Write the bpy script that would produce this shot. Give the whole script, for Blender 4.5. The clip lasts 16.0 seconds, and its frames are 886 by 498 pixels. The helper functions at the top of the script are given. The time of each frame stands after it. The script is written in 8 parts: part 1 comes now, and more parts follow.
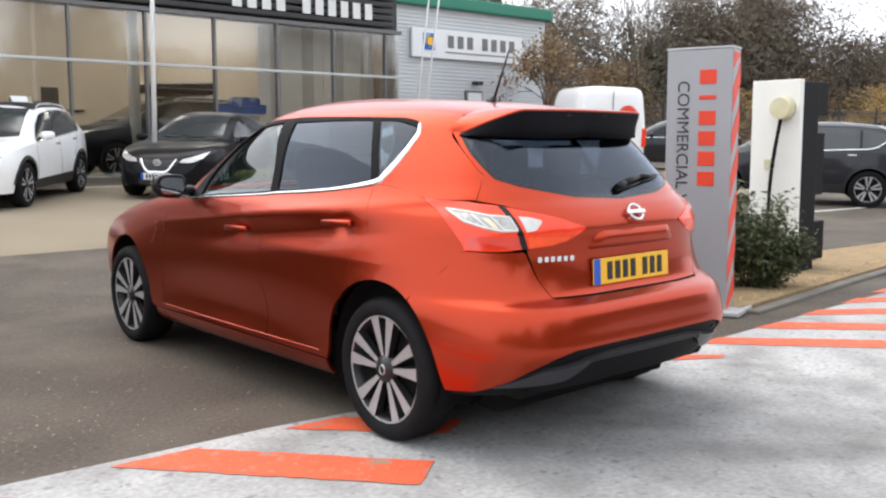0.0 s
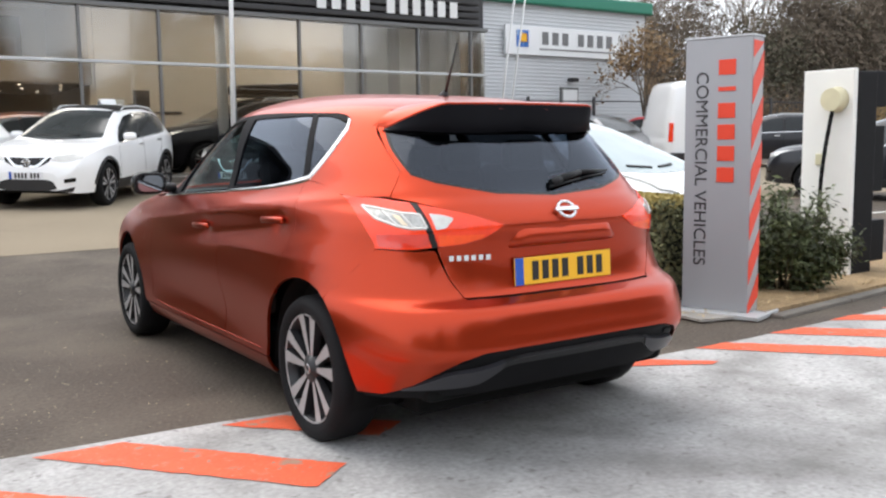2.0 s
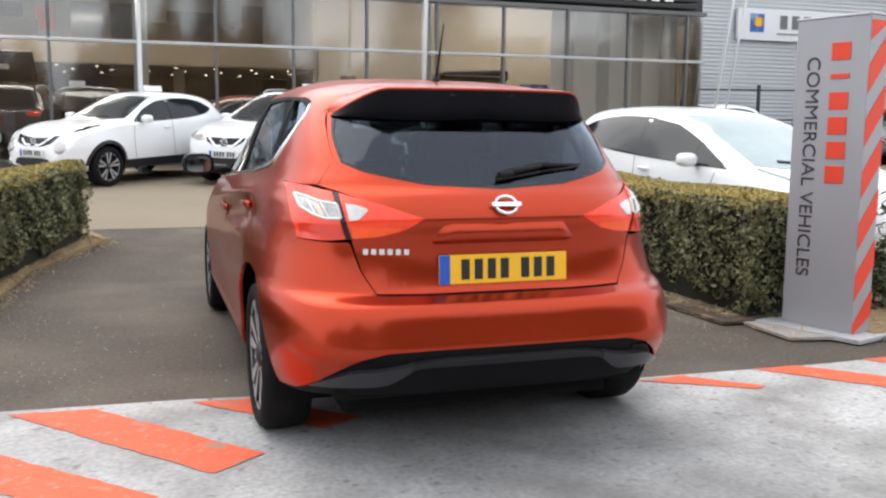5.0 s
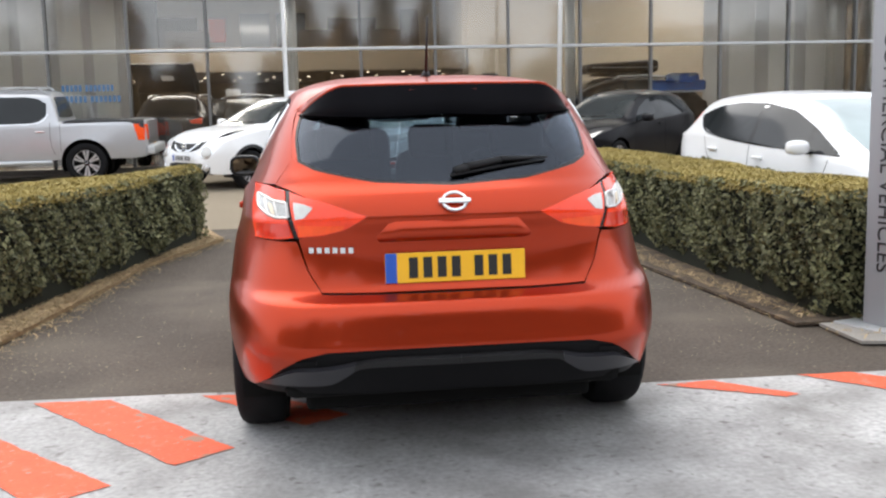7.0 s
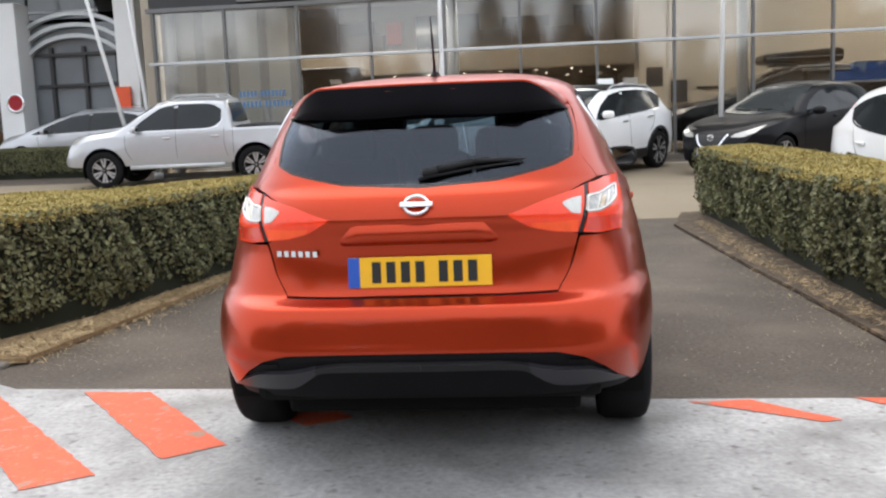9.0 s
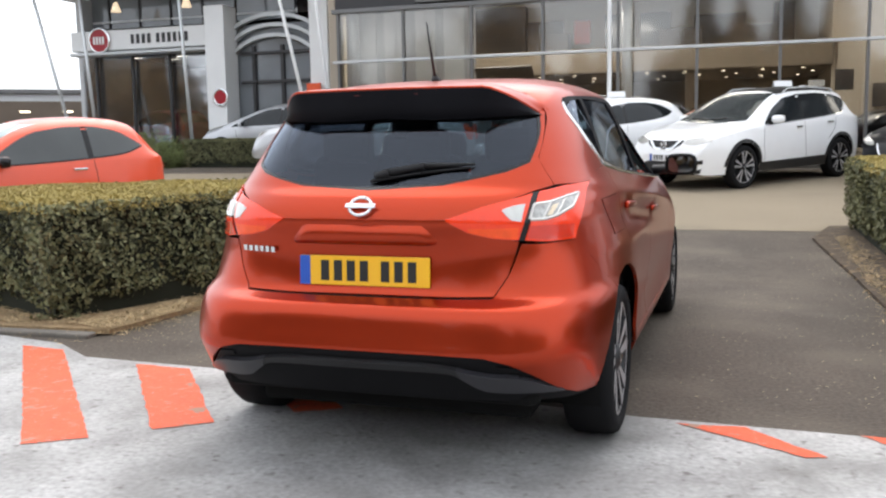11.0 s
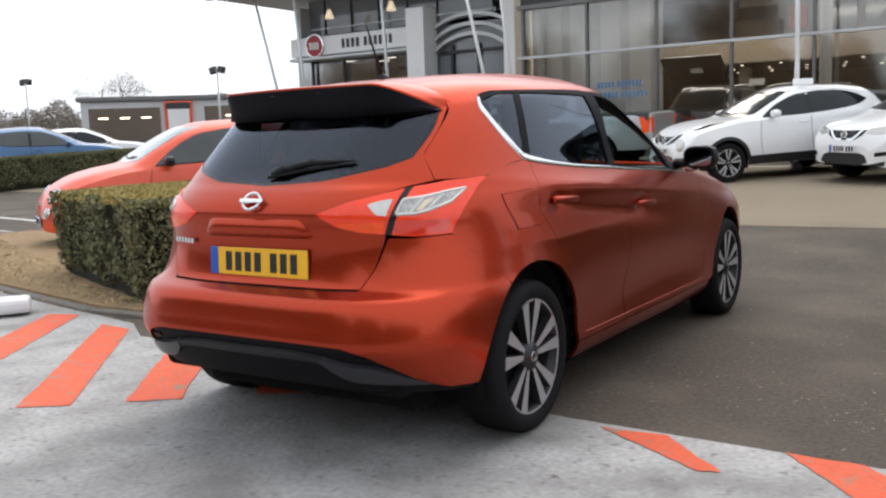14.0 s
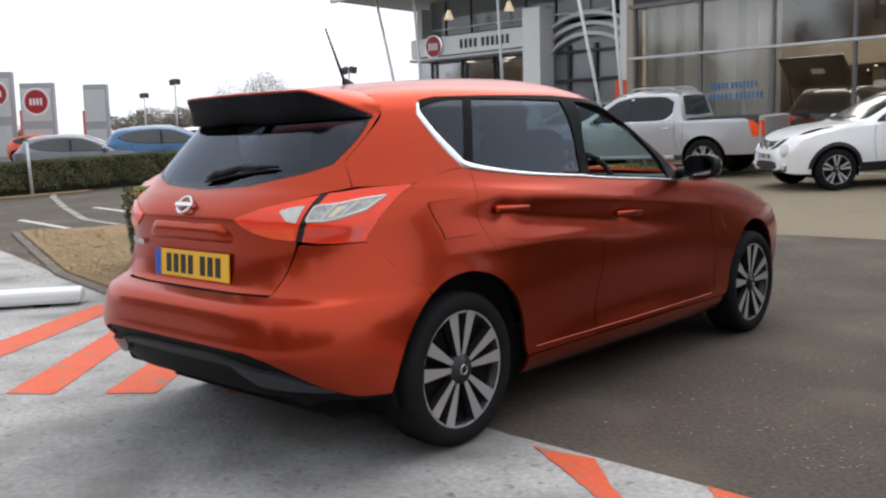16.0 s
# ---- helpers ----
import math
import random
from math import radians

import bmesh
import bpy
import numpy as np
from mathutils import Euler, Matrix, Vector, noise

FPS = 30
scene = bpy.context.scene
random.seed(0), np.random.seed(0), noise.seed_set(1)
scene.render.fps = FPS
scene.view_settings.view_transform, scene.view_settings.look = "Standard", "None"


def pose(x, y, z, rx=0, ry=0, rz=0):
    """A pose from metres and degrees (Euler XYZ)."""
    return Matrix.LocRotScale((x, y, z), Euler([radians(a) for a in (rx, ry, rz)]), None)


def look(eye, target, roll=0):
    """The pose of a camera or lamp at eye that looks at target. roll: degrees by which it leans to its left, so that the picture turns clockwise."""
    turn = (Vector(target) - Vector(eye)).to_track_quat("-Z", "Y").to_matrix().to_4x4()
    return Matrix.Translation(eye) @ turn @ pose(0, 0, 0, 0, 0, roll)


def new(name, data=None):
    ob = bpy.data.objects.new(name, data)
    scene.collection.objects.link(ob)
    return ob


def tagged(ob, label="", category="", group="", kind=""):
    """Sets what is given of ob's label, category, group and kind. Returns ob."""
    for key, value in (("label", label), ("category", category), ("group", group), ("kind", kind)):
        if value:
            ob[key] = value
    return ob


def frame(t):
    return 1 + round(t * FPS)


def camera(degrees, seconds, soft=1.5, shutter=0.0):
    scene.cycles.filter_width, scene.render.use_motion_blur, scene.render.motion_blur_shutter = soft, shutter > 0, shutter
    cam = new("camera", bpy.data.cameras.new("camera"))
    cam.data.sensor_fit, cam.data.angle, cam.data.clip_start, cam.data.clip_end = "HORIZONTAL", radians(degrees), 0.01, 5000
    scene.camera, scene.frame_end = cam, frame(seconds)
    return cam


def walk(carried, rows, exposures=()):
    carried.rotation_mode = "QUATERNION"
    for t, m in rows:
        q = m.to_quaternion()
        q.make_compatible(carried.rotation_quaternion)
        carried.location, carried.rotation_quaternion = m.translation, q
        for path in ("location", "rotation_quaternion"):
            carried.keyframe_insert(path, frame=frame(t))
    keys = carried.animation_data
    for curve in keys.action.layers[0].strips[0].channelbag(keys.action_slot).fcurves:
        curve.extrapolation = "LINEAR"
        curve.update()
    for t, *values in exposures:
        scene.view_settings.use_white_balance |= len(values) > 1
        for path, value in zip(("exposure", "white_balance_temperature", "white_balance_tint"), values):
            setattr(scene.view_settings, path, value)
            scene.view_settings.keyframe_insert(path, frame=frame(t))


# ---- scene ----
from mathutils import bvhtree

cam = camera(51.5, 16.0, 2.3)
PATH = [
    (0, (-3.215, -3.116, 1.292), (-1.907, -1.62, 1.061), -0.2),
    (0.5, (-3.077, -3.187, 1.31), (-1.851, -1.629, 1.048), -0.6),
    (1, (-2.926, -3.363, 1.301), (-1.757, -1.76, 1.048), -1.0),
    (1.5, (-2.753, -3.518, 1.295), (-1.646, -1.87, 1.049), -1.0),
    (2, (-2.508, -3.526, 1.271), (-1.401, -1.876, 1.039), -0.7),
    (2.5, (-2.351, -3.587, 1.295), (-1.313, -1.898, 1.035), -0.2),
    (3, (-2.137, -3.701, 1.288), (-1.21, -1.95, 1.017), -1.0),
    (3.5, (-1.937, -3.82, 1.284), (-1.1, -2.025, 1.009), -1.1),
    (4, (-1.705, -3.821, 1.258), (-0.937, -1.993, 0.994), -1.0),
    (4.2, (-1.613, -3.823, 1.278), (-0.883, -1.981, 1.007), -0.4),
    (6.3, (-0.783, -3.99, 1.251), (-0.373, -2.047, 1.011), -0.6),
    (6.5, (-0.678, -3.985, 1.26), (-0.328, -2.032, 1.008), -0.7),
    (7, (-0.443, -4.002, 1.258), (-0.207, -2.033, 0.996), -1.4),
    (7.5, (-0.21, -4.095, 1.259), (-0.083, -2.116, 1.0), -1.3),
    (8, (0.016, -3.999, 1.226), (0.046, -2.014, 0.982), -0.6),
    (8.5, (0.194, -3.961, 1.255), (0.1, -1.978, 1.017), -0.1),
    (8.7, (0.281, -3.948, 1.245), (0.142, -1.968, 0.997), -1.1),
    (10.8, (1.21, -3.765, 1.246), (0.657, -1.859, 0.998), -1.3),
    (11, (1.348, -3.783, 1.243), (0.718, -1.901, 0.999), -1.0),
    (11.5, (1.58, -3.784, 1.247), (0.875, -1.93, 0.989), -1.3),
    (12, (1.736, -3.659, 1.218), (0.989, -1.821, 0.968), -1.3),
    (12.5, (1.905, -3.544, 1.247), (1.061, -1.752, 0.975), -1.2),
    (13, (2.185, -3.486, 1.235), (1.238, -1.745, 0.965), -1.1),
    (13.5, (2.41, -3.423, 1.232), (1.373, -1.733, 0.967), -1.8),
    (14, (2.584, -3.262, 1.213), (1.487, -1.608, 0.972), -2.0),
    (14.5, (2.741, -3.136, 1.243), (1.583, -1.522, 1.004), -2.1),
    (15, (2.96, -3.018, 1.234), (1.729, -1.458, 1.004), -2.8),
    (15.5, (3.131, -2.905, 1.227), (1.843, -1.394, 0.986), -1.8),
    (16, (3.204, -2.706, 1.218), (1.868, -1.236, 0.985), -1.4),
]
EXPOSURE = [(0.0, 0.43), (1.5, 0.37), (3.5, 0.35), (7.0, 0.35), (11.0, 0.35), (13.0, 0.21), (14.2, -0.08), (15.5, -0.20), (16.0, -0.19)]
walk(cam, [(t, look(eye, target, roll)) for t, eye, target, roll in PATH], EXPOSURE)

# ---- light ----
SUN_AZ, SUN_EL = 343.0, 57.0
world = bpy.data.worlds.new("overcast_sky")
scene.world = world
world.use_nodes = True
wn, wl = world.node_tree.nodes, world.node_tree.links
sky = wn.new("ShaderNodeTexSky")
sky.sky_type, sky.sun_disc = "NISHITA", False
sky.sun_elevation, sky.sun_rotation = radians(SUN_EL), radians(SUN_AZ)
sky.air_density, sky.dust_density, sky.ozone_density = 1.0, 6.0, 1.0
cloud = wn.new("ShaderNodeMixRGB")
cloud.inputs[0].default_value = 0.8
cloud.inputs[2].default_value = (9.9, 10.3, 11.0, 1)
wl.new(sky.outputs[0], cloud.inputs[1])
wl.new(cloud.outputs[0], wn["Background"].inputs[0])
wn["Background"].inputs[1].default_value = 0.15
sun = new("sun", bpy.data.lights.new("sun", "SUN"))
sun.data.energy, sun.data.angle, sun.data.color = 1.15, radians(65), (1.0, 0.96, 0.9)
sun.matrix_world = look((8 * math.sin(radians(SUN_AZ)), 8 * math.cos(radians(SUN_AZ)), 8 * math.tan(radians(SUN_EL))), (0, 0, 0))


# ---- materials ----
def mat(name, color, rough=0.6, metal=0.0, vary=0.15, scale=6.0, bump=0.0, coat=0.0, grain=0.0, grain_scale=120.0, island=0.0, obj=0.0, spec=0.5, stain=None, coat_rough=0.04, specks=None):
    """A principled material with variation at two scales, in metres."""
    m = bpy.data.materials.new(name)
    m.use_nodes = True
    n, l = m.node_tree.nodes, m.node_tree.links
    b = n["Principled BSDF"]
    b.inputs["Roughness"].default_value, b.inputs["Metallic"].default_value = rough, metal
    b.inputs["Specular IOR Level"].default_value = spec
    b.inputs["Coat Weight"].default_value, b.inputs["Coat Roughness"].default_value = coat, coat_rough
    at = n.new("ShaderNodeNewGeometry").outputs["Position"]
    big, fine = n.new("ShaderNodeTexNoise"), n.new("ShaderNodeTexNoise")
    big.inputs["Scale"].default_value, fine.inputs["Scale"].default_value = scale, grain_scale
    big.inputs["Detail"].default_value, fine.inputs["Detail"].default_value = 5, 2
    l.new(at, big.inputs["Vector"]), l.new(at, fine.inputs["Vector"])

    def scaled(source, amount):
        x = n.new("ShaderNodeMath")
        x.operation = "MULTIPLY_ADD"
        l.new(source, x.inputs[0])
        x.inputs[1].default_value, x.inputs[2].default_value = 2 * amount, 1 - amount
        return x.outputs[0]

    def times(a, c):
        x = n.new("ShaderNodeMath")
        x.operation = "MULTIPLY"
        l.new(a, x.inputs[0]), l.new(c, x.inputs[1])
        return x.outputs[0]

    value = times(scaled(big.outputs[0], vary), scaled(fine.outputs[0], grain))
    if island:
        value = times(value, scaled(n.new("ShaderNodeNewGeometry").outputs["Random Per Island"], island))
    if obj:
        value = times(value, scaled(n.new("ShaderNodeObjectInfo").outputs["Random"], obj))
    mix = n.new("ShaderNodeVectorMath")
    mix.operation = "SCALE"
    mix.inputs[0].default_value = color
    l.new(value, mix.inputs["Scale"])
    out = mix.outputs[0]
    for layer in (stain, specks):
        if not layer:
            continue
        tone, size, low, high = layer
        spots = n.new("ShaderNodeTexNoise")
        spots.inputs["Scale"].default_value, spots.inputs["Detail"].default_value = size, 7
        l.new(at, spots.inputs["Vector"])
        ramp = n.new("ShaderNodeMapRange")
        ramp.inputs[1].default_value, ramp.inputs[2].default_value = low, high
        l.new(spots.outputs[0], ramp.inputs[0])
        two = n.new("ShaderNodeMixRGB")
        l.new(ramp.outputs[0], two.inputs[0]), l.new(out, two.inputs[1])
        two.inputs[2].default_value = (*tone, 1)
        out = two.outputs[0]
    l.new(out, b.inputs["Base Color"])
    if bump:
        bp = n.new("ShaderNodeBump")
        bp.inputs["Strength"].default_value, bp.inputs["Distance"].default_value = 1.0, bump
        l.new(fine.outputs[0], bp.inputs["Height"])
        l.new(bp.outputs[0], b.inputs["Normal"])
    return m


def glass(name, tint, base=0.04, rough=0.0, most=0.9, sheen=(0.9, 0.9, 0.9), rim=3.3):
    """A thin pane: tinted and clear, with more gloss towards grazing angles."""
    m = bpy.data.materials.new(name)
    m.use_nodes = True
    n, l = m.node_tree.nodes, m.node_tree.links
    clear, shine, mixer, face = n.new("ShaderNodeBsdfTransparent"), n.new("ShaderNodeBsdfGlossy"), n.new("ShaderNodeMixShader"), n.new("ShaderNodeLayerWeight")
    clear.inputs[0].default_value = (*tint, 1)
    shine.inputs["Color"].default_value, shine.inputs["Roughness"].default_value = (*sheen, 1), rough
    face.inputs[0].default_value = 0.5
    power, span = n.new("ShaderNodeMath"), n.new("ShaderNodeMath")
    power.operation, span.operation = "POWER", "MULTIPLY_ADD"
    power.inputs[1].default_value = rim
    span.inputs[1].default_value, span.inputs[2].default_value = most - base, base
    l.new(face.outputs["Facing"], power.inputs[0]), l.new(power.outputs[0], span.inputs[0])
    l.new(span.outputs[0], mixer.inputs[0]), l.new(clear.outputs[0], mixer.inputs[1]), l.new(shine.outputs[0], mixer.inputs[2])
    l.new(mixer.outputs[0], n["Material Output"].inputs[0])
    return m


def lamp_mat(name, color, strength):
    m = bpy.data.materials.new(name)
    m.use_nodes = True
    b = m.node_tree.nodes["Principled BSDF"]
    b.inputs["Base Color"].default_value = (*color, 1)
    b.inputs["Emission Color"].default_value, b.inputs["Emission Strength"].default_value = (*color, 1), strength
    return m


PAINT_RED = mat("copper_red_paint", (0.415, 0.041, 0.0125), 0.28, 0.92, 0.06, 2.0, coat=0.3, grain=0.10, grain_scale=900, coat_rough=0.04)
GLOSS_BLACK = mat("gloss_black_trim", (0.009, 0.009, 0.010), 0.2, 0, 0.1, coat=0.1, spec=0.3)
MATT_BLACK = mat("black_plastic", (0.013, 0.013, 0.014), 0.5, 0, 0.2, 8, 0.0006, grain=0.2, grain_scale=700)
DARK_VOID = mat("dark_underbody", (0.010, 0.010, 0.010), 0.9, spec=0.1)
SATIN_BLACK = mat("satin_black_bumper", (0.032, 0.032, 0.037), 0.28, 0, 0.2, 8)
CHROME = mat("chrome", (0.78, 0.79, 0.8), 0.14, 1.0, 0.05)
SILVER = mat("machined_alloy", (0.50, 0.49, 0.50), 0.38, 0.55, 0.08, 20)
GREY_ALLOY = mat("dark_alloy", (0.016, 0.016, 0.018), 0.35, 0.2, 0.1)
RUBBER = mat("tyre_rubber", (0.011, 0.011, 0.012), 0.75, 0, 0.25, 10, 0.0008, grain=0.2, grain_scale=300, spec=0.12)
LENS_RED = mat("red_lamp_lens", (0.88, 0.045, 0.006), 0.2, 0, 0.15, 25, coat=0.3)
LENS_CELL = mat("grey_lamp_cell", (0.36, 0.36, 0.34), 0.15, 0.4, 0.8, 45, coat=1.0)
SPOILER_BLACK = mat("black_spoiler_plastic", (0.008, 0.008, 0.010), 0.5, 0, 0.2, 8, spec=0.06)
DIFFUSER_BLACK = mat("black_bumper_plastic", (0.010, 0.010, 0.011), 0.5, 0, 0.2, 8, spec=0.08)
WIPER_BLACK = mat("black_wiper_plastic", (0.005, 0.005, 0.006), 0.5, 0, 0.1, spec=0.3)
LENS_DEEP2 = mat("red_lamp_band", (0.66, 0.03, 0.010), 0.15, 0, 0.15, 25, coat=1.0)
LENS_BAND = mat("orange_red_lamp_band", (0.95, 0.09, 0.008), 0.25, 0, 0.2, 25, coat=0.2)
LENS_DEEP = mat("deep_red_lamp_lens", (0.10, 0.006, 0.006), 0.3, 0, 0.15, 25)
LENS_WHITE = mat("clear_lamp_lens", (0.55, 0.54, 0.51), 0.12, 0.25, 0.25, 30, coat=1.0)
AMBER = mat("amber_lamp", (0.70, 0.58, 0.40), 0.2, 0.2, 0.2, 30, coat=1.0)
GLASS_TINT = glass("privacy_glass", (0.18, 0.21, 0.25), 0.055, sheen=(0.74, 0.82, 0.96), rim=4.4)
GLASS_CLEAR = glass("clear_car_glass", (0.58, 0.74, 0.74), 0.12, rim=4.2)
GLASS_SHOW = glass("showroom_glass", (0.86, 0.85, 0.82), 0.115, 0.06)
GLASS_DEALER = glass("dealer_glass", (0.78, 0.82, 0.86), 0.30, 0.05)
MIRROR = mat("mirror_glass", (0.30, 0.31, 0.33), 0.02, 1.0, 0.0)
FABRIC = mat("dark_seat_fabric", (0.03, 0.03, 0.032), 0.9, 0, 0.2, 15, 0.001, grain=0.2, grain_scale=400)
PLATE_YELLOW = mat("yellow_plate", (0.88, 0.47, 0.012), 0.35, 0, 0.04, coat=0.3)
PLATE_WHITE = mat("white_plate", (0.75, 0.76, 0.78), 0.4, 0, 0.04)
PLATE_BLUE = mat("blue_plate_band", (0.02, 0.09, 0.45), 0.4)
INK = mat("black_ink", (0.012, 0.012, 0.012), 0.5)
WHITE_PAINT = mat("white_car_paint", (0.87, 0.88, 0.89), 0.3, 0, 0.03, coat=0.8)
BLACK_PAINT = mat("black_car_paint", (0.006, 0.006, 0.008), 0.3, 0.0, 0.1, coat=0.10, spec=0.12)
NAVY_PAINT = mat("dark_grey_car_paint", (0.012, 0.013, 0.018), 0.3, 0.0, 0.1, coat=0.45, spec=0.3)
SILVER_PAINT = mat("silver_car_paint", (0.47, 0.48, 0.50), 0.34, 0.55, 0.05, coat=0.8)
CORAL_PAINT = mat("coral_red_car_paint", (0.76, 0.080, 0.025), 0.3, 0, 0.05, coat=0.45)
DARK_ORANGE = mat("dark_orange_car_paint", (0.13, 0.032, 0.015), 0.35, 0.3, 0.05, coat=0.6)
BLUE_PAINT = mat("blue_car_paint", (0.012, 0.10, 0.25), 0.28, 0.3, 0.06, coat=1.0)
GREYCAR_PAINT = mat("mid_grey_car_paint", (0.16, 0.17, 0.19), 0.3, 0.4, 0.06, coat=0.9)
WINDSCREEN = mat("car_windscreen", (0.045, 0.05, 0.05), 0.14, 0, 0.4, 1.5, spec=0.55, coat=0.15)
# the sky's reflection is put into this windscreen's pale base colour
SKY_SCREEN = mat("windscreen_sky_reflection", (0.22, 0.29, 0.29), 0.12, 0, 0.35, 1.8, spec=0.8, coat=0.6)
# opaque glazing, its base colour lightened to carry reflections
DEALER_REFLECTION = mat("dealer_glazing_reflection", (0.20, 0.22, 0.24), 0.06, 0, 0.4, 0.7, spec=0.8)
BLUE_PRINT = mat("blue_window_print", (0.06, 0.17, 0.34), 0.5, 0, 0.1)
GOLD_SCRUB = mat("golden_winter_grass", (0.36, 0.24, 0.09), 0.9, 0, 0.3, 0.6, island=0.4)
CARGLASS = mat("dark_car_glass", (0.016, 0.019, 0.021), 0.09, 0, 0.3, 1.5, spec=0.32)
ASPHALT = mat("dark_asphalt", (0.074, 0.058, 0.044), 0.85, 0, 0.45, 1.3, 0.007, grain=0.9, grain_scale=44, stain=((0.14, 0.115, 0.088), 1.0, 0.48, 0.80), specks=((0.24, 0.20, 0.15), 30.0, 0.66, 0.74))
TANMAC = mat("buff_tarmac", (0.24, 0.195, 0.135), 0.9, 0, 0.15, 0.6, 0.003, grain=0.3, grain_scale=110, stain=((0.11, 0.09, 0.065), 0.4, 0.55, 0.8))
CONCRETE = mat("worn_pale_concrete", (0.425, 0.42, 0.412), 0.85, 0, 0.3, 0.9, 0.005, grain=0.45, grain_scale=38, stain=((0.15, 0.145, 0.135), 1.8, 0.42, 0.78), specks=((0.16, 0.15, 0.14), 17.0, 0.60, 0.74))
# the car's soft shade, with grime, put into the concrete's colour behind its tail
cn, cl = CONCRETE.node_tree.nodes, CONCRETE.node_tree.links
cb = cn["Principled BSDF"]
far_off, blur, shade_grime, amount, shade_grime_mix, cpos = cn.new("ShaderNodeVectorMath"), cn.new("ShaderNodeTexNoise"), cn.new("ShaderNodeMapRange"), cn.new("ShaderNodeMath"), cn.new("ShaderNodeMixRGB"), cn.new("ShaderNodeNewGeometry")
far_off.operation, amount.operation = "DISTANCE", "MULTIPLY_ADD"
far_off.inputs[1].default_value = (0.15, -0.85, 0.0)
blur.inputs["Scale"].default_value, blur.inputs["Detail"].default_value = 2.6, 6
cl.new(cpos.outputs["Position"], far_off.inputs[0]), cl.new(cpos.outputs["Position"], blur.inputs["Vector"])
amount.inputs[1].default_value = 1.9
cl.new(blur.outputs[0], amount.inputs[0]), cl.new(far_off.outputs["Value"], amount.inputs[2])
shade_grime.inputs[1].default_value, shade_grime.inputs[2].default_value, shade_grime.inputs[3].default_value, shade_grime.inputs[4].default_value = 1.0, 2.5, 0.64, 0.0
cl.new(amount.outputs[0], shade_grime.inputs[0])
cl.new(cb.inputs["Base Color"].links[0].from_socket, shade_grime_mix.inputs[1])
shade_grime_mix.inputs[2].default_value = (0.085, 0.08, 0.078, 1)
cl.new(shade_grime.outputs[0], shade_grime_mix.inputs[0]), cl.new(shade_grime_mix.outputs[0], cb.inputs["Base Color"])
STRIPE = mat("orange_red_road_paint", (0.68, 0.105, 0.038), 0.7, 0, 0.15, 5, 0.002, grain=0.2, grain_scale=60, stain=((0.34, 0.20, 0.14), 11.0, 0.58, 0.70), specks=((0.30, 0.22, 0.17), 34.0, 0.62, 0.70))
WHITE_LINE = mat("worn_white_road_paint", (0.62, 0.62, 0.58), 0.8, 0, 0.2, 5, stain=((0.3, 0.28, 0.25), 6.0, 0.55, 0.75))
MULCH = mat("straw_bark_mulch", (0.29, 0.20, 0.105), 0.95, 0, 0.4, 9, 0.012, grain=0.6, grain_scale=45)
KERB = mat("concrete_kerb", (0.15, 0.135, 0.115), 0.9, 0, 0.25, 4, 0.003, grain=0.3, grain_scale=80)
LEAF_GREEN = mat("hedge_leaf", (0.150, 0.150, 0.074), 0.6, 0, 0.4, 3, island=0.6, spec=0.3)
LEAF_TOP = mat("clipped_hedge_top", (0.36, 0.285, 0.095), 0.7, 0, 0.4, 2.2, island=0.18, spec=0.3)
# near-black: the shade inside a hedge is put into this colour
HEDGE_SHADE = mat("hedge_inner_shade", (0.012, 0.014, 0.006), 0.95)
LEAF_SHRUB = mat("green_shrub_leaf", (0.15, 0.18, 0.06), 0.6, 0, 0.3, 4, island=0.4)
LEAF_BUSH = mat("evergreen_leaf", (0.075, 0.092, 0.036), 0.5, 0, 0.3, 4, island=0.6)
STRAW = mat("dry_straw_litter", (0.42, 0.31, 0.17), 0.9, 0, 0.3, 6, island=0.5)
SOIL = mat("dark_leafy_soil", (0.085, 0.062, 0.042), 0.95, 0, 0.4, 7, 0.012, grain=0.6, grain_scale=45, stain=((0.24, 0.17, 0.10), 9.0, 0.56, 0.70))
# paler than the near twigs: distance haze mixed into the colour
HAZE_TWIG = mat("far_twig_haze", (0.20, 0.175, 0.14), 0.9, 0, 0.2, 2, island=0.3)
TWIG = mat("bare_twig", (0.15, 0.12, 0.09), 0.9, 0, 0.2, 2, island=0.4)
TRUNK = mat("bark", (0.10, 0.08, 0.06), 0.95, 0, 0.3, 5, 0.01)
FIR = mat("conifer_foliage", (0.095, 0.09, 0.058), 0.8, 0, 0.3, 1, island=0.5)
BROWN_SCRUB = mat("brown_scrub", (0.24, 0.16, 0.085), 0.9, 0, 0.3, 0.6, island=0.5)
FRAME_GREY = mat("grey_aluminium_frame", (0.17, 0.17, 0.17), 0.4, 0.6, 0.1)
FRAME_LIGHT = mat("light_grey_metal", (0.55, 0.57, 0.58), 0.4, 0.3, 0.08)
FASCIA = mat("dark_grey_fascia", (0.045, 0.044, 0.046), 0.45, 0.3, 0.12, 2)
WHITE_METAL = mat("white_coated_metal", (0.78, 0.79, 0.79), 0.4, 0, 0.05, 2)
GREY_CLAD = mat("grey_metal_cladding", (0.60, 0.62, 0.635), 0.5, 0.1, 0.08, 0.8)
GREEN_TRIM = mat("green_metal_trim", (0.02, 0.19, 0.12), 0.5, 0, 0.08)
TOTEM_GREY = mat("silver_grey_sign_panel", (0.36, 0.37, 0.385), 0.45, 0.25, 0.06, 2)
SIGN_RED = mat("red_sign_print", (0.74, 0.055, 0.02), 0.5, 0, 0.05)
SIGN_DARK = mat("charcoal_sign_print", (0.03, 0.03, 0.032), 0.5)
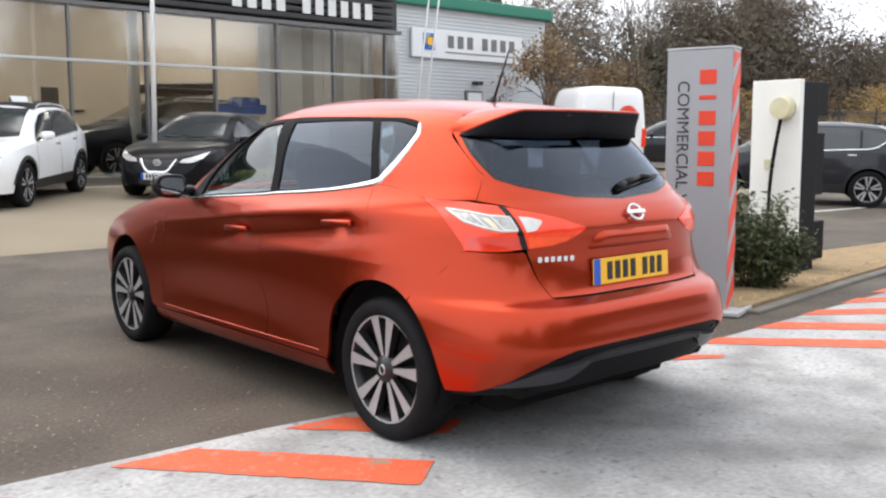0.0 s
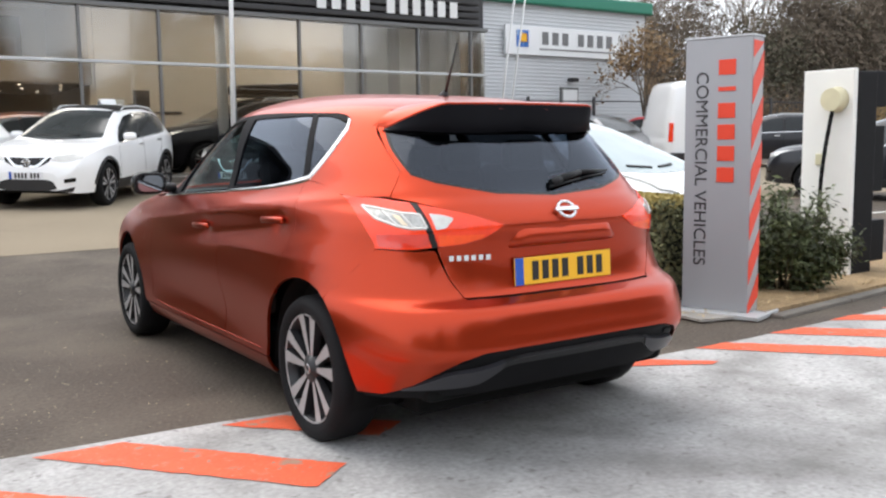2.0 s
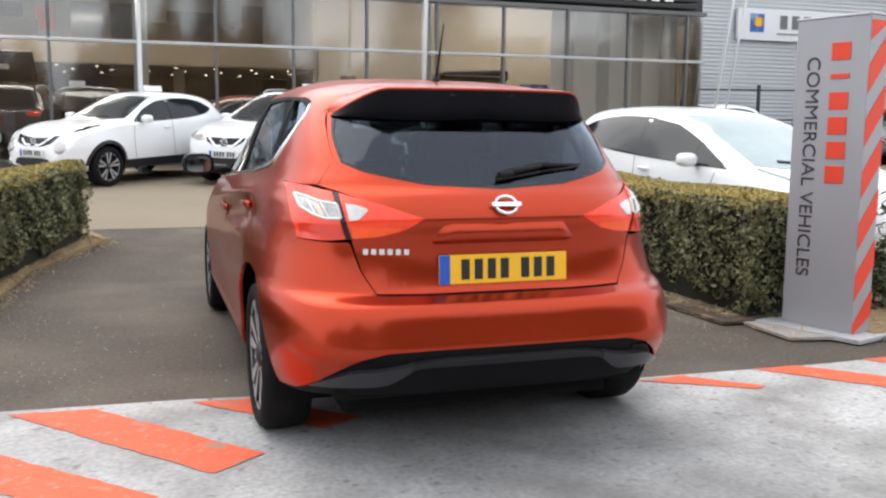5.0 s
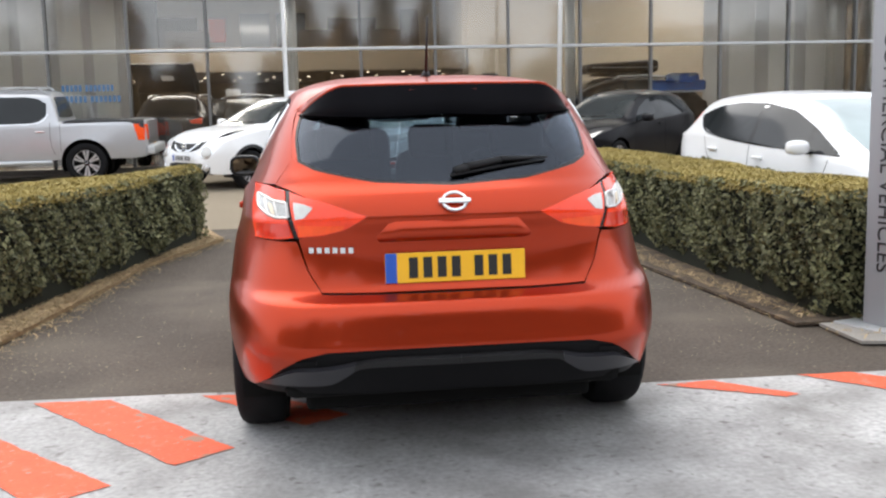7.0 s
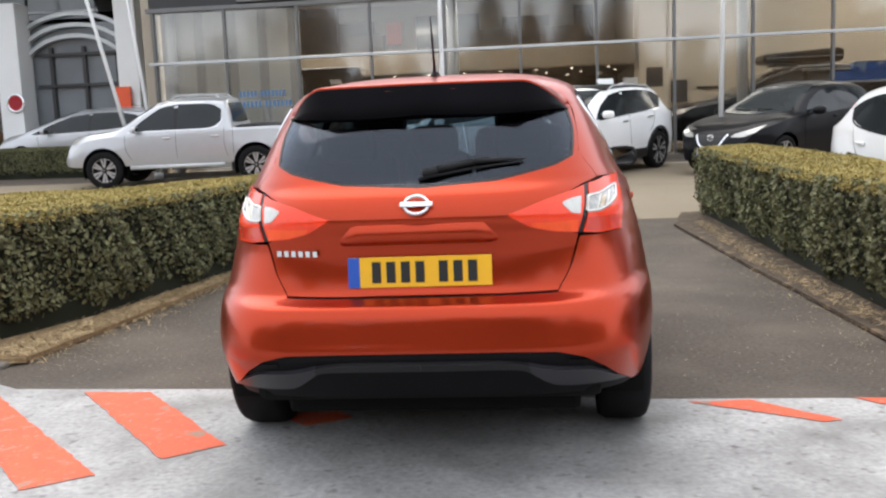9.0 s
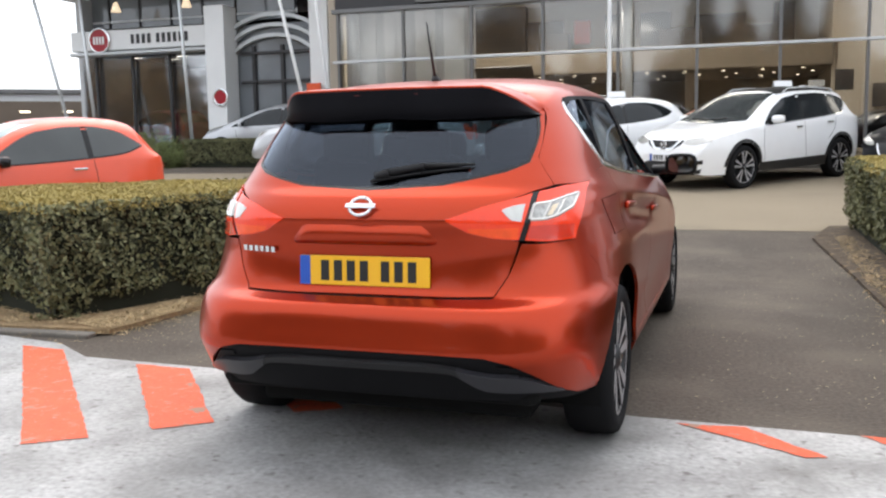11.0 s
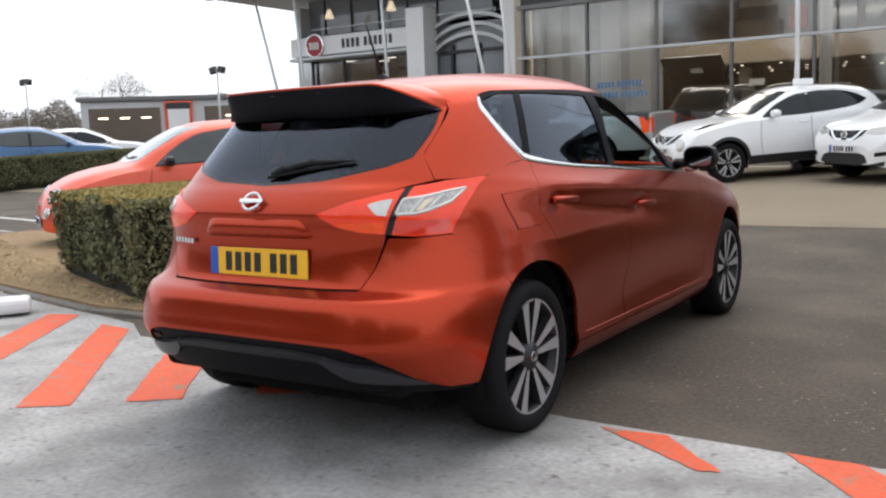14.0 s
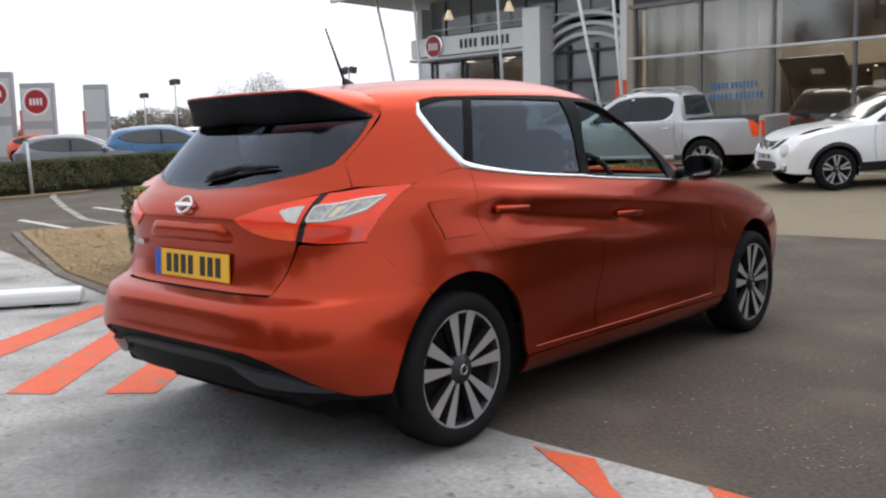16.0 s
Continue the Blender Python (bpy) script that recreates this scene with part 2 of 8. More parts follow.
CREAM = mat("cream_interior_wall", (0.43, 0.375, 0.30), 0.8, 0, 0.08, 0.7)
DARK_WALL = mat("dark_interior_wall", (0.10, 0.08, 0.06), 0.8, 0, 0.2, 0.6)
FLOOR_TILE = mat("showroom_floor", (0.30, 0.27, 0.23), 0.35, 0, 0.08)
BLUE_POSTER = mat("blue_poster", (0.02, 0.13, 0.45), 0.5, 0, 0.5, 2.0, stain=((0.30, 0.42, 0.60), 2.6, 0.52, 0.60))
PALE_KERB = mat("pale_worn_kerb", (0.33, 0.31, 0.28), 0.9, 0, 0.3, 3, 0.003, grain=0.3, grain_scale=80)
TAN_WALL = mat("tan_mezzanine_panel", (0.13, 0.105, 0.075), 0.8, 0, 0.15, 0.7)
BROWN_GLASS = mat("brown_tinted_glazing", (0.14, 0.11, 0.085), 0.2, 0, 0.35, 0.5)
PALE_CLAD = mat("pale_grey_cladding", (0.55, 0.56, 0.57), 0.5, 0.1, 0.08, 0.8)
EV_WHITE = mat("white_charger_panel", (0.80, 0.79, 0.74), 0.4, 0, 0.04)
EV_CREAM = mat("cream_plug_cap", (0.62, 0.57, 0.38), 0.5)
DOWNLIGHT = lamp_mat("ceiling_downlight", (1.0, 0.86, 0.66), 4.0)
SOFT_LAMP = lamp_mat("warm_pendant_lamp", (0.9, 0.72, 0.5), 0.7)
BADGE_RED = mat("red_round_sign", (0.33, 0.008, 0.018), 0.35, 0, 0.1)
ORANGE_PANEL = mat("orange_red_panel", (0.75, 0.1, 0.03), 0.5)


# ---- mesh helpers ----
def part(name, bm, material, parent=None, label="", smooth=False):
    """Links a bmesh as one mesh object under a thing or a part."""
    me = bpy.data.meshes.new(name)
    bm.to_mesh(me)
    bm.free()
    if smooth:
        me.polygons.foreach_set("use_smooth", [True] * len(me.polygons))
    for m in material if isinstance(material, (list, tuple)) else (material,):
        me.materials.append(m)
    ob = new(name, me)
    ob.parent = parent
    return tagged(ob, label) if label else ob


def thing(name, label, category, m=None, group=""):
    ob = new(name)
    ob.empty_display_size = 0.2
    if m is not None:
        ob.matrix_basis = m
    return tagged(ob, label, category, group)


def box(bm, center, size, bevel=0.0, turn=None, mi=0):
    m = Matrix.Translation(center) @ (turn if turn is not None else Matrix()) @ Matrix.Diagonal((*size, 1))
    vs = bmesh.ops.create_cube(bm, size=1, matrix=m)["verts"]
    fs = {f for v in vs for f in v.link_faces}
    for f in fs:
        f.material_index = mi
    if bevel:
        es = {e for v in vs for e in v.link_edges}
        bmesh.ops.bevel(bm, geom=list(es), offset=bevel, segments=2, profile=0.5, affect="EDGES")
    return bm


def boxed(center, size, bevel=0.0, turn=None):
    return box(bmesh.new(), center, size, bevel, turn)


def rod(bm, a, b, r1, r2=None, seg=10, mi=0):
    a, b = Vector(a), Vector(b)
    m = Matrix.Translation((a + b) / 2) @ (b - a).to_track_quat("Z", "Y").to_matrix().to_4x4()
    vs = bmesh.ops.create_cone(bm, cap_ends=True, segments=seg, radius1=r1, radius2=r1 if r2 is None else r2, depth=(b - a).length, matrix=m)["verts"]
    for f in {f for v in vs for f in v.link_faces}:
        f.material_index = mi
        f.smooth = len(f.verts) == 4
    return bm


def tube(bm, pts, r, seg=8, mi=0):
    for a, b in zip(pts, pts[1:]):
        rod(bm, a, b, r, r, seg, mi)
    return bm


def lathe(bm, profile, axis="X", seg=40, mi=0, center=(0, 0, 0)):
    """Turns (along, radius) pairs round the X axis."""
    rings = []
    for a, r in profile:
        rings.append([bm.verts.new((center[0] + a, center[1] + r * math.cos(2 * math.pi * k / seg), center[2] + r * math.sin(2 * math.pi * k / seg))) for k in range(seg)])
    for p, q in zip(rings, rings[1:]):
        for k in range(seg):
            f = bm.faces.new((p[k], q[k], q[(k + 1) % seg], p[(k + 1) % seg]))
            f.smooth, f.material_index = True, mi
    return bm


def prism(bm, outline, z0, z1, mi=0):
    """An upright block over a flat outline of (x, y)."""
    lo, hi = [bm.verts.new((x, y, z0)) for x, y in outline], [bm.verts.new((x, y, z1)) for x, y in outline]
    n = len(outline)
    fs = [bm.faces.new(hi), bm.faces.new(lo[::-1])] + [bm.faces.new((lo[k], lo[(k + 1) % n], hi[(k + 1) % n], hi[k])) for k in range(n)]
    for f in fs:
        f.material_index = mi
    bmesh.ops.recalc_face_normals(bm, faces=fs)
    return bm


def from_arrays(name, verts, faces, material, parent=None, smooth=False, mats=None):
    me = bpy.data.meshes.new(name)
    me.from_pydata(verts, [], faces)
    for m in material if isinstance(material, (list, tuple)) else (material,):
        me.materials.append(m)
    if mats is not None:
        me.polygons.foreach_set("material_index", mats)
    if smooth:
        me.polygons.foreach_set("use_smooth", [True] * len(me.polygons))
    ob = new(name, me)
    ob.parent = parent
    return ob


def lettering(text, size, m, material, parent, name="lettering", depth=0.004):
    """Text in the built-in font, as a mesh, standing in the pose m (x along the text, y up)."""
    cu = bpy.data.curves.new(name, "FONT")
    cu.body, cu.size, cu.extrude, cu.align_x, cu.align_y = text, size, depth, "CENTER", "CENTER"
    cu.offset = 0.0
    tmp = bpy.data.objects.new(name, cu)
    me = bpy.data.meshes.new_from_object(tmp)
    bpy.data.objects.remove(tmp)
    me.materials.append(material)
    ob = new(name, me)
    ob.parent = parent
    ob.matrix_basis = m
    return ob


# ---- car bodies: a skin of level slices ----
def curve_through(rows):
    """A smooth monotone curve through (z, value) rows, as a function of an array."""
    x, y = np.array(rows, float).T
    h, d = np.diff(x), np.diff(y) / np.diff(x)
    k = np.zeros(len(x))
    k[0], k[-1] = d[0], d[-1]
    for i in range(1, len(x) - 1):
        if d[i - 1] * d[i] > 0:
            w1, w2 = 2 * h[i] + h[i - 1], h[i] + 2 * h[i - 1]
            k[i] = (w1 + w2) / (w1 / d[i - 1] + w2 / d[i])

    def at(v):
        v = np.clip(np.asarray(v, float), x[0], x[-1])
        i = np.clip(np.searchsorted(x, v) - 1, 0, len(x) - 2)
        t = (v - x[i]) / h[i]
        return (1 + 2 * t) * (1 - t) ** 2 * y[i] + t * (1 - t) ** 2 * h[i] * k[i] + t * t * (3 - 2 * t) * y[i + 1] + t * t * (t - 1) * h[i] * k[i + 1]

    return at


class Shell:
    """A car's skin: at each height z a rounded outline from the middle of the tail (s = 0) round the side to the nose (s = 1)."""

    def __init__(self, rear, width, front, mid, n_rear, n_front, dent=None):
        self.rear, self.width, self.front = curve_through(rear), curve_through(width), curve_through(front)
        self.nr, self.nf = curve_through(n_rear), curve_through(n_front)
        self.mid, self.dent = mid, dent
        q = np.unique(np.concatenate([np.linspace(0, 1, 1500) ** 4, 2 - np.linspace(0, 1, 1500) ** 4, np.linspace(0, 2, 1500)]))
        zr = rear[len(rear) // 2][0]
        p = self.slice_at(q, np.full(len(q), zr))
        step = np.hypot(np.diff(p[:, 0]), np.diff(p[:, 1]))
        self.q, self.s = q, np.concatenate([[0], np.cumsum(step)])

    def slice_at(self, q, z):
        q, z = np.broadcast_arrays(np.asarray(q, float), np.asarray(z, float))
        w, r, f, nr, nf = self.width(z), self.rear(z), self.front(z), self.nr(z), self.nf(z)
        back = q <= 1
        th = np.where(back, q, 2 - q) * math.pi / 2
        n = np.where(back, nr, nf)
        sn, cs = np.clip(np.sin(th), 0, 1), np.clip(np.cos(th), 0, 1)
        x = w * sn ** (2 / n)
        y = np.where(back, self.mid - (self.mid - r) * cs ** (2 / n), self.mid + (f - self.mid) * cs ** (2 / n))
        if self.dent:
            x = x + self.dent(y, z) * np.clip(x / np.maximum(w, 1e-3), 0, 1)
        return np.stack([x, y, z], -1)

    def at(self, s, z, out=0.0):
        """Points for s (its sign picks the side) and z, moved outwards by out."""
        s, z = np.asarray(s, float), np.asarray(z, float)
        side = np.where(s < 0, -1.0, 1.0)
        p = self.slice_at(np.interp(np.abs(s), self.s, self.q), z)
        p[..., 0] *= side
        if out:
            p = p + out * self.normal(s, z)
        return p

    def normal(self, s, z):
        e = 0.004
        d1 = self.at(s + e, z) - self.at(s - e, z)
        d2 = self.at(s, z + e) - self.at(s, z - e)
        n = np.cross(d1, d2)
        return n / np.maximum(np.linalg.norm(n, axis=-1, keepdims=True), 1e-9)

    def sy(self, y, z):
        """s of the side at (y, z)."""
        y, z = float(y), float(z)
        if y <= self.mid:
            c = min(1, max(0, (self.mid - y) / max(self.mid - float(self.rear(z)), 1e-6))) ** (float(self.nr(z)) / 2)
            q = math.acos(c) * 2 / math.pi
        else:
            c = min(1, max(0, (y - self.mid) / max(float(self.front(z)) - self.mid, 1e-6))) ** (float(self.nf(z)) / 2)
            q = 2 - math.acos(c) * 2 / math.pi
        return float(np.interp(q, self.q, self.s)), z

    def sx(self, x, z):
        """s of the tail at (x, z)."""
        k = min(1, abs(x) / float(self.width(z))) ** (float(self.nr(z)) / 2)
        return math.copysign(float(np.interp(math.asin(k) * 2 / math.pi, self.q, self.s)), x if x else 1), z

    def sf(self, x, z):
        """s of the nose at (x, z)."""
        k = min(1, abs(x) / float(self.width(z))) ** (float(self.nf(z)) / 2)
        return math.copysign(float(np.interp(2 - math.asin(k) * 2 / math.pi, self.q, self.s)), x if x else 1), z


def along(poly, n, smooth=False):
    """n + 1 points at even steps along a line of points, if smooth through a rounded curve."""
    p = np.array(poly, float)
    if smooth and len(p) > 2:
        e = np.concatenate([[2 * p[0] - p[1]], p, [2 * p[-1] - p[-2]]])
        t = np.linspace(0, 1, 13)[:-1, None]
        rows = []
        for a, b, c, d in zip(e, e[1:], e[2:], e[3:]):
            rows.append(0.5 * (2 * b + (c - a) * t + (2 * a - 5 * b + 4 * c - d) * t**2 + (3 * b - a - 3 * c + d) * t**3))
        p = np.concatenate([*rows, p[-1:]])
    d = np.concatenate([[0], np.cumsum(np.hypot(*np.diff(p, axis=0).T))])
    at = np.linspace(0, d[-1], n + 1)
    return np.stack([np.interp(at, d, p[:, 0]), np.interp(at, d, p[:, 1])], -1)


def patch(shell, bottom, top, left=None, right=None, nu=24, nv=12, gap=0.0025, out=0.0, flange=0.014, smooth=True, sides=(1,), mi=0, bm=None, seam=False):
    """A panel of the skin between four lines in (s, z), with its edges turned in. sides: 1, -1 or both; seam: the left edge lies on the middle line and stays open."""
    bm = bm or bmesh.new()
    b, t = along(bottom, nu, smooth), along(top, nu, smooth)
    le = along(left if left is not None else [bottom[0], top[0]], nv, smooth)
    ri = along(right if right is not None else [bottom[-1], top[-1]], nv, smooth)
    span = lambda line: max(float(np.hypot(*np.diff(line, axis=0).T).sum()), 1e-4)  # noqa: E731
    gu, gv = min(0.2, gap / max(span(b), span(t))), min(0.2, gap / max(span(le), span(ri)))
    u, v = np.linspace(0 if seam else gu, 1 - gu, nu + 1), np.linspace(gv, 1 - gv, nv + 1)
    grid = lambda line, k: np.stack([np.interp(k, np.linspace(0, 1, len(line)), line[:, i]) for i in (0, 1)], -1)  # noqa: E731
    B, T, L, R = grid(b, u), grid(t, u), grid(le, v), grid(ri, v)
    U, V = u[None, :, None], v[:, None, None]
    sz = (1 - V) * B[None] + V * T[None] + (1 - U) * L[:, None] + U * R[:, None]
    sz = sz - ((1 - U) * (1 - V) * b[0] + U * (1 - V) * b[-1] + (1 - U) * V * t[0] + U * V * t[-1])
    area = float(((sz[1:, :-1, 1] - sz[:-1, :-1, 1]) * (sz[:-1, 1:, 0] - sz[:-1, :-1, 0]) - (sz[1:, :-1, 0] - sz[:-1, :-1, 0]) * (sz[:-1, 1:, 1] - sz[:-1, :-1, 1])).sum())
    for side in sides:
        out_way = side * area > 0
        s, z = sz[..., 0] * side, sz[..., 1]
        p, nrm = shell.at(s, z, out), shell.normal(s, z)
        nrm = nrm * 1.0
        vs = [[bm.verts.new(q) for q in row] for row in p]
        for j in range(nv):
            for i in range(nu):
                q = (vs[j][i], vs[j][i + 1], vs[j + 1][i + 1], vs[j + 1][i])
                f = bm.faces.new(q if out_way else q[::-1])
                f.smooth, f.material_index = True, mi
        if flange:
            ring = [(0, i) for i in range(nu)] + [(j, nu) for j in range(nv)] + [(nv, i) for i in range(nu, 0, -1)] + [(j, 0) for j in range(nv, 0, -1)]
            low = [bm.verts.new(p[j, i] - flange * nrm[j, i]) for j, i in ring]
            for k in range(len(ring)):
                a, c = ring[k], ring[(k + 1) % len(ring)]
                if seam and a[1] == 0 and c[1] == 0:
                    continue
                q = (vs[a[0]][a[1]], low[k], low[(k + 1) % len(ring)], vs[c[0]][c[1]])
                f = bm.faces.new(q if out_way else q[::-1])
                f.material_index = mi
                e = bm.edges.get((vs[a[0]][a[1]], vs[c[0]][c[1]]))
                if e:
                    e.smooth = False
    return bm


def strip(shell, line, half, out=0.004, sides=(1, -1), n=40, smooth=True, mi=0, bm=None, tall=None):
    """A raised bead along a line in (s, z)."""
    bm = bm or bmesh.new()
    p = along(line, n, smooth)
    tan = np.gradient(p, axis=0)
    tan /= np.maximum(np.linalg.norm(tan, axis=1, keepdims=True), 1e-9)
    perp = np.stack([-tan[:, 1], tan[:, 0]], -1)
    wide = np.interp(np.linspace(0, 1, n + 1), np.linspace(0, 1, len(half)), half) if isinstance(half, (list, tuple)) else np.full(n + 1, half)
    for side in sides:
        rows = []
        for k, o in ((-1, -0.003), (-0.8, out * 0.8), (0, out), (0.8, out * 0.8), (1, -0.003)):
            sz = p + perp * (k * wide)[:, None]
            rows.append([bm.verts.new(q) for q in shell.at(sz[:, 0] * side, sz[:, 1], o)])
        for a, b in zip(rows, rows[1:]):
            for i in range(n):
                q = (a[i], a[i + 1], b[i + 1], b[i])
                f = bm.faces.new(q if side > 0 else q[::-1])
                f.smooth, f.material_index = True, mi
    return bm


def arc(y0, z0, r, a0, a1, n=9, squash=1.0):
    return [(y0 + r * math.cos(radians(a0 + (a1 - a0) * k / n)), z0 + squash * r * math.sin(radians(a0 + (a1 - a0) * k / n))) for k in range(n + 1)]


def wheel_mesh(radius, width, rim_r, spokes, twin, name_parent, side, at, steer=0.0, wide=0.07, shape=(0.028, 0.05)):
    """A wheel: tyre and alloy rim with spokes, hub at the given place. side: 1 faces +x."""
    hub = new("wheel")
    hub.parent = name_parent
    hub.matrix_basis = Matrix.Translation(at) @ Matrix.Rotation(steer, 4, "Z") @ (Matrix() if side > 0 else Matrix.Rotation(math.pi, 4, "Z"))
    w = width / 2
    bm = lathe(bmesh.new(), [(w * 0.75, rim_r - 0.012), (w * 0.98, rim_r + 0.004), (w * 1.02, (radius + rim_r) / 2), (w * 0.92, radius - 0.016), (w * 0.7, radius - 0.003), (0, radius), (-w * 0.7, radius - 0.003), (-w * 0.95, radius - 0.02), (-w, rim_r), (-w * 0.8, rim_r - 0.02)], seg=48)
    part("tyre", bm, RUBBER, hub)
    bm = lathe(bmesh.new(), [(w * 0.80, rim_r - 0.001), (w * 0.86, rim_r - 0.006), (w * 0.80, rim_r - 0.016), (w * 0.2, rim_r - 0.03), (-w * 0.8, rim_r - 0.02)], seg=48)
    part("rim", bm, GREY_ALLOY, hub)
    bm = lathe(bmesh.new(), [(w * 0.845, rim_r - 0.002), (w * 0.885, rim_r - 0.006), (w * 0.85, rim_r - 0.012)], seg=48)
    part("rim_edge", bm, SILVER, hub)
    x0, x1 = w * 0.52, w * 0.78
    bm = bmesh.new()
    ri, ro = 0.052, rim_r - 0.010
    wi, wo = shape
    quad = [(ri, -wi / 2), (ro, -wo / 2), (ro, wo / 2), (ri, wi / 2)]
    top = [bm.verts.new((x1 + (0.012 if q[0] > 0.1 else 0), q[0], q[1])) for q in quad]
    low = [bm.verts.new((x0, q[0], q[1] * 1.3)) for q in quad]
    bm.faces.new(top).material_index = 0
    for i in range(4):
        bm.faces.new((top[i], low[i], low[(i + 1) % 4], top[(i + 1) % 4])).material_index = 1
    bmesh.ops.recalc_face_normals(bm, faces=bm.faces[:])
    first = None
    for k in range(spokes):
        for off in ((-twin, twin) if twin else (0,)):
            if first is None:
                ob = first = part("spoke", bm, [SILVER, GREY_ALLOY], hub)
            else:
                ob = new("spoke", first.data)
                ob.parent = hub
            ob.matrix_basis = Matrix.Rotation(2 * math.pi * k / spokes + off + math.pi / 2, 4, "X")
    bm = lathe(bmesh.new(), [(x0 - 0.02, rim_r - 0.01), (x0 - 0.02, 0.0)], seg=32)
    part("brake_backing", bm, DARK_VOID, hub)
    bm = lathe(bmesh.new(), [(x0, 0.066), (x1 + 0.002, 0.060), (x1 + 0.01, 0.034), (x1 + 0.014, 0.03), (x1 + 0.016, 0.0)], seg=24)
    part("hub_cap", bm, GREY_ALLOY, hub)
    bm = lathe(bmesh.new(), [(x1 + 0.0155, 0.022), (x1 + 0.018, 0.019), (x1 + 0.0155, 0.016)], seg=20)
    part("hub_ring", bm, CHROME, hub)
    return hub


def bars(name, width, height, count, material, parent, m, gap_after=None, depth=0.003):
    """Upright bars in a row along x, each an object of its own on one mesh, facing -y in the pose m."""
    step = width / (count + (0.6 if gap_after else 0))
    x, mesh = -width / 2, None
    for k in range(count):
        if mesh is None:
            ob = part(name, boxed((0, 0, 0), (step * 0.62, depth, height)), material, parent)
            mesh = ob.data
        else:
            ob = new(name, mesh)
            ob.parent = parent
        ob.matrix_basis = m @ Matrix.Translation((x + step * 0.42, 0, 0))
        x += step * (1.6 if gap_after == k + 1 else 1)


def number_plate(parent, m, front=False):
    ob = part("number_plate", boxed((0, 0, 0), (0.52, 0.008, 0.111), 0.003), PLATE_WHITE if front else PLATE_YELLOW, parent, "white number plate" if front else "yellow number plate")
    ob.matrix_basis = m
    part("plate_band", boxed((-0.238, -0.005, 0), (0.042, 0.002, 0.109)), PLATE_BLUE, ob)
    bars("plate_bar", 0.40, 0.076, 7, INK, ob, pose(0.022, -0.005, 0), 4)
    return ob


# ---- ground ----
def rise(y):
    """The yard climbs gently from the drive towards the showrooms."""
    return 0.042 * max(0.0, y - 4.0) if y < 60 else 0.042 * 56


def sheet(name, outline, lift, material, label, kind="structure", thick=0.0):
    """A flat area that follows the ground, cut into strips along y."""
    bm = bmesh.new()
    vs = [bm.verts.new((x, y, 0)) for x, y in outline]
    f = bm.faces.new(vs)
    if f.normal.z < 0:
        bmesh.ops.reverse_faces(bm, faces=[f])
    for cut in (4.0, 60.0):
        bmesh.ops.bisect_plane(bm, geom=bm.verts[:] + bm.edges[:] + bm.faces[:], plane_co=(0, cut, 0), plane_no=(0, 1, 0))
    for v in bm.verts:
        v.co.z = rise(v.co.y) + lift
    bmesh.ops.recalc_face_normals(bm, faces=bm.faces[:])
    if sum(f.normal.z for f in bm.faces) < 0:
        bmesh.ops.reverse_faces(bm, faces=bm.faces[:])
    if thick:
        r = bmesh.ops.extrude_face_region(bm, geom=bm.faces[:])
        for v in [g for g in r["geom"] if isinstance(g, bmesh.types.BMVert)]:
            v.co.z += thick
    return tagged(part(name, bm, material), label, "ground", kind=kind)


sheet("ground", [(-400, -300), (400, -300), (400, 700), (-400, 700)], 0, ASPHALT, "dark worn asphalt yard and drive")
sheet("pavement", [(-40, -40), (40, -40), (40, 3), (9, 0.6), (4.7, 0.24), (2.2, 0.16), (0.9, 0.2), (-1.1, 0.46), (-2.3, 0.52), (-2.7, 0.78), (-3.9, 1.0), (-8, 1.9), (-40, 8)], 0.004, CONCRETE, "worn pale concrete apron with dark tyre marks and a shade pool painted behind the car")
sheet("road", [(-3.4, 7.0), (40, 7.3), (60, 7.5), (60, 15.0), (-60, 15.0), (-60, 12.0), (-12, 9.5), (-6, 7.2)], 0.004, TANMAC, "buff tarmac lane in front of the showroom")


def worn(outline, rnd, step=0.05, wobble=0.006):
    """An outline with the uneven edge of road paint that traffic has worn."""
    out = []
    for a, b in zip(outline, outline[1:] + outline[:1]):
        n = max(2, int(math.hypot(b[0] - a[0], b[1] - a[1]) / step))
        out += [(a[0] + (b[0] - a[0]) * i / n + rnd.uniform(-wobble, wobble), a[1] + (b[1] - a[1]) * i / n + rnd.uniform(-wobble, wobble)) for i in range(n)]
    return out


def painted(outline, name, material, label, lift=0.008):
    return sheet(name, outline, lift, material, label, kind="structure")


for k, o in enumerate([
    [(-3.62, 0.74), (-3.36, 0.82), (-2.0, -1.0), (-2.25, -1.15)],
    [(-2.88, 0.66), (-2.54, 0.62), (-1.27, -0.71), (-1.49, -0.85)],
    [(-1.89, 0.44), (-1.53, 0.42), (-0.87, -0.38), (-1.08, -0.54)],
    [(-1.10, 0.40), (-0.80, 0.37), (-0.40, -0.04), (-0.60, -0.15)],
    [(1.07, 0.14), (1.35, 0.16), (1.66, -0.14), (1.58, -0.16)],
    [(1.80, 0.17), (2.08, 0.16), (2.80, -0.60), (2.58, -0.72)],
    [(2.52, 0.17), (2.84, 0.17), (3.42, -0.42), (3.22, -0.56)],
    [(3.22, 0.20), (3.52, 0.21), (4.20, -0.28), (4.05, -0.46)],
    [(3.92, 0.24), (4.25, 0.25), (4.95, -0.10), (4.85, -0.30)],
    [(4.62, 0.30), (4.95, 0.32), (5.70, 0.02), (5.60, -0.18)],
]):
    painted(worn(o, random.Random(40 + k)), "road_marking", STRIPE, "worn orange-red diagonal stripe painted on concrete")
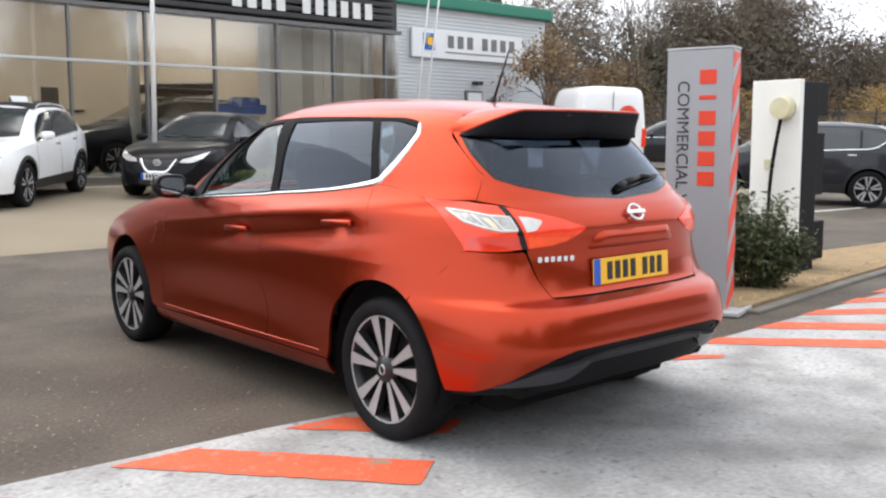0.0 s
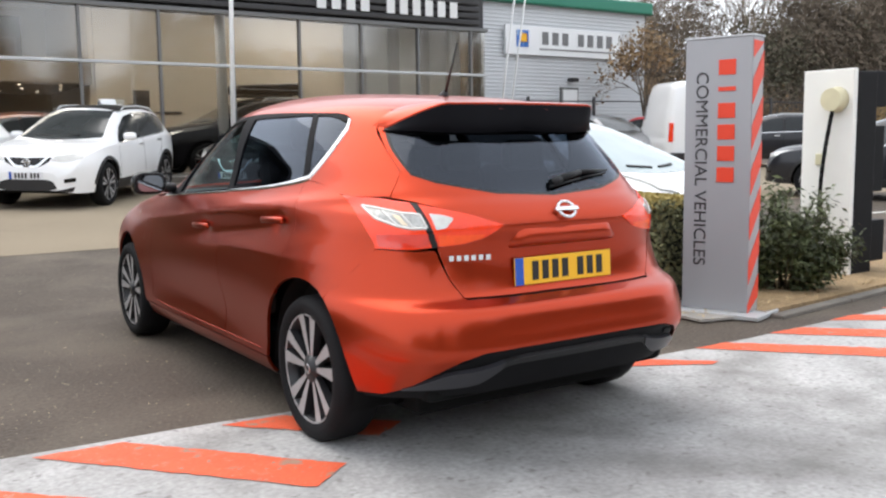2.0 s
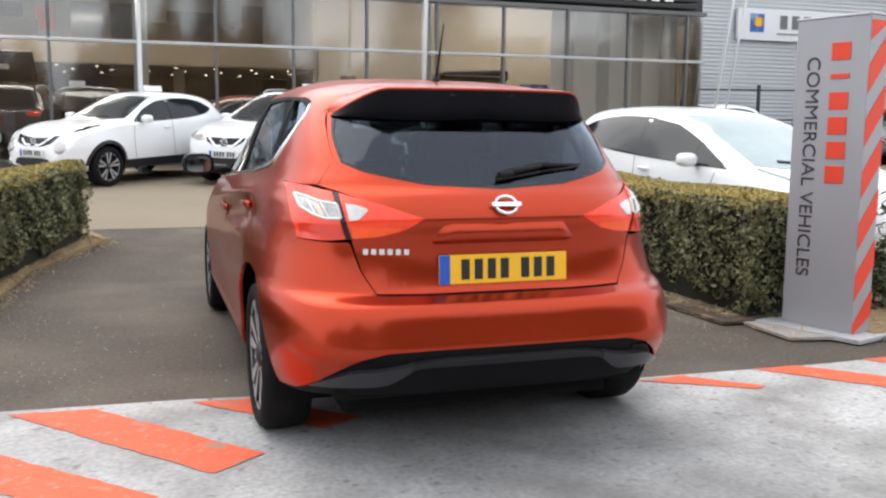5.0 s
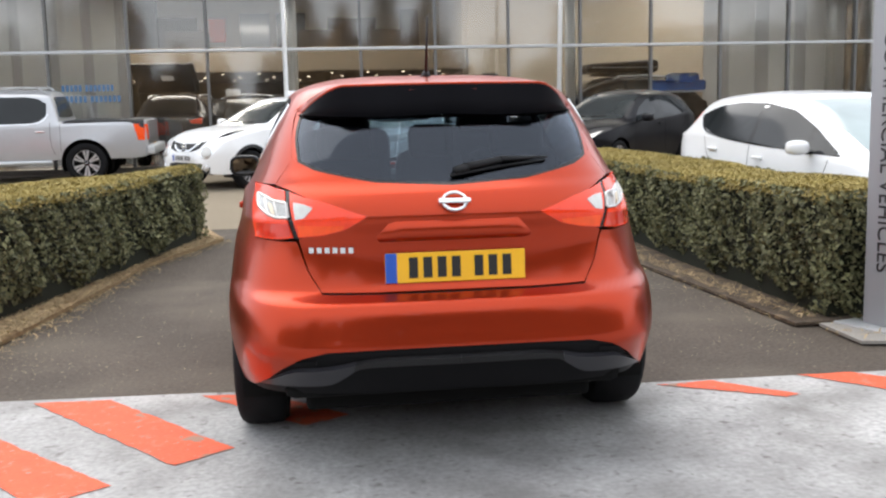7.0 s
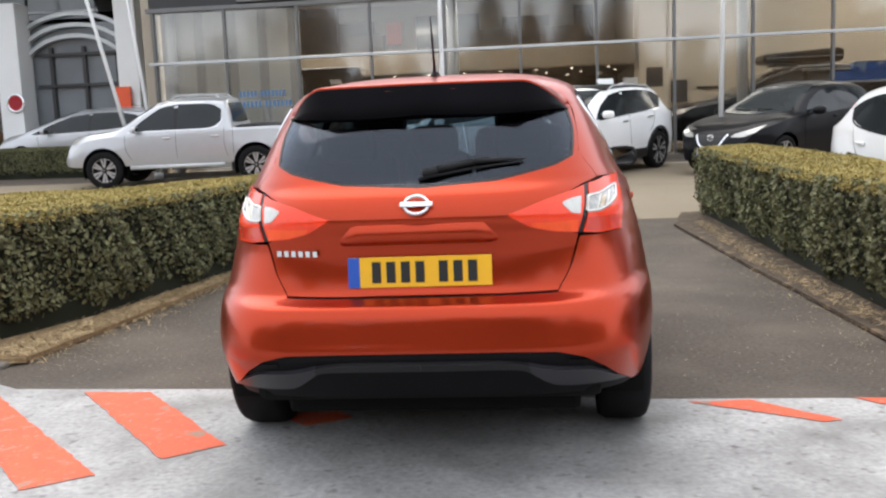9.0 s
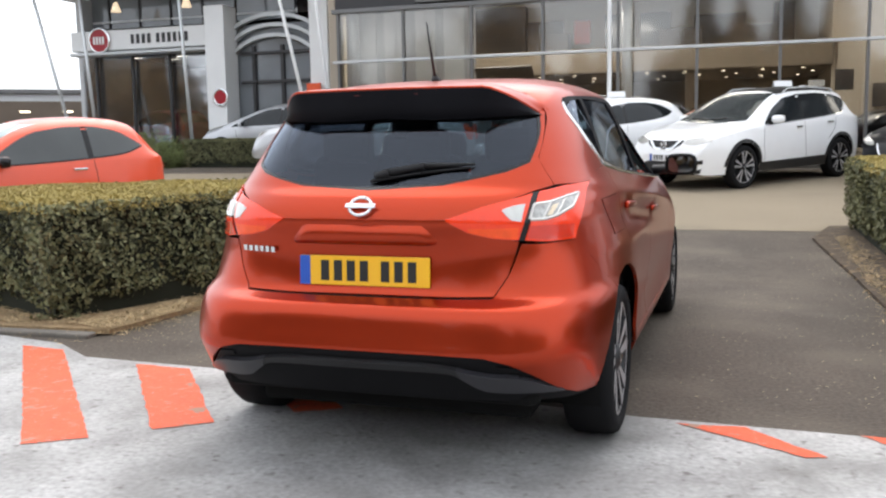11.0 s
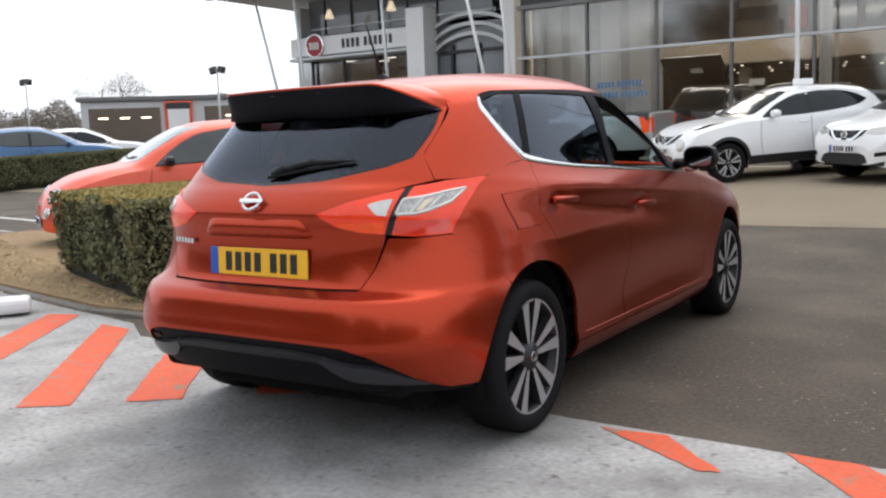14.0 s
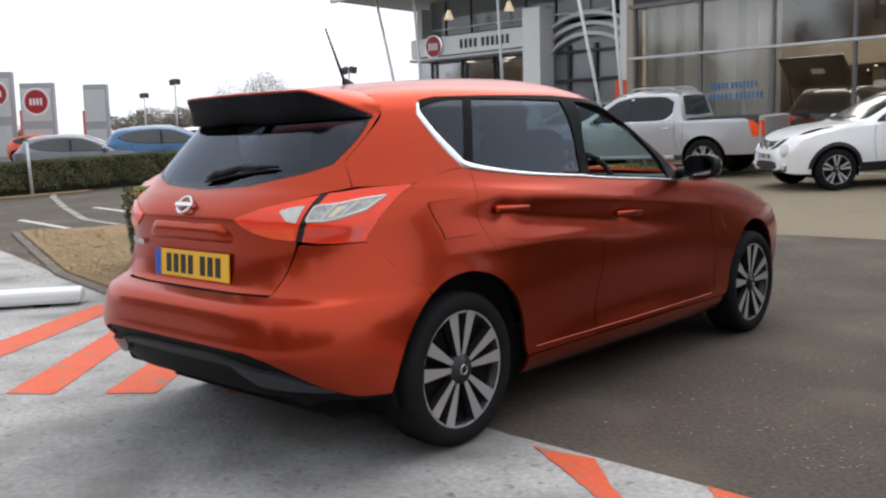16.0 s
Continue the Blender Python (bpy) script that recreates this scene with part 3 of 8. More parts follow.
# parking lines of the yard
for o in [
    [(-13.2, 4.2), (-8.2, 3.6), (-8.2, 3.7), (-13.2, 4.32)],
    [(-14.0, 6.0), (-9.2, 5.3), (-9.2, 5.4), (-14.0, 6.12)],
    [(10.5, 2.6), (15.5, 2.2), (15.5, 2.3), (10.5, 2.7)],
    [(11.0, 4.9), (16.0, 4.5), (16.0, 4.6), (11.0, 5.0)],
    [(-4.0, 14.6), (8.0, 14.6), (8.0, 14.7), (-4.0, 14.7)],
]:
    painted(o, "road_marking", WHITE_LINE, "worn white parking bay line")


# ---- planting beds ----
def bed(name, outline, label):
    return sheet(name, outline, 0.012, MULCH, label, thick=0.03)


bed("planting_bed", [(-2.55, 1.05), (-2.42, 2.2), (-2.2, 4.6), (-1.62, 6.1), (-1.9, 6.9), (-3.6, 7.1), (-6.0, 6.0), (-9.9, 4.6), (-10.7, 3.2), (-5.6, 1.45), (-3.35, 1.0)], "straw-coloured bark mulch bed under the hedge")
sheet("paving_slab", [(2.44, 0.66), (2.46, 1.14), (2.95, 1.165), (2.98, 0.545)], 0.012, PALE_KERB, "grey worn paving slab under the sign pillar", thick=0.018)
bed("planting_bed", [(2.99, 0.56), (2.96, 1.165), (3.62, 1.2), (3.7, 2.0), (6.5, 1.95), (9.5, 1.7), (9.0, 1.1), (5.0, 0.75)], "straw-coloured bark mulch bed round the sign and charging post")
sheet("planting_bed", [(2.32, 1.17), (2.27, 2.8), (2.2, 4.2), (1.98, 6.4), (2.2, 7.3), (3.2, 7.5), (3.62, 5.4), (3.62, 1.21)], 0.012, SOIL, "dark leafy soil strip under the hedge", thick=0.02)


def kerb_run(pts, label, h=0.09, w=0.1, material=KERB):
    holder = thing("kerb", label, "kerb")
    for (x0, y0), (x1, y1) in zip(pts, pts[1:]):
        n = max(1, round(math.hypot(x1 - x0, y1 - y0) / 0.9))
        for k in range(n):
            a, b = (x0 + (x1 - x0) * k / n, y0 + (y1 - y0) * k / n), (x0 + (x1 - x0) * (k + 1) / n, y0 + (y1 - y0) * (k + 1) / n)
            mid = ((a[0] + b[0]) / 2, (a[1] + b[1]) / 2)
            ln, an = math.hypot(b[0] - a[0], b[1] - a[1]), math.atan2(b[1] - a[1], b[0] - a[0])
            ob = part("kerbstone", boxed((0, 0, 0), (ln - 0.008, w, h), 0.012), material, holder)
            ob.matrix_basis = Matrix.Translation((*mid, rise(mid[1]) + h / 2 - 0.06)) @ Matrix.Rotation(an, 4, "Z")
    tagged(holder, kind="structure")
    return holder


kerb_run([(-10.7, 3.1), (-5.6, 1.38), (-3.4, 0.95), (-2.62, 0.98)], "low concrete edging kerb round the planting bed")
kerb_run([(9.0, 1.02), (5.0, 0.68), (3.0, 0.47)], "low concrete edging kerb round the planting bed")


kerb_run([(-19.0, 7.6), (-18.0, 7.1), (-14.6, 5.75), (-11.8, 4.75), (-10.3, 4.55)], "pale worn kerb curving round the parking bays", 0.08, 0.14, PALE_KERB)
sheet("planting_bed", [(-21.2, 4.2), (-19.4, 4.6), (-18.6, 8.2), (-19.0, 8.6), (-20.2, 5.4)], 0.012, MULCH, "straw strip along the foot of the boundary hedge", thick=0.02)


# ---- planting ----
def leaf_cloud(name, centers, normals, size, material, parent, seed, spread=0.9, slim=0.55):
    """Many small folded leaves at the given places."""
    rng = np.random.default_rng(seed)
    n = len(centers)
    d = rng.normal(size=(n, 3)) * spread + normals
    d /= np.linalg.norm(d, axis=1, keepdims=True)
    a = np.cross(d, rng.normal(size=(n, 3)))
    a /= np.linalg.norm(a, axis=1, keepdims=True)
    b = np.cross(d, a)
    L = size * rng.uniform(0.6, 1.3, (n, 1))
    v = np.stack([centers - a * L, centers + b * L * slim + d * L * 0.15, centers + a * L, centers - b * L * slim + d * L * 0.15], 1).reshape(-1, 3)
    f = np.arange(4 * n).reshape(-1, 4)
    ob = from_arrays(name, v.tolist(), f.tolist(), material, parent)
    return tagged(ob, kind="stuff")


def hedge(outline, height, label, seed, top=LEAF_TOP):
    """A clipped hedge over an outline of (x, y), anticlockwise: a near-black inner body as shade between leaves, side
    leaves and a clipped top.
    """
    rng = np.random.default_rng(seed)
    p = np.array(outline, float)
    o = np.array([*p.mean(0), 0.0])
    h = thing("hedge", label, "hedge", Matrix.Translation(o))
    ground_z = np.vectorize(rise)
    nxt = np.roll(p, -1, 0)
    t = (nxt - p) / np.linalg.norm(nxt - p, axis=1, keepdims=True)
    nrm = np.stack([t[:, 1], -t[:, 0]], 1)
    inner = p - 0.09 * (nrm + np.roll(nrm, 1, 0)) / np.maximum(1 + (nrm * np.roll(nrm, 1, 0)).sum(1, keepdims=True), 0.4)
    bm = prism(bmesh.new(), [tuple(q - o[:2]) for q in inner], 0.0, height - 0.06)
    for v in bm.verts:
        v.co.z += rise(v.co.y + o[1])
    part("core", bm, HEDGE_SHADE, h)
    pts, ns = [], []
    for k in range(len(p)):
        ln = float(np.linalg.norm(nxt[k] - p[k]))
        n = int(3000 * ln * height)
        u, v = rng.uniform(-0.01, 1.01, n), rng.uniform(0.0, 1.0, n)
        x = u * ln
        lump = 0.03 * np.sin(x * 5.3 + k) + 0.025 * np.sin(v * 7 + x * 9.1 + 2 * k) + 0.02 * np.sin(x * 21 + v * 13) - 0.17 * np.clip(0.24 - v, 0, 1) / 0.24 - 0.03 * np.clip(v - 0.9, 0, 1) / 0.1
        off = lump - np.abs(rng.normal(0, 0.05, n))
        xy = p[k] + np.outer(u, nxt[k] - p[k]) + off[:, None] * nrm[k]
        pts.append(np.column_stack([xy, ground_z(xy[:, 1]) + 0.03 + v * (height - 0.035)])), ns.append(np.tile([*nrm[k], 0.35], (n, 1)))
    lo, hi = p.min(0), p.max(0)
    m = int(10000 * np.prod(hi - lo))
    xy = rng.uniform(lo - 0.02, hi + 0.02, (m, 2))
    inside, edge = np.zeros(m, bool), np.full(m, 9.0)
    for a, b in zip(p, nxt):
        hit = (a[1] > xy[:, 1]) != (b[1] > xy[:, 1])
        with np.errstate(divide="ignore", invalid="ignore"):
            inside ^= hit & (xy[:, 0] < (b[0] - a[0]) * (xy[:, 1] - a[1]) / (b[1] - a[1]) + a[0])
        f = np.clip(((xy - a) @ (b - a)) / ((b - a) @ (b - a)), 0, 1)
        edge = np.minimum(edge, np.linalg.norm(xy - a - f[:, None] * (b - a), axis=1))
    xy, edge = xy[inside], edge[inside]
    z = ground_z(xy[:, 1]) + height - np.abs(rng.normal(0, 0.016, len(xy))) + 0.012 * np.sin(xy[:, 0] * 4) * np.sin(xy[:, 1] * 3.1) - 0.05 * np.clip(0.07 - edge, 0, 1) / 0.07
    tp = np.column_stack([xy, z]) - o
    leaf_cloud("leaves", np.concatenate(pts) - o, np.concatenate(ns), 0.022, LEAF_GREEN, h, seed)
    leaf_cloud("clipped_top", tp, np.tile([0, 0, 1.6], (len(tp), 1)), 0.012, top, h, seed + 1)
    return h


hedge([(-3.08, 1.12), (-2.62, 2.3), (-2.30, 4.0), (-1.80, 6.0), (-1.88, 6.45), (-2.08, 6.35), (-2.25, 5.7), (-2.6, 5.2), (-3.1, 4.75), (-3.75, 4.4), (-4.4, 4.3), (-5.1, 3.65), (-5.55, 2.95), (-5.35, 2.0)], 0.84, "long clipped evergreen hedge with a yellowed top beside the drive", 3)
hedge([(2.50, 1.18), (3.45, 1.25), (3.5, 3.0), (3.55, 5.4), (3.1, 7.4), (2.35, 7.2), (2.38, 6.6), (2.52, 4.3)], 0.82, "long clipped evergreen hedge with a yellowed top beside the drive", 5)
hedge([(-19.9, 5.0), (-18.9, 10.6), (-17.2, 13.2), (-18.0, 13.6), (-19.8, 10.9), (-20.9, 5.0), (-26.5, 1.5), (-26.0, 0.8)], 0.84, "dark clipped boundary hedge across the car park", 7, LEAF_GREEN)


def bush(x, y, radius, height, seed, label, material=LEAF_BUSH, leaf=0.03, count=5200, name="bush"):
    rng = np.random.default_rng(seed)
    b = thing(name, label, "bush", Matrix.Translation((x, y, rise(y))))
    pts, nr = [], []
    for k in range(26):
        a, e = rng.uniform(0, 6.28), rng.uniform(0.25, 1.0)
        rr = radius * rng.uniform(0.35, 1.0) * math.sqrt(max(0.1, 1 - (e - 0.45) ** 2 * 1.6))
        tip = np.array([rr * math.cos(a), rr * math.sin(a), height * e])
        base = np.array([0.12 * radius * math.cos(a), 0.12 * radius * math.sin(a), 0.0])
        part("stem", rod(bmesh.new(), base, tip, 0.012, 0.004, 5), TRUNK, b)
        n = count // 26
        t = rng.uniform(0.25, 1.06, (n, 1)) ** 0.7
        c = base + (tip - base) * t + rng.normal(0, 0.075 * radius / 0.6, (n, 3))
        pts.append(c), nr.append(np.tile((tip - base) / np.linalg.norm(tip - base) + np.array([0, 0, 0.3]), (n, 1)))
    p = np.concatenate(pts)
    p[:, 2] = np.abs(p[:, 2])
    leaf_cloud("leaves", p, np.concatenate(nr), leaf, material, b, seed, 0.7, 0.3)
    return b


bush(3.98, 1.12, 0.50, 0.86, 11, "evergreen shrub with narrow leaves beside the charging post", LEAF_BUSH, 0.036, 9000)



def litter(name, pts, wide, count, size, material, seed, label, shift=0.0, lift=0.05):
    """Loose straw along a line on the ground."""
    rng = np.random.default_rng(seed)
    p = np.array(pts, float)
    d = np.concatenate([[0], np.cumsum(np.hypot(*np.diff(p, axis=0).T))])
    at = rng.uniform(0, d[-1], count)
    x, y = np.interp(at, d, p[:, 0]), np.interp(at, d, p[:, 1])
    k = np.clip(np.searchsorted(d, at) - 1, 0, len(p) - 2)
    t = np.diff(p, axis=0)[k]
    t /= np.linalg.norm(t, axis=1, keepdims=True)
    off = rng.normal(shift, wide, count)
    x, y = x - t[:, 1] * off, y + t[:, 0] * off
    z = np.vectorize(rise)(y) + lift * np.where(off * 1.0 > -0.02, 1.0, 0.25) + rng.uniform(0, 0.012, count)
    ob = leaf_cloud(name, np.column_stack([x, y, z]), np.tile([0, 0, 3.0], (count, 1)), size, material, None, seed, 0.7, 0.14)
    return tagged(ob, label, "litter", kind="stuff")


litter("straw_litter", [(-2.55, 1.05), (-2.42, 2.2), (-2.2, 4.6), (-1.62, 6.1)], 0.10, 5200, 0.030, STRAW, 61, "dry straw litter along the foot of the hedge", 0.10)
litter("straw_litter", [(-10.6, 3.25), (-5.6, 1.50), (-3.4, 1.07), (-2.6, 1.10)], 0.16, 5200, 0.030, STRAW, 62, "dry straw litter along the front of the bed", 0.16)
litter("straw_litter", [(9.0, 1.25), (5.0, 0.90), (3.0, 0.72), (2.4, 0.85)], 0.14, 3600, 0.030, STRAW, 63, "dry straw litter round the sign and charging post", -0.18)
litter("straw_litter", [(2.20, 6.4), (2.24, 4.2), (2.30, 2.8), (2.36, 1.2)], 0.07, 1500, 0.026, STRAW, 64, "sparse straw litter on the soil strip", 0.06)
litter("straw_litter", [(-4.9, 1.9), (-7.5, 3.0), (-9.6, 3.9)], 0.45, 5000, 0.034, STRAW, 65, "dry straw litter spread over the bed", 0.0, 0.045)
# leaf litter and grit on the asphalt
gen = np.random.default_rng(77)
n_ = 2300
xy = np.column_stack([np.concatenate([gen.uniform(-2.4, 2.3, 500), gen.uniform(-2.3, -0.9, 200), gen.uniform(0.9, 2.3, 200), -2.45 + np.abs(gen.normal(0, 0.22, 900)), 2.25 - np.abs(gen.normal(0, 0.16, 500))]), np.concatenate([gen.uniform(0.5, 7.0, 500), gen.uniform(0.55, 3.5, 400), gen.uniform(0.9, 5.0, 900), gen.uniform(0.6, 6.0, 500)])])
ob = leaf_cloud("leaf_litter", np.column_stack([xy, np.vectorize(rise)(xy[:, 1]) + 0.006]), np.tile([0, 0, 6.0], (n_, 1)), 0.0075, mat("pale_leaf_litter", (0.30, 0.25, 0.17), 0.9, island=0.6), None, 78, 0.5, 0.6)
tagged(ob, "scattered pale leaf litter and grit on asphalt", "leaf litter", kind="stuff")


# ---- the showroom ----
FY, G0 = 15.8, rise(15.8)
X0, X1, PANE = -7.75, 11.85, 1.583
HEAD = 4.08
shop = thing("showroom", "glass-fronted car showroom with grey mullions and a dark fascia", "building")
mull = [-1.30 + PANE * k for k in range(-4, 9)]
part("floor", boxed(((X0 + X1) / 2, FY + 6, G0 + 0.02), (X1 - X0, 12, 0.1)), FLOOR_TILE, shop)
part("plinth", boxed(((X0 + X1) / 2, FY, G0 + 0.03), (X1 - X0, 0.2, 0.14), 0.01), KERB, shop)
part("back_wall", boxed(((X0 + X1) / 2, FY + 10.0, G0 + 2.6), (X1 - X0, 0.2, 5.2)), CREAM, shop)
part("side_wall", boxed((X0 - 0.1, FY + 5.1, G0 + 2.6), (0.2, 9.9, 5.2)), CREAM, shop)
part("ceiling", boxed(((X0 + X1) / 2, FY + 5.2, G0 + 4.85), (X1 - X0 - 0.1, 9.6, 0.15)), CREAM, shop)
part("mezzanine", boxed((-1.6, FY + 7.2, G0 + 2.62), (9.6, 5.0, 0.62), 0.01), TAN_WALL, shop)
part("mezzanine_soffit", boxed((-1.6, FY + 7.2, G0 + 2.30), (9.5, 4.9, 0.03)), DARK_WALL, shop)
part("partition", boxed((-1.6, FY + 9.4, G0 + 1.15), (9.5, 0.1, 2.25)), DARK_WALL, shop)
for k in range(10):
    for row in range(3):
        part("ceiling_light", rod(bmesh.new(), (-6.0 + k * 0.95 + 0.3 * (row % 2), FY + 5.2 + 1.5 * row, G0 + 2.275), (-6.0 + k * 0.95 + 0.3 * (row % 2), FY + 5.2 + 1.5 * row, G0 + 2.285), 0.04, 0.04, 12), DOWNLIGHT, shop)
for x in (-4.3, -0.2):
    part("interior_column", boxed((x, FY + 6.2, G0 + 1.2), (0.28, 0.28, 2.3), 0.01), CREAM, shop)
# cream sales wall beside the mezzanine, and what stands on the mezzanine
part("sales_wall", boxed((7.55, FY + 4.9, G0 + 2.35), (8.5, 0.15, 4.7)), CREAM, shop)
part("sales_wall_return", boxed((3.25, FY + 7.4, G0 + 2.35), (0.15, 5.0, 4.7)), CREAM, shop)
for x, z, w_, h_ in ((4.3, 1.55, 0.42, 0.56), (5.1, 1.62, 0.7, 0.05), (6.9, 1.2, 0.5, 0.4)):
    part("wall_panel", boxed((x, FY + 4.80, G0 + z), (w_, 0.04, h_), 0.005), FASCIA, shop)
for x, w_, h_, mm in ((-5.0, 1.3, 1.1, DARK_WALL), (-2.6, 0.9, 1.3, WINDSCREEN), (-1.5, 0.9, 1.3, WINDSCREEN), (0.4, 1.5, 1.0, DARK_WALL), (2.2, 0.6, 1.5, DARK_WALL)):
    part("office_window", boxed((x, FY + 9.84, G0 + 3.75), (w_, 0.08, h_), 0.01), mm, shop)
part("orange_panel", boxed((-3.75, FY + 9.82, G0 + 3.9), (0.5, 0.08, 0.7), 0.01), ORANGE_PANEL, shop)
for x in (-4.4, -0.6, 1.4):
    part("desk", boxed((x, FY + 8.0, G0 + 3.30), (1.2, 0.6, 0.74), 0.02), DARK_WALL, shop)
for x in (-5.4, -3.0, -1.2, 0.8, 2.3):
    part("display_stand", boxed((x, FY + 8.8, G0 + 0.85), (0.7, 0.3, 1.5), 0.02), FRAME_GREY, shop)
for k, x in enumerate(mull):
    part("mullion", boxed((x, FY, (G0 + HEAD) / 2), (0.055, 0.12, HEAD - G0), 0.004), FRAME_GREY, shop)
edges = [X0] + mull + [X1]
for a, b in zip(edges, edges[1:]):
    if b - a > 0.2:
        for z0, z1 in ((G0 + 0.1, 2.915), (2.985, HEAD)):
            p = part("pane", boxed(((a + b) / 2, FY, (z0 + z1) / 2), (b - a - 0.06, 0.012, z1 - z0)), GLASS_SHOW, shop)
part("transom", boxed(((X0 + X1) / 2, FY - 0.05, 2.95), (X1 - X0, 0.14, 0.055), 0.006), FRAME_LIGHT, shop)
part("head_rail", boxed(((X0 + X1) / 2, FY - 0.03, HEAD), (X1 - X0, 0.16, 0.09), 0.006), FRAME_GREY, shop)
for x in (-7.4, -1.16, 4.9, 11.0):
    part("column", rod(bmesh.new(), (x, FY + 0.35, G0), (x, FY + 0.35, 5.6), 0.115, 0.115, 20), FRAME_LIGHT, shop)
# ribbed fascia
part("upper_wall", boxed(((X0 + X1) / 2, FY + 0.35, 4.92), (X1 - X0, 0.5, 1.68)), FASCIA, shop)
for k in range(8):
    part("fascia_rib", boxed((6.6, FY - 0.10, HEAD + 0.16 + 0.165 * k), (9.9, 0.12, 0.13), 0.03), FASCIA, shop)
for k in range(4):
    part("fascia_panel", boxed((-5.1 + 2.2 * k + 0.45, FY - 0.02, HEAD + 0.62), (2.17, 0.10, 1.05), 0.01), FRAME_LIGHT if k < 0 else FRAME_GREY, shop)
part("roof", boxed(((X0 + X1) / 2, FY + 4.6, 5.86), (X1 - X0 + 1.2, 11.0, 0.2), 0.03), FASCIA, shop)
part("end_wall", boxed((X1 + 0.04, FY + 5.1, G0 + 2.6), (0.08, 9.6, 5.2)), FASCIA, shop)
part("end_pane", boxed((X1 - 0.05, FY + 0.55, 2.2), (0.02, 1.0, 3.4)), GLASS_SHOW, shop)
# fascia name as plain bars
bars("fascia_letter", 1.50, 0.38, 4, WHITE_METAL, shop, pose(7.70, FY - 0.19, 4.50))
bars("fascia_letter", 2.17, 0.38, 6, WHITE_METAL, shop, pose(9.86, FY - 0.19, 4.50))
# pale blinds behind the end panes
for k in range(13):
    part("blind_slat", boxed((-7.55 + 0.24 * k, FY + 0.55 + 0.04 * (k % 2), G0 + 1.95), (0.27, 0.012, 3.6)), WHITE_METAL if k % 3 else PALE_CLAD, shop)
for k in range(11):
    part("blind_slat", boxed((8.3 + 0.31 * k, FY + 0.75 + 0.04 * (k % 2), G0 + 2.2), (0.33, 0.012, 3.2)), WHITE_METAL if k % 3 != 1 else PALE_CLAD, shop)
# posters and notices on the glass
for x, z, w_, h_, mm in ((2.55, 2.05, 0.30, 0.12, WHITE_METAL), (3.05, 2.1, 0.34, 0.40, FASCIA), (9.6, 1.95, 0.30, 0.15, WHITE_METAL), (-2.4, 2.0, 0.3, 0.13, WHITE_METAL)):
    tagged(part("poster", boxed((x, FY + 0.06, z + 0.1), (w_, 0.01, h_), 0.001), mm), "printed notice fixed inside the showroom glass", "poster")


poster = thing("poster", "blue printed car picture fixed inside the showroom glass", "poster", Matrix.Translation((7.25, FY + 0.06, 2.06)))
part("sheet", boxed((0, 0, 0), (1.30, 0.008, 0.22), 0.05), BLUE_POSTER, poster)
part("sheet_top", boxed((0.12, -0.001, 0.16), (0.72, 0.008, 0.20), 0.07), BLUE_POSTER, poster)
part("sheet_foot", boxed((0.05, -0.006, -0.13), (1.1, 0.004, 0.05), 0.01), PLATE_WHITE, poster)

window_text = thing("window_lettering", "two lines of blue lettering on the showroom glass", "lettering", Matrix.Translation((-5.3, FY - 0.012, 2.12)))
bars("letter", 1.05, 0.13, 12, BLUE_PRINT, window_text, pose(0.0, 0, 0.11), 5)
bars("letter", 1.20, 0.13, 13, BLUE_PRINT, window_text, pose(0.05, 0, -0.11), 6)


def flagpole(x, y, lean, h, label="slim white flagpole standing before the showroom", r=0.045):
    p = thing("flagpole", label, "flagpole", Matrix.Translation((x, y, rise(y))))
    part("pole", rod(bmesh.new(), (0, 0, 0), (lean, 0, h), r, r * 0.75, 14), WHITE_METAL, p)
    part("base", rod(bmesh.new(), (0, 0, 0), (0, 0, 0.12), 0.10, 0.09, 14), FRAME_LIGHT, p)


flagpole(3.72, 12.6, 0.14, 6.5)
flagpole(-1.22, 14.0, 0.0, 6.5)
flagpole(11.5, 15.0, 0.95, 6.2, "slim white pole leaning beside the showroom corner", 0.028)
flagpole(11.85, 15.1, 1.05, 6.2, "slim white pole leaning beside the showroom corner", 0.028)
flagpole(-7.66, 15.55, -0.64, 6.2, "slim white pole leaning beside the showroom corner")
flagpole(-8.08, 15.55, -1.42, 6.2, "slim white pole leaning beside the showroom corner")

# ---- the second showroom ----
f2 = thing("showroom", "white and dark glass showroom with arched porch and canopy", "building")
FB, GF = 19.6, rise(19.6)
part("glass_wall", boxed((-15.3, FB + 0.3, GF + 1.6), (5.6, 0.03, 3.2)), GLASS_DEALER, f2)
part("upper_glass", boxed((-14.6, FB + 0.9, GF + 4.6), (7.0, 0.2, 1.15)), DEALER_REFLECTION, f2)
part("upper_rail", boxed((-14.6, FB + 0.78, GF + 4.22), (7.0, 0.06, 0.06)), FRAME_LIGHT, f2)
for x in (-17.4, -16.3, -15.2, -14.1, -13.0):
    part("upper_frame", boxed((x, FB + 0.78, GF + 4.6), (0.05, 0.06, 1.15)), FASCIA, f2)
part("body_wall", boxed((-11.8, FB + 7.0, GF + 2.45), (12.6, 2.6, 4.9)), FASCIA, f2)
part("side_wall", boxed((-18.15, FB + 4.3, GF + 2.45), (0.2, 8.0, 4.9)), PALE_CLAD, f2)
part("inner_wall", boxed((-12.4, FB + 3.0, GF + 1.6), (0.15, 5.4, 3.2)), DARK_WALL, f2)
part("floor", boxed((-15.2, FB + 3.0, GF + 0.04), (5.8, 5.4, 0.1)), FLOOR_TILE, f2)
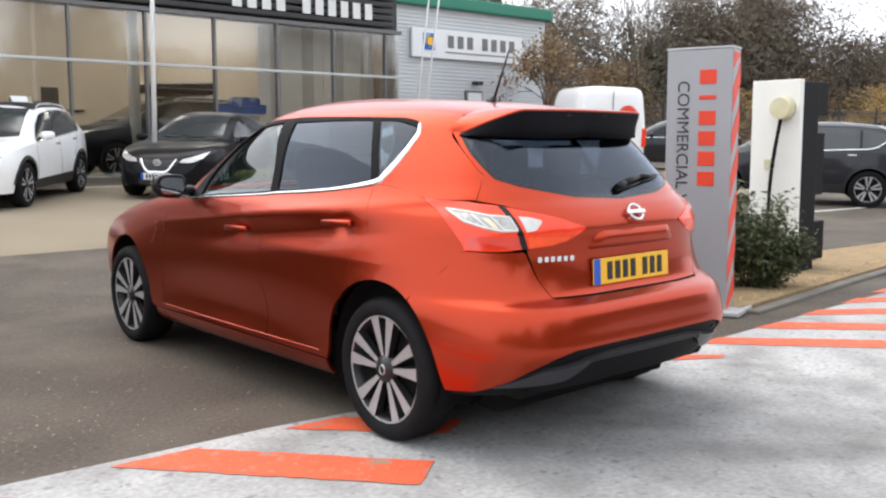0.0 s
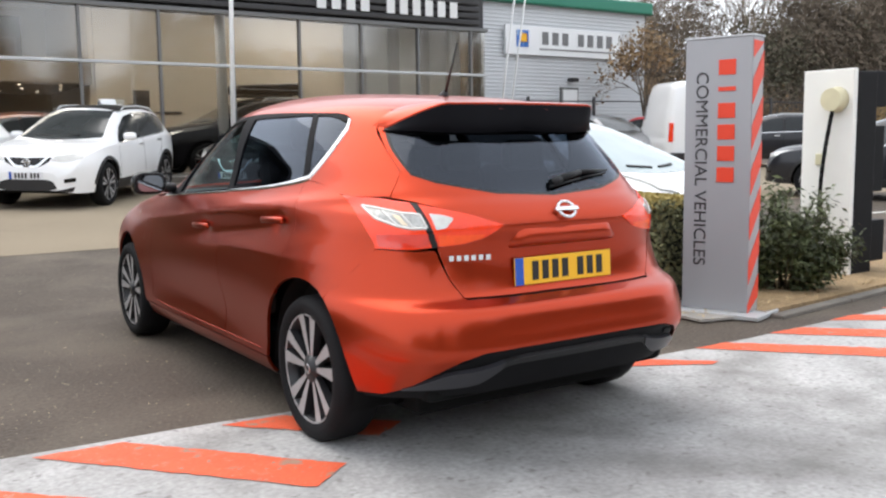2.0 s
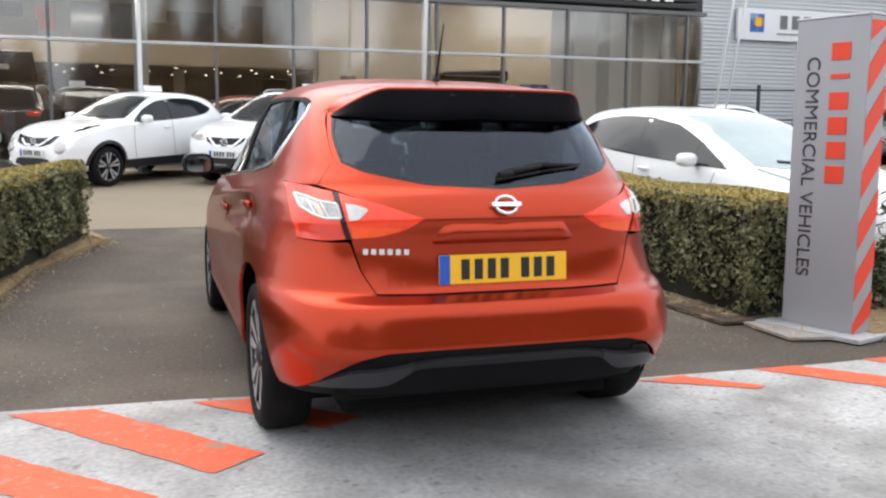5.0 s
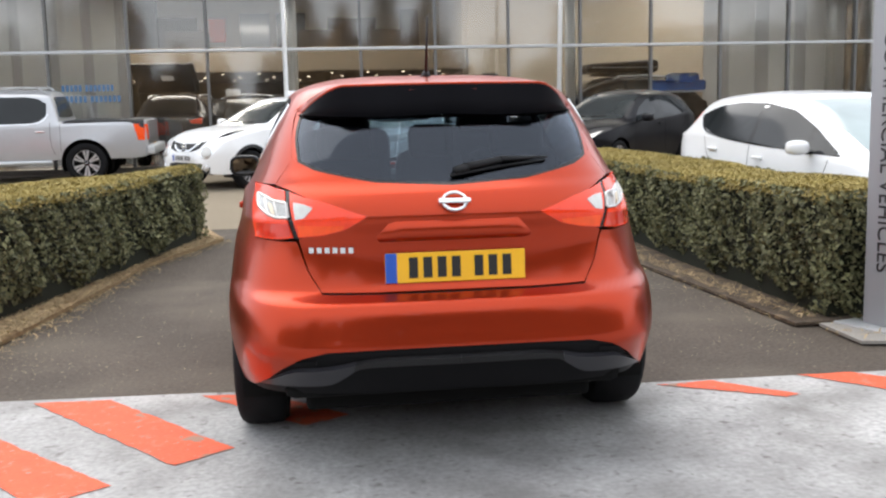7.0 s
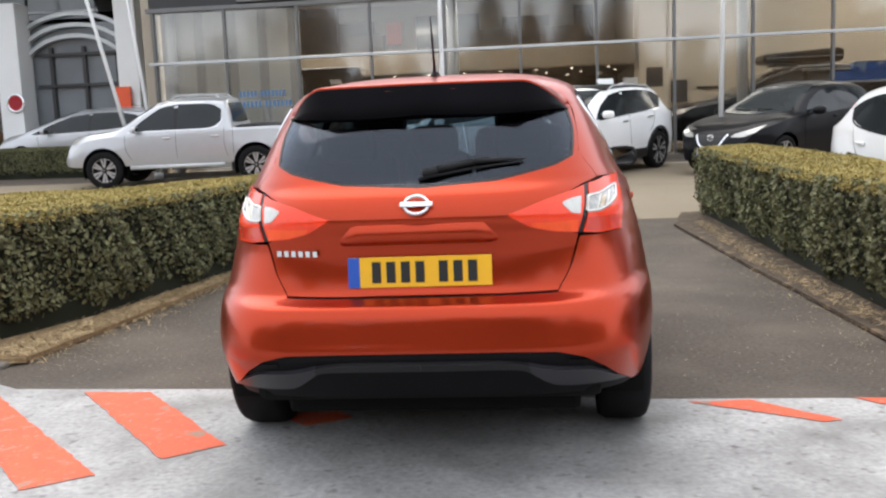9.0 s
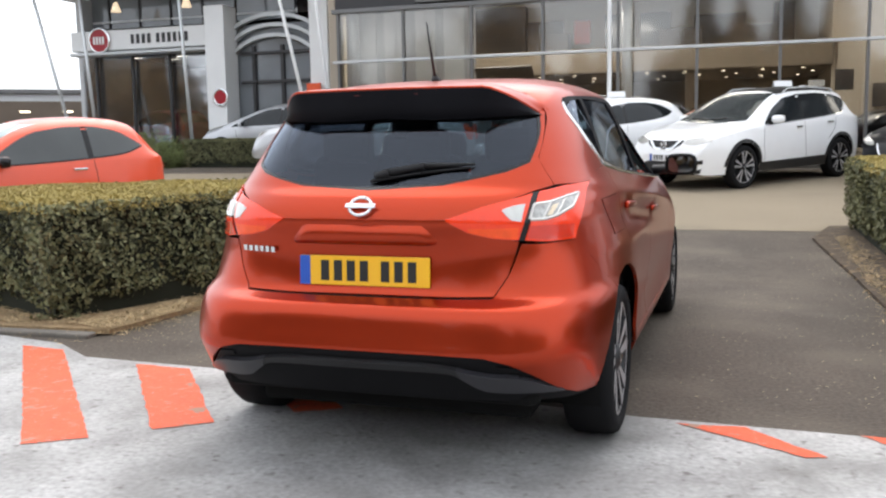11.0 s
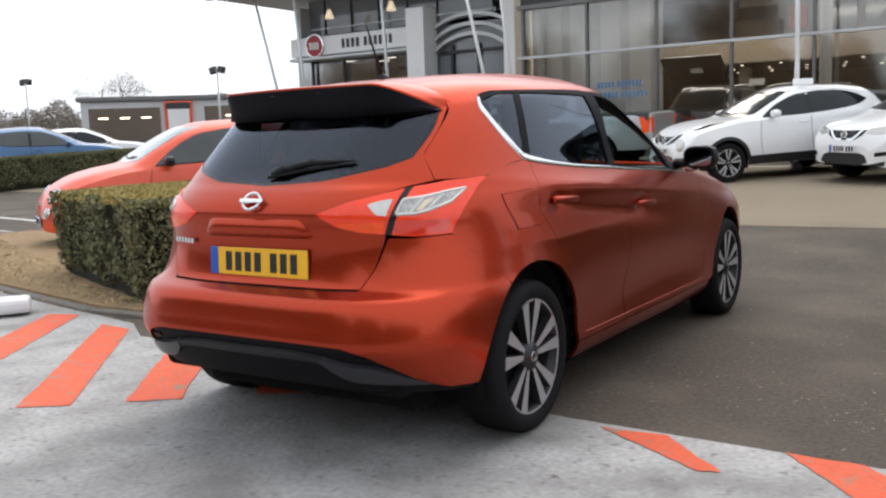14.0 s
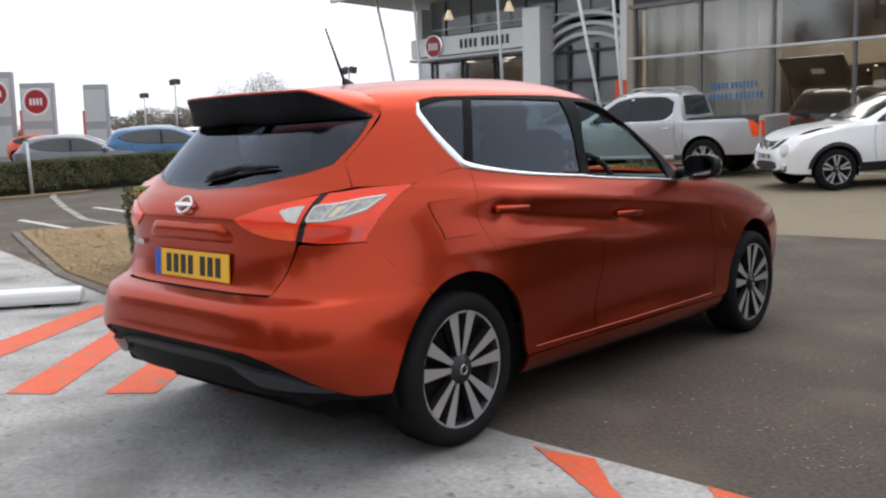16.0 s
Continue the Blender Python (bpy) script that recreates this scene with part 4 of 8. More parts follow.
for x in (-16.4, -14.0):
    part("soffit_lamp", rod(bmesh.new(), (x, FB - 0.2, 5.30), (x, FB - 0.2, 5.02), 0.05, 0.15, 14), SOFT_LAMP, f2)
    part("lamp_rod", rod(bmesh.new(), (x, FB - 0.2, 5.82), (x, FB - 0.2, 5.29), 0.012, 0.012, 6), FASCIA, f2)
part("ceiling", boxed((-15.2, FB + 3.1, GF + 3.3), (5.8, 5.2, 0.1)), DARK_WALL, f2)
part("back_panel", boxed((-15.6, FB + 5.6, GF + 1.9), (4.4, 0.06, 0.5), 0.01), PALE_CLAD, f2)
for x, w_ in ((-17.0, 0.9), (-15.4, 1.6), (-13.6, 0.8)):
    part("back_screen", boxed((x, FB + 5.55, GF + 1.0), (w_, 0.06, 1.1), 0.01), FRAME_LIGHT, f2)
part("back_wall", boxed((-15.2, FB + 5.64, GF + 1.6), (5.7, 0.04, 3.1)), GREY_CLAD, f2)
part("reception_desk", boxed((-14.2, FB + 3.6, GF + 0.6), (1.6, 0.6, 1.05), 0.03), PALE_CLAD, f2)
for k in range(6):
    part("ceiling_light", boxed((-17.4 + 0.85 * k, FB + 2.0 + 0.8 * (k % 2), GF + 3.23), (0.34, 0.10, 0.02)), DOWNLIGHT, f2)
part("sign_band", boxed((-15.3, FB - 0.1, 4.20), (5.3, 0.5, 0.58), 0.03), WHITE_METAL, f2)
part("sign_ledge", boxed((-15.3, FB - 0.15, 3.82), (5.3, 0.6, 0.09), 0.02), FRAME_LIGHT, f2)
part("round_badge", rod(bmesh.new(), (-16.9, FB - 0.36, 4.20), (-16.9, FB - 0.41, 4.20), 0.33, 0.33, 28), BADGE_RED, f2, "dark red round badge")
part("badge_ring", lathe(bmesh.new(), [(0.0, 0.31), (0.03, 0.345), (0.0, 0.38)], seg=28), CHROME, f2).matrix_basis = pose(-16.9, FB - 0.40, 4.20, 0, 0, -90)
bars("badge_mark", 0.42, 0.22, 4, WHITE_METAL, f2, pose(-16.9, FB - 0.42, 4.20))
bars("sign_letter", 2.0, 0.27, 10, SIGN_DARK, f2, pose(-14.85, FB - 0.36, 4.20), 4)
part("pillar", boxed((-12.80, FB - 0.4, GF + 2.14), (0.62, 0.7, 4.28), 0.02), WHITE_METAL, f2)
part("pillar", boxed((-9.62, FB - 0.4, GF + 2.14), (0.55, 0.7, 4.28), 0.02), WHITE_METAL, f2)
part("pillar_badge", rod(bmesh.new(), (-12.66, FB - 0.76, 2.42), (-12.66, FB - 0.80, 2.42), 0.20, 0.20, 24), BADGE_RED, f2)
part("pillar_badge_ring", lathe(bmesh.new(), [(0.0, 0.19), (0.02, 0.22), (0.0, 0.245)], seg=24), CHROME, f2).matrix_basis = pose(-12.66, FB - 0.80, 2.42, 0, 0, -90)
for k, (z, s_) in enumerate(((3.92, 1.0), (4.20, 1.06), (4.48, 1.12))):
    g, n_ = bmesh.new(), 24
    rows = []
    for q in range(n_ + 1):
        a = 0.35 + (math.pi - 0.7) * q / n_
        cx, cz = -11.3 + 1.45 * s_ * math.cos(a), z - 0.75 + 0.95 * math.sin(a)
        ux, uz = math.cos(a), math.sin(a)
        rows.append([g.verts.new((cx + ux * du, FB - 0.1 + dy, cz + uz * du)) for du, dy in ((-0.05, -0.08), (0.05, -0.08), (0.05, 0.08), (-0.05, 0.08))])
    for p_, q_ in zip(rows, rows[1:]):
        for i in range(4):
            g.faces.new((p_[i], p_[(i + 1) % 4], q_[(i + 1) % 4], q_[i]))
    bmesh.ops.recalc_face_normals(g, faces=g.faces[:])
    part("arch_band", g, FRAME_LIGHT, f2)
part("porch_glass", boxed((-11.25, FB + 0.1, GF + 1.9), (2.75, 0.1, 3.8)), DEALER_REFLECTION, f2)
for x in (-12.0, -11.1, -10.2):
    part("porch_frame", boxed((x, FB, GF + 1.6), (0.10, 0.12, 3.2), 0.01), FASCIA, f2)
for z in (GF + 2.2, GF + 3.0):
    part("porch_rail", boxed((-11.1, FB - 0.02, z), (2.6, 0.10, 0.08), 0.01), FASCIA, f2)
part("canopy", prism(bmesh.new(), [(-19.8, FB - 2.0), (-8.4, FB - 1.5), (-8.4, FB + 9), (-20.0, FB + 9)], 5.80, 6.04), GREY_CLAD, f2)
part("canopy_edge", boxed((-14.1, FB - 1.82, 5.92), (11.45, 0.12, 0.37), 0.02, Matrix.Rotation(0.0438, 4, "Z")), FRAME_LIGHT, f2)
for x, top_x in ((-16.85, -18.25), (-16.15, -16.60), (-13.07, -13.35)):
    part("canopy_post", rod(bmesh.new(), (x, 18.0, GF - 0.1), (top_x, 18.0, 5.85), 0.05, 0.04, 10), FRAME_LIGHT, f2)
for x in (-17.5, -16.2, -14.9, -13.6):
    part("frame", boxed((x, FB + 0.18, GF + 1.6), (0.07, 0.1, 3.2), 0.005), FASCIA, f2)
part("orange_panel", boxed((-9.75, FB - 0.85, GF + 1.0), (0.40, 0.08, 2.1), 0.01), ORANGE_PANEL, f2)

# ---- the grey warehouse ----
w1 = thing("warehouse", "grey ribbed metal warehouse with a green roof edge and white sign", "building")
WY = 21.0
part("wall", boxed((17.75, WY + 8, 3.3), (10.5, 16, 5.2)), GREY_CLAD, w1)
for k in range(40):
    part("cladding_rib", boxed((17.75, WY - 0.012, 0.98 + 0.124 * k), (10.52, 0.035, 0.06), 0.010), GREY_CLAD, w1)
part("roof_edge", boxed((17.75, WY - 0.1, 6.0), (10.8, 0.4, 0.42), 0.05), GREEN_TRIM, w1)
part("roof_edge", boxed((23.05, WY + 7.8, 6.0), (0.4, 16, 0.42), 0.05), GREEN_TRIM, w1)
sg = part("sign_board", boxed((19.0, WY - 0.14, 4.60), (5.2, 0.1, 0.95), 0.01), WHITE_METAL, w1, "white sign board")
part("sign_square", boxed((17.1, WY - 0.20, 4.65), (0.5, 0.03, 0.55)), BLUE_POSTER, sg)
part("sign_square_mark", boxed((17.12, WY - 0.22, 4.68), (0.26, 0.02, 0.28), 0.05), PLATE_YELLOW, sg)
bars("sign_letter", 3.4, 0.42, 7, FRAME_GREY, sg, pose(19.6, WY - 0.20, 4.70), 3)
part("sign_rule", boxed((19.6, WY - 0.20, 4.34), (3.5, 0.02, 0.04)), FRAME_GREY, sg)
part("wall_lamp", boxed((19.35, WY - 0.2, 3.35), (0.3, 0.3, 0.14), 0.03), FASCIA, w1)
part("door_frame", boxed((19.3, WY - 0.04, 2.05), (0.82, 0.08, 2.1), 0.01), FRAME_GREY, w1)
part("door", boxed((19.3, WY - 0.07, 2.03), (0.66, 0.1, 1.98), 0.01), WHITE_METAL, w1)

# unseen fill lamps added to brighten the interior, each strength set by bay
for x in (-4.0, 0.5, 5.0, 9.0):
    lum = new("showroom_fill", bpy.data.lights.new("showroom_fill", "AREA"))
    lum.data.shape, lum.data.size, lum.data.size_y, lum.data.energy, lum.data.color = "RECTANGLE", 3.5, 2.0, {-4.0: 440, 0.5: 195, 5.0: 65, 9.0: 160}[x], (1.0, 0.96, 0.91)
    lum.matrix_world = pose(x, FY + 2.6, G0 + 4.7)


# ---- the red hatchback ----
def gauss(v, m, w):
    return np.exp(-(((v - m) / w) ** 2))


def hero_dent(y, z):
    """Flared arches, a shoulder crease and hollow door sides."""
    flare = (0.036 * gauss(y, -0.05, 0.44) + 0.030 * gauss(y, 2.7, 0.42)) * gauss(z, 0.52, 0.24)
    line = 1.012 - 0.095 * (y - 0.2)
    ridge = np.exp(-np.sqrt((z - line) ** 2 + 0.00003) / 0.028) * gauss(y, 0.9, 1.05)
    low_ridge = np.exp(-np.sqrt((z - 0.782) ** 2 + 0.00004) / 0.030) * gauss(y, 0.55, 0.48)
    crease = 0.020 * ridge - 0.024 * gauss(z, line - 0.105, 0.062) * gauss(y, 0.70, 0.85) + 0.010 * low_ridge
    hollow = -0.030 * gauss(z, 0.43, 0.13) * gauss(y, 1.35, 0.80) + 0.012 * gauss(z, 0.29, 0.06) * gauss(y, 1.35, 0.9)
    cups = -0.013 * gauss(y, 0.27, 0.055) * gauss(z, 0.925, 0.038) - 0.013 * gauss(y, 1.175, 0.055) * gauss(z, 0.845, 0.038)
    return flare + crease + hollow + cups


hero_shell = Shell(
    rear=[(0.18, -0.60), (0.28, -0.69), (0.36, -0.745), (0.43, -0.786), (0.455, -0.801), (0.48, -0.803), (0.52, -0.797), (0.56, -0.792), (0.60, -0.785), (0.622, -0.776), (0.640, -0.758), (0.656, -0.720), (0.682, -0.684), (0.80, -0.670), (0.88, -0.685), (0.935, -0.70), (0.97, -0.692), (1.02, -0.655), (1.06, -0.605), (1.16, -0.515), (1.28, -0.405), (1.36, -0.32), (1.41, -0.235), (1.445, -0.12), (1.475, 0.05), (1.50, 0.32), (1.518, 0.65), (1.526, 0.86)],
    width=[(0.18, 0.79), (0.24, 0.845), (0.32, 0.868), (0.45, 0.872), (0.60, 0.874), (0.75, 0.872), (0.85, 0.868), (0.92, 0.862), (0.98, 0.845), (1.03, 0.815), (1.08, 0.79), (1.20, 0.742), (1.32, 0.688), (1.40, 0.642), (1.43, 0.615), (1.46, 0.56), (1.49, 0.47), (1.51, 0.36), (1.522, 0.22), (1.526, 0.03)],
    front=[(0.18, 3.40), (0.28, 3.54), (0.40, 3.585), (0.55, 3.60), (0.68, 3.58), (0.76, 3.50), (0.82, 3.36), (0.88, 3.12), (0.94, 2.80), (0.99, 2.50), (1.03, 2.30), (1.08, 2.21), (1.143, 2.09), (1.236, 1.92), (1.342, 1.70), (1.415, 1.52), (1.466, 1.35), (1.49, 1.22), (1.515, 1.05), (1.526, 0.95)],
    mid=0.9,
    n_rear=[(0.18, 5.0), (0.5, 5.4), (0.66, 4.8), (0.78, 4.3), (0.9, 3.9), (1.0, 3.8), (1.1, 4.0), (1.3, 4.0), (1.43, 4.1), (1.48, 3.6), (1.526, 2.6)],
    n_front=[(0.18, 5.0), (0.6, 5.2), (0.8, 4.6), (0.95, 4.2), (1.05, 4.0), (1.4, 3.4), (1.526, 2.4)],
    dent=hero_dent,
)
H = hero_shell
AR, AFZ = 0.366, 0.342


def hy(*rows):
    return [H.sy(y, z) for y, z in rows]


def hx(*rows):
    return [H.sx(x, z) for x, z in rows]


def oval_plate(at, a, b, deep, n=32):
    """A rounded flat plate facing -y."""
    bm = bmesh.new()
    pts = []
    for k in range(n):
        c, s = math.cos(2 * math.pi * k / n), math.sin(2 * math.pi * k / n)
        pts.append((a * math.copysign(abs(c) ** 0.55, c), b * math.copysign(abs(s) ** 0.55, s)))
    f = [bm.verts.new((at[0] + x, at[1] - deep / 2, at[2] + z)) for x, z in pts]
    r = [bm.verts.new((at[0] + x, at[1] + deep / 2, at[2] + z)) for x, z in pts]
    bm.faces.new(f), bm.faces.new(r[::-1])
    for k in range(n):
        bm.faces.new((f[k], r[k], r[(k + 1) % n], f[(k + 1) % n]))
    bmesh.ops.recalc_face_normals(bm, faces=bm.faces[:])
    return bm


def red_hatchback():
    car = thing("car", "shiny copper-red five-door hatchback parked on the drive", "car")
    both = (1, -1)
    arch_r = lambda a0, a1, n=8: arc(0.0, AFZ, AR, a0, a1, n)  # noqa: E731
    arch_f = lambda a0, a1, n=8: arc(2.7, AFZ, AR, a0, a1, n)  # noqa: E731
    belt_f = [(1.99, 0.968), (1.5, 0.998), (0.945, 1.034)]
    belt_r = [(0.945, 1.034), (0.5, 1.066), (0.16, 1.111)]
    door_b = [(0.945, 1.034), (0.985, 0.80), (0.97, 0.55), (0.93, 0.298)]
    door_f = [(1.99, 0.968), (2.10, 0.75), (2.16, 0.50), (2.17, 0.298)]
    rear_edge = [(0.16, 1.111), (0.118, 0.98), (0.120, 0.88), (0.19, 0.76)] + arch_r(52, 2, 5) + [(0.385, 0.298)]
    # side panels
    fender_bottom = [(3.06, 0.30)] + arch_f(2, 178, 14) + [(2.30, 0.298), (2.17, 0.298)]
    for sd in both:
        part("front_wing", patch(H, hy(*fender_bottom), hy((3.18, 0.78), (2.9, 0.875), (2.5, 0.945), (1.99, 0.968)), hy((3.06, 0.30), (3.14, 0.55), (3.18, 0.78)), hy(*door_f[::-1]), 60, 16, sides=(sd,)), PAINT_RED, car)
    for sd in both:
        fd = part("front_door", patch(H, hy(*door_f[::-1][:1], (1.5, 0.298), door_b[-1]), hy(*belt_f), hy(*door_f[::-1]), hy(*door_b[::-1]), 50, 40, sides=(sd,), gap=0.0010), PAINT_RED, car)
        rd = part("rear_door", patch(H, hy(door_b[-1], (0.6, 0.298), rear_edge[-1]), hy(*belt_r), hy(*door_b[::-1]), hy(*rear_edge[::-1]), 50, 44, sides=(sd,), gap=0.0010), PAINT_RED, car)
        for door, y0, y1, z in ((fd, 1.10, 1.35, 0.845), (rd, 0.195, 0.445, 0.928)):
            ends = [Vector(H.at(np.array(H.sy(yy, zz)[0] * sd), np.array(zz), 0.011)) for yy, zz in ((y0, z + 0.008), (y1, z))]
            grip = boxed((0, 0, 0), (0.020, y1 - y0 - 0.035, 0.030), 0.009)
            bmesh.ops.transform(grip, matrix=Matrix.Translation((ends[0] + ends[1]) / 2) @ (ends[1] - ends[0]).to_track_quat("Y", "Z").to_matrix().to_4x4(), verts=grip.verts[:])
            part("handle", grip, PAINT_RED, door, smooth=True)
    for sd in both:
        part("sill", patch(H, hy((2.28, 0.205), (1.3, 0.205), (0.40, 0.205)), hy((2.28, 0.292), (1.3, 0.292), (0.40, 0.292)), nu=24, nv=4, sides=(sd,), out=-0.004), PAINT_RED, car)
    for sd in both:
        part("sill_trim", strip(H, hy((2.12, 0.322), (1.3, 0.318), (0.45, 0.324)), 0.006, 0.003, sides=(sd,)), PAINT_RED, car)
    seam_edge = [arch_r(124, 124, 1)[0], (-0.270, 0.700), (-0.340, 0.775), (-0.415, 0.857)]
    lamp_edge = [(-0.415, 0.857), (-0.402, 0.885), (-0.366, 0.928), (-0.306, 0.977), (-0.236, 1.022), (-0.165, 1.058)]
    for sd in both:
        part("rear_quarter", patch(H, hy(*arch_r(52, 124, 10)), hy((0.16, 1.112), (0.02, 1.10), (-0.165, 1.058)), hy(arch_r(52, 52, 1)[0], (0.19, 0.76), (0.120, 0.88), (0.118, 0.98), (0.16, 1.112)), hy(*seam_edge[:-1], *lamp_edge), 34, 40, gap=0.001, sides=(sd,)), PAINT_RED, car)
    for sd in both:
        part("rear_pillar", patch(H, hy((0.16, 1.113), (0.02, 1.101), (-0.165, 1.060), (-0.38, 1.057)) + hx((0.655, 1.055)), hy((0.12, 1.403), (0.0, 1.404), (-0.09, 1.407), (-0.13, 1.41)), hy((0.16, 1.113), (0.100, 1.150), (0.040, 1.225), (-0.002, 1.302), (-0.006, 1.350), (0.03, 1.385), (0.12, 1.403)), hx((0.655, 1.055), (0.606, 1.130), (0.592, 1.160), (0.590, 1.25), (0.572, 1.335)) + hy((-0.13, 1.41)), 30, 30, sides=(sd,), gap=0.0008, flange=0.006), PAINT_RED, car)
    fuel = patch(H, hy((0.085, 0.845), (-0.09, 0.84)), hy((0.070, 0.995), (-0.135, 0.985)), nu=12, nv=8, out=0.003, flange=0.006, sides=(1,))
    part("fuel_flap", fuel, PAINT_RED, car)
    part("fuel_flap_gap", patch(H, hy((0.0870, 0.8430), (-0.092, 0.8380)), hy((0.0720, 0.9970), (-0.1370, 0.9870)), nu=12, nv=8, out=0.0012, flange=0.003, sides=(1,)), DARK_VOID, car)
    # roof and front end
    win_top = [(1.42, 1.388), (1.25, 1.409), (1.06, 1.417), (0.90, 1.422), (0.40, 1.412), (0.12, 1.403)]
    frame_out = [(1.96, 0.985), (1.84, 1.10), (1.70, 1.215), (1.575, 1.312), (1.42, 1.388)]
    pillar_out = [(2.08, 1.0), (1.90, 1.13), (1.75, 1.245), (1.60, 1.348), (1.45, 1.428), (1.31, 1.468)]
    opening = [(1.735, 1.04), (1.72, 1.131), (1.65, 1.207), (1.547, 1.297), (1.39, 1.365), (1.25, 1.388), (1.085, 1.398)]
    crown = 1.524
    part("roof", patch(H, hy(*win_top, (-0.04, 1.404), (-0.10, 1.407), (-0.13, 1.411)) + [H.sx(0.30, 1.412), H.sx(0.001, 1.412)], [(H.sy(1.05, crown)[0], crown), (H.sy(0.9, crown)[0], crown), H.sx(0.001, crown)], left=hy((1.42, 1.388), (1.38, 1.43), (1.31, 1.468)) + [(H.sy(1.05, crown)[0], crown)], right=[H.sx(0.001, 1.412), H.sx(0.001, 1.47), H.sx(0.001, crown)], nu=60, nv=20, sides=both, gap=0.0, flange=0), PAINT_RED, car)
    part("headliner", patch(H, hy((1.10, 1.40), (0.5, 1.405), (0.06, 1.398), (-0.10, 1.400)) + [H.sx(0.30, 1.408), H.sx(0.001, 1.408)], [(H.sy(1.05, 1.52)[0], 1.52), (H.sy(0.9, 1.52)[0], 1.52), H.sx(0.001, 1.52)], left=hy((1.10, 1.40), (1.12, 1.44)) + [(H.sy(1.05, 1.52)[0], 1.52)], right=[H.sx(0.001, 1.408), H.sx(0.001, 1.47), H.sx(0.001, 1.52)], nu=30, nv=10, sides=both, gap=0.0, flange=0, out=-0.022), FABRIC, car)
    for sd in both:
        part("pillar_trim", patch(H, hy((0.17, 1.10), (0.0, 1.09), (-0.165, 1.056), (-0.36, 1.06)) + hx((0.645, 1.06)), hy((0.11, 1.397), (0.0, 1.40), (-0.09, 1.402), (-0.125, 1.405)), hy((0.17, 1.10), (0.10, 1.145), (0.040, 1.22), (-0.002, 1.30), (-0.006, 1.348), (0.11, 1.397)), hx((0.645, 1.06), (0.60, 1.13), (0.588, 1.160), (0.586, 1.25), (0.570, 1.33)) + hy((-0.125, 1.405)), 16, 16, sides=(sd,), gap=0.0, flange=0, out=-0.02), FABRIC, car)
    for sd in both:
        part("front_pillar", patch(H, hy(*frame_out), hy(*pillar_out), nu=24, nv=5, sides=(sd,), gap=0.001), PAINT_RED, car)
        part("pillar_lining", patch(H, hy((1.75, 1.02), *opening[1:6]), hy(*pillar_out), nu=18, nv=4, sides=(sd,), gap=0.0, out=-0.022, flange=0), FABRIC, car)
        part("door_card", patch(H, hy((2.05, 0.35), (1.3, 0.35), (0.35, 0.50)), hy((1.97, 0.965), (1.3, 1.005), (0.25, 1.085)), nu=24, nv=8, sides=(sd,), gap=0.0, out=-0.045, flange=0), FABRIC, car)
    part("windscreen", patch(H, hy((2.06, 1.02), *pillar_out[1:]), [H.sf(0.002, z) for z in (1.05, 1.15, 1.25, 1.35, 1.43, 1.48)], nu=24, nv=16, sides=both, gap=0.0, flange=0, out=-0.004), GLASS_CLEAR, car)
    part("bonnet", patch(H, hy((3.05, 0.835), (2.6, 0.93), (2.05, 0.985)), [H.sf(0.002, 0.80), H.sf(0.002, 0.93), H.sf(0.002, 1.035)], nu=24, nv=14, sides=both, gap=0.001), PAINT_RED, car)
    part("front_bumper", patch(H, hy((3.06, 0.22), (3.35, 0.20)) + [H.sf(0.002, 0.20)], hy((3.18, 0.70), (3.4, 0.68)) + [H.sf(0.002, 0.72)], hy((3.06, 0.22), (3.12, 0.50), (3.18, 0.70)), [H.sf(0.002, 0.20), H.sf(0.002, 0.72)], nu=24, nv=14, sides=both), PAINT_RED, car)
    for sd in both:
        part("headlamp", patch(H, hy((3.18, 0.705), (3.4, 0.69)) + [H.sf(0.35, 0.70)], hy((3.06, 0.835), (3.2, 0.83)) + [H.sf(0.35, 0.79)], nu=16, nv=6, sides=(sd,)), LENS_WHITE, car)
    # windows
    fwin = [(1.70, 0.985), (1.40, 1.012), (0.975, 1.046)], opening
    rwin = [(0.88, 1.053), (0.5, 1.078), (0.168, 1.120)], [(0.967, 1.407), (0.6, 1.406), (0.325, 1.399)]
    qwin = [(0.130, 1.134), (0.098, 1.165), (0.040, 1.262)], [(0.285, 1.392), (0.15, 1.388), (0.018, 1.356)]
    # the driver's window is wound down
    for sd in (-1,):
        part("front_side_window", patch(H, hy(*fwin[0]), hy(*fwin[1]), hy((1.70, 0.985), (1.735, 1.04)), hy((0.975, 1.046), (1.03, 1.22), (1.085, 1.398)), 24, 16, sides=(sd,), out=-0.010, flange=0, smooth=True), GLASS_CLEAR, car)
    for sd in both:
        part("rear_side_window", patch(H, hy(*rwin[0]), hy(*rwin[1]), nu=20, nv=14, sides=(sd,), out=-0.008, flange=0), GLASS_TINT, car)
    for sd in both:
        part("quarter_window", patch(H, hy(*qwin[0]), hy(*qwin[1]), nu=12, nv=12, sides=(sd,), out=-0.004, flange=0), GLASS_TINT, car)
    # black window frames
    for sd in both:
        frame = bmesh.new()
        patch(H, hy((0.975, 1.04), (0.88, 1.046)), hy((1.085, 1.412), (0.967, 1.416)), hy((0.975, 1.04), (1.03, 1.22), (1.085, 1.412)), nu=8, nv=14, sides=(sd,), out=-0.002, bm=frame, gap=0)
        patch(H, hy((0.172, 1.106), (0.126, 1.116)), hy((0.330, 1.405), (0.280, 1.403)), nu=4, nv=14, sides=(sd,), out=-0.002, bm=frame, gap=0)
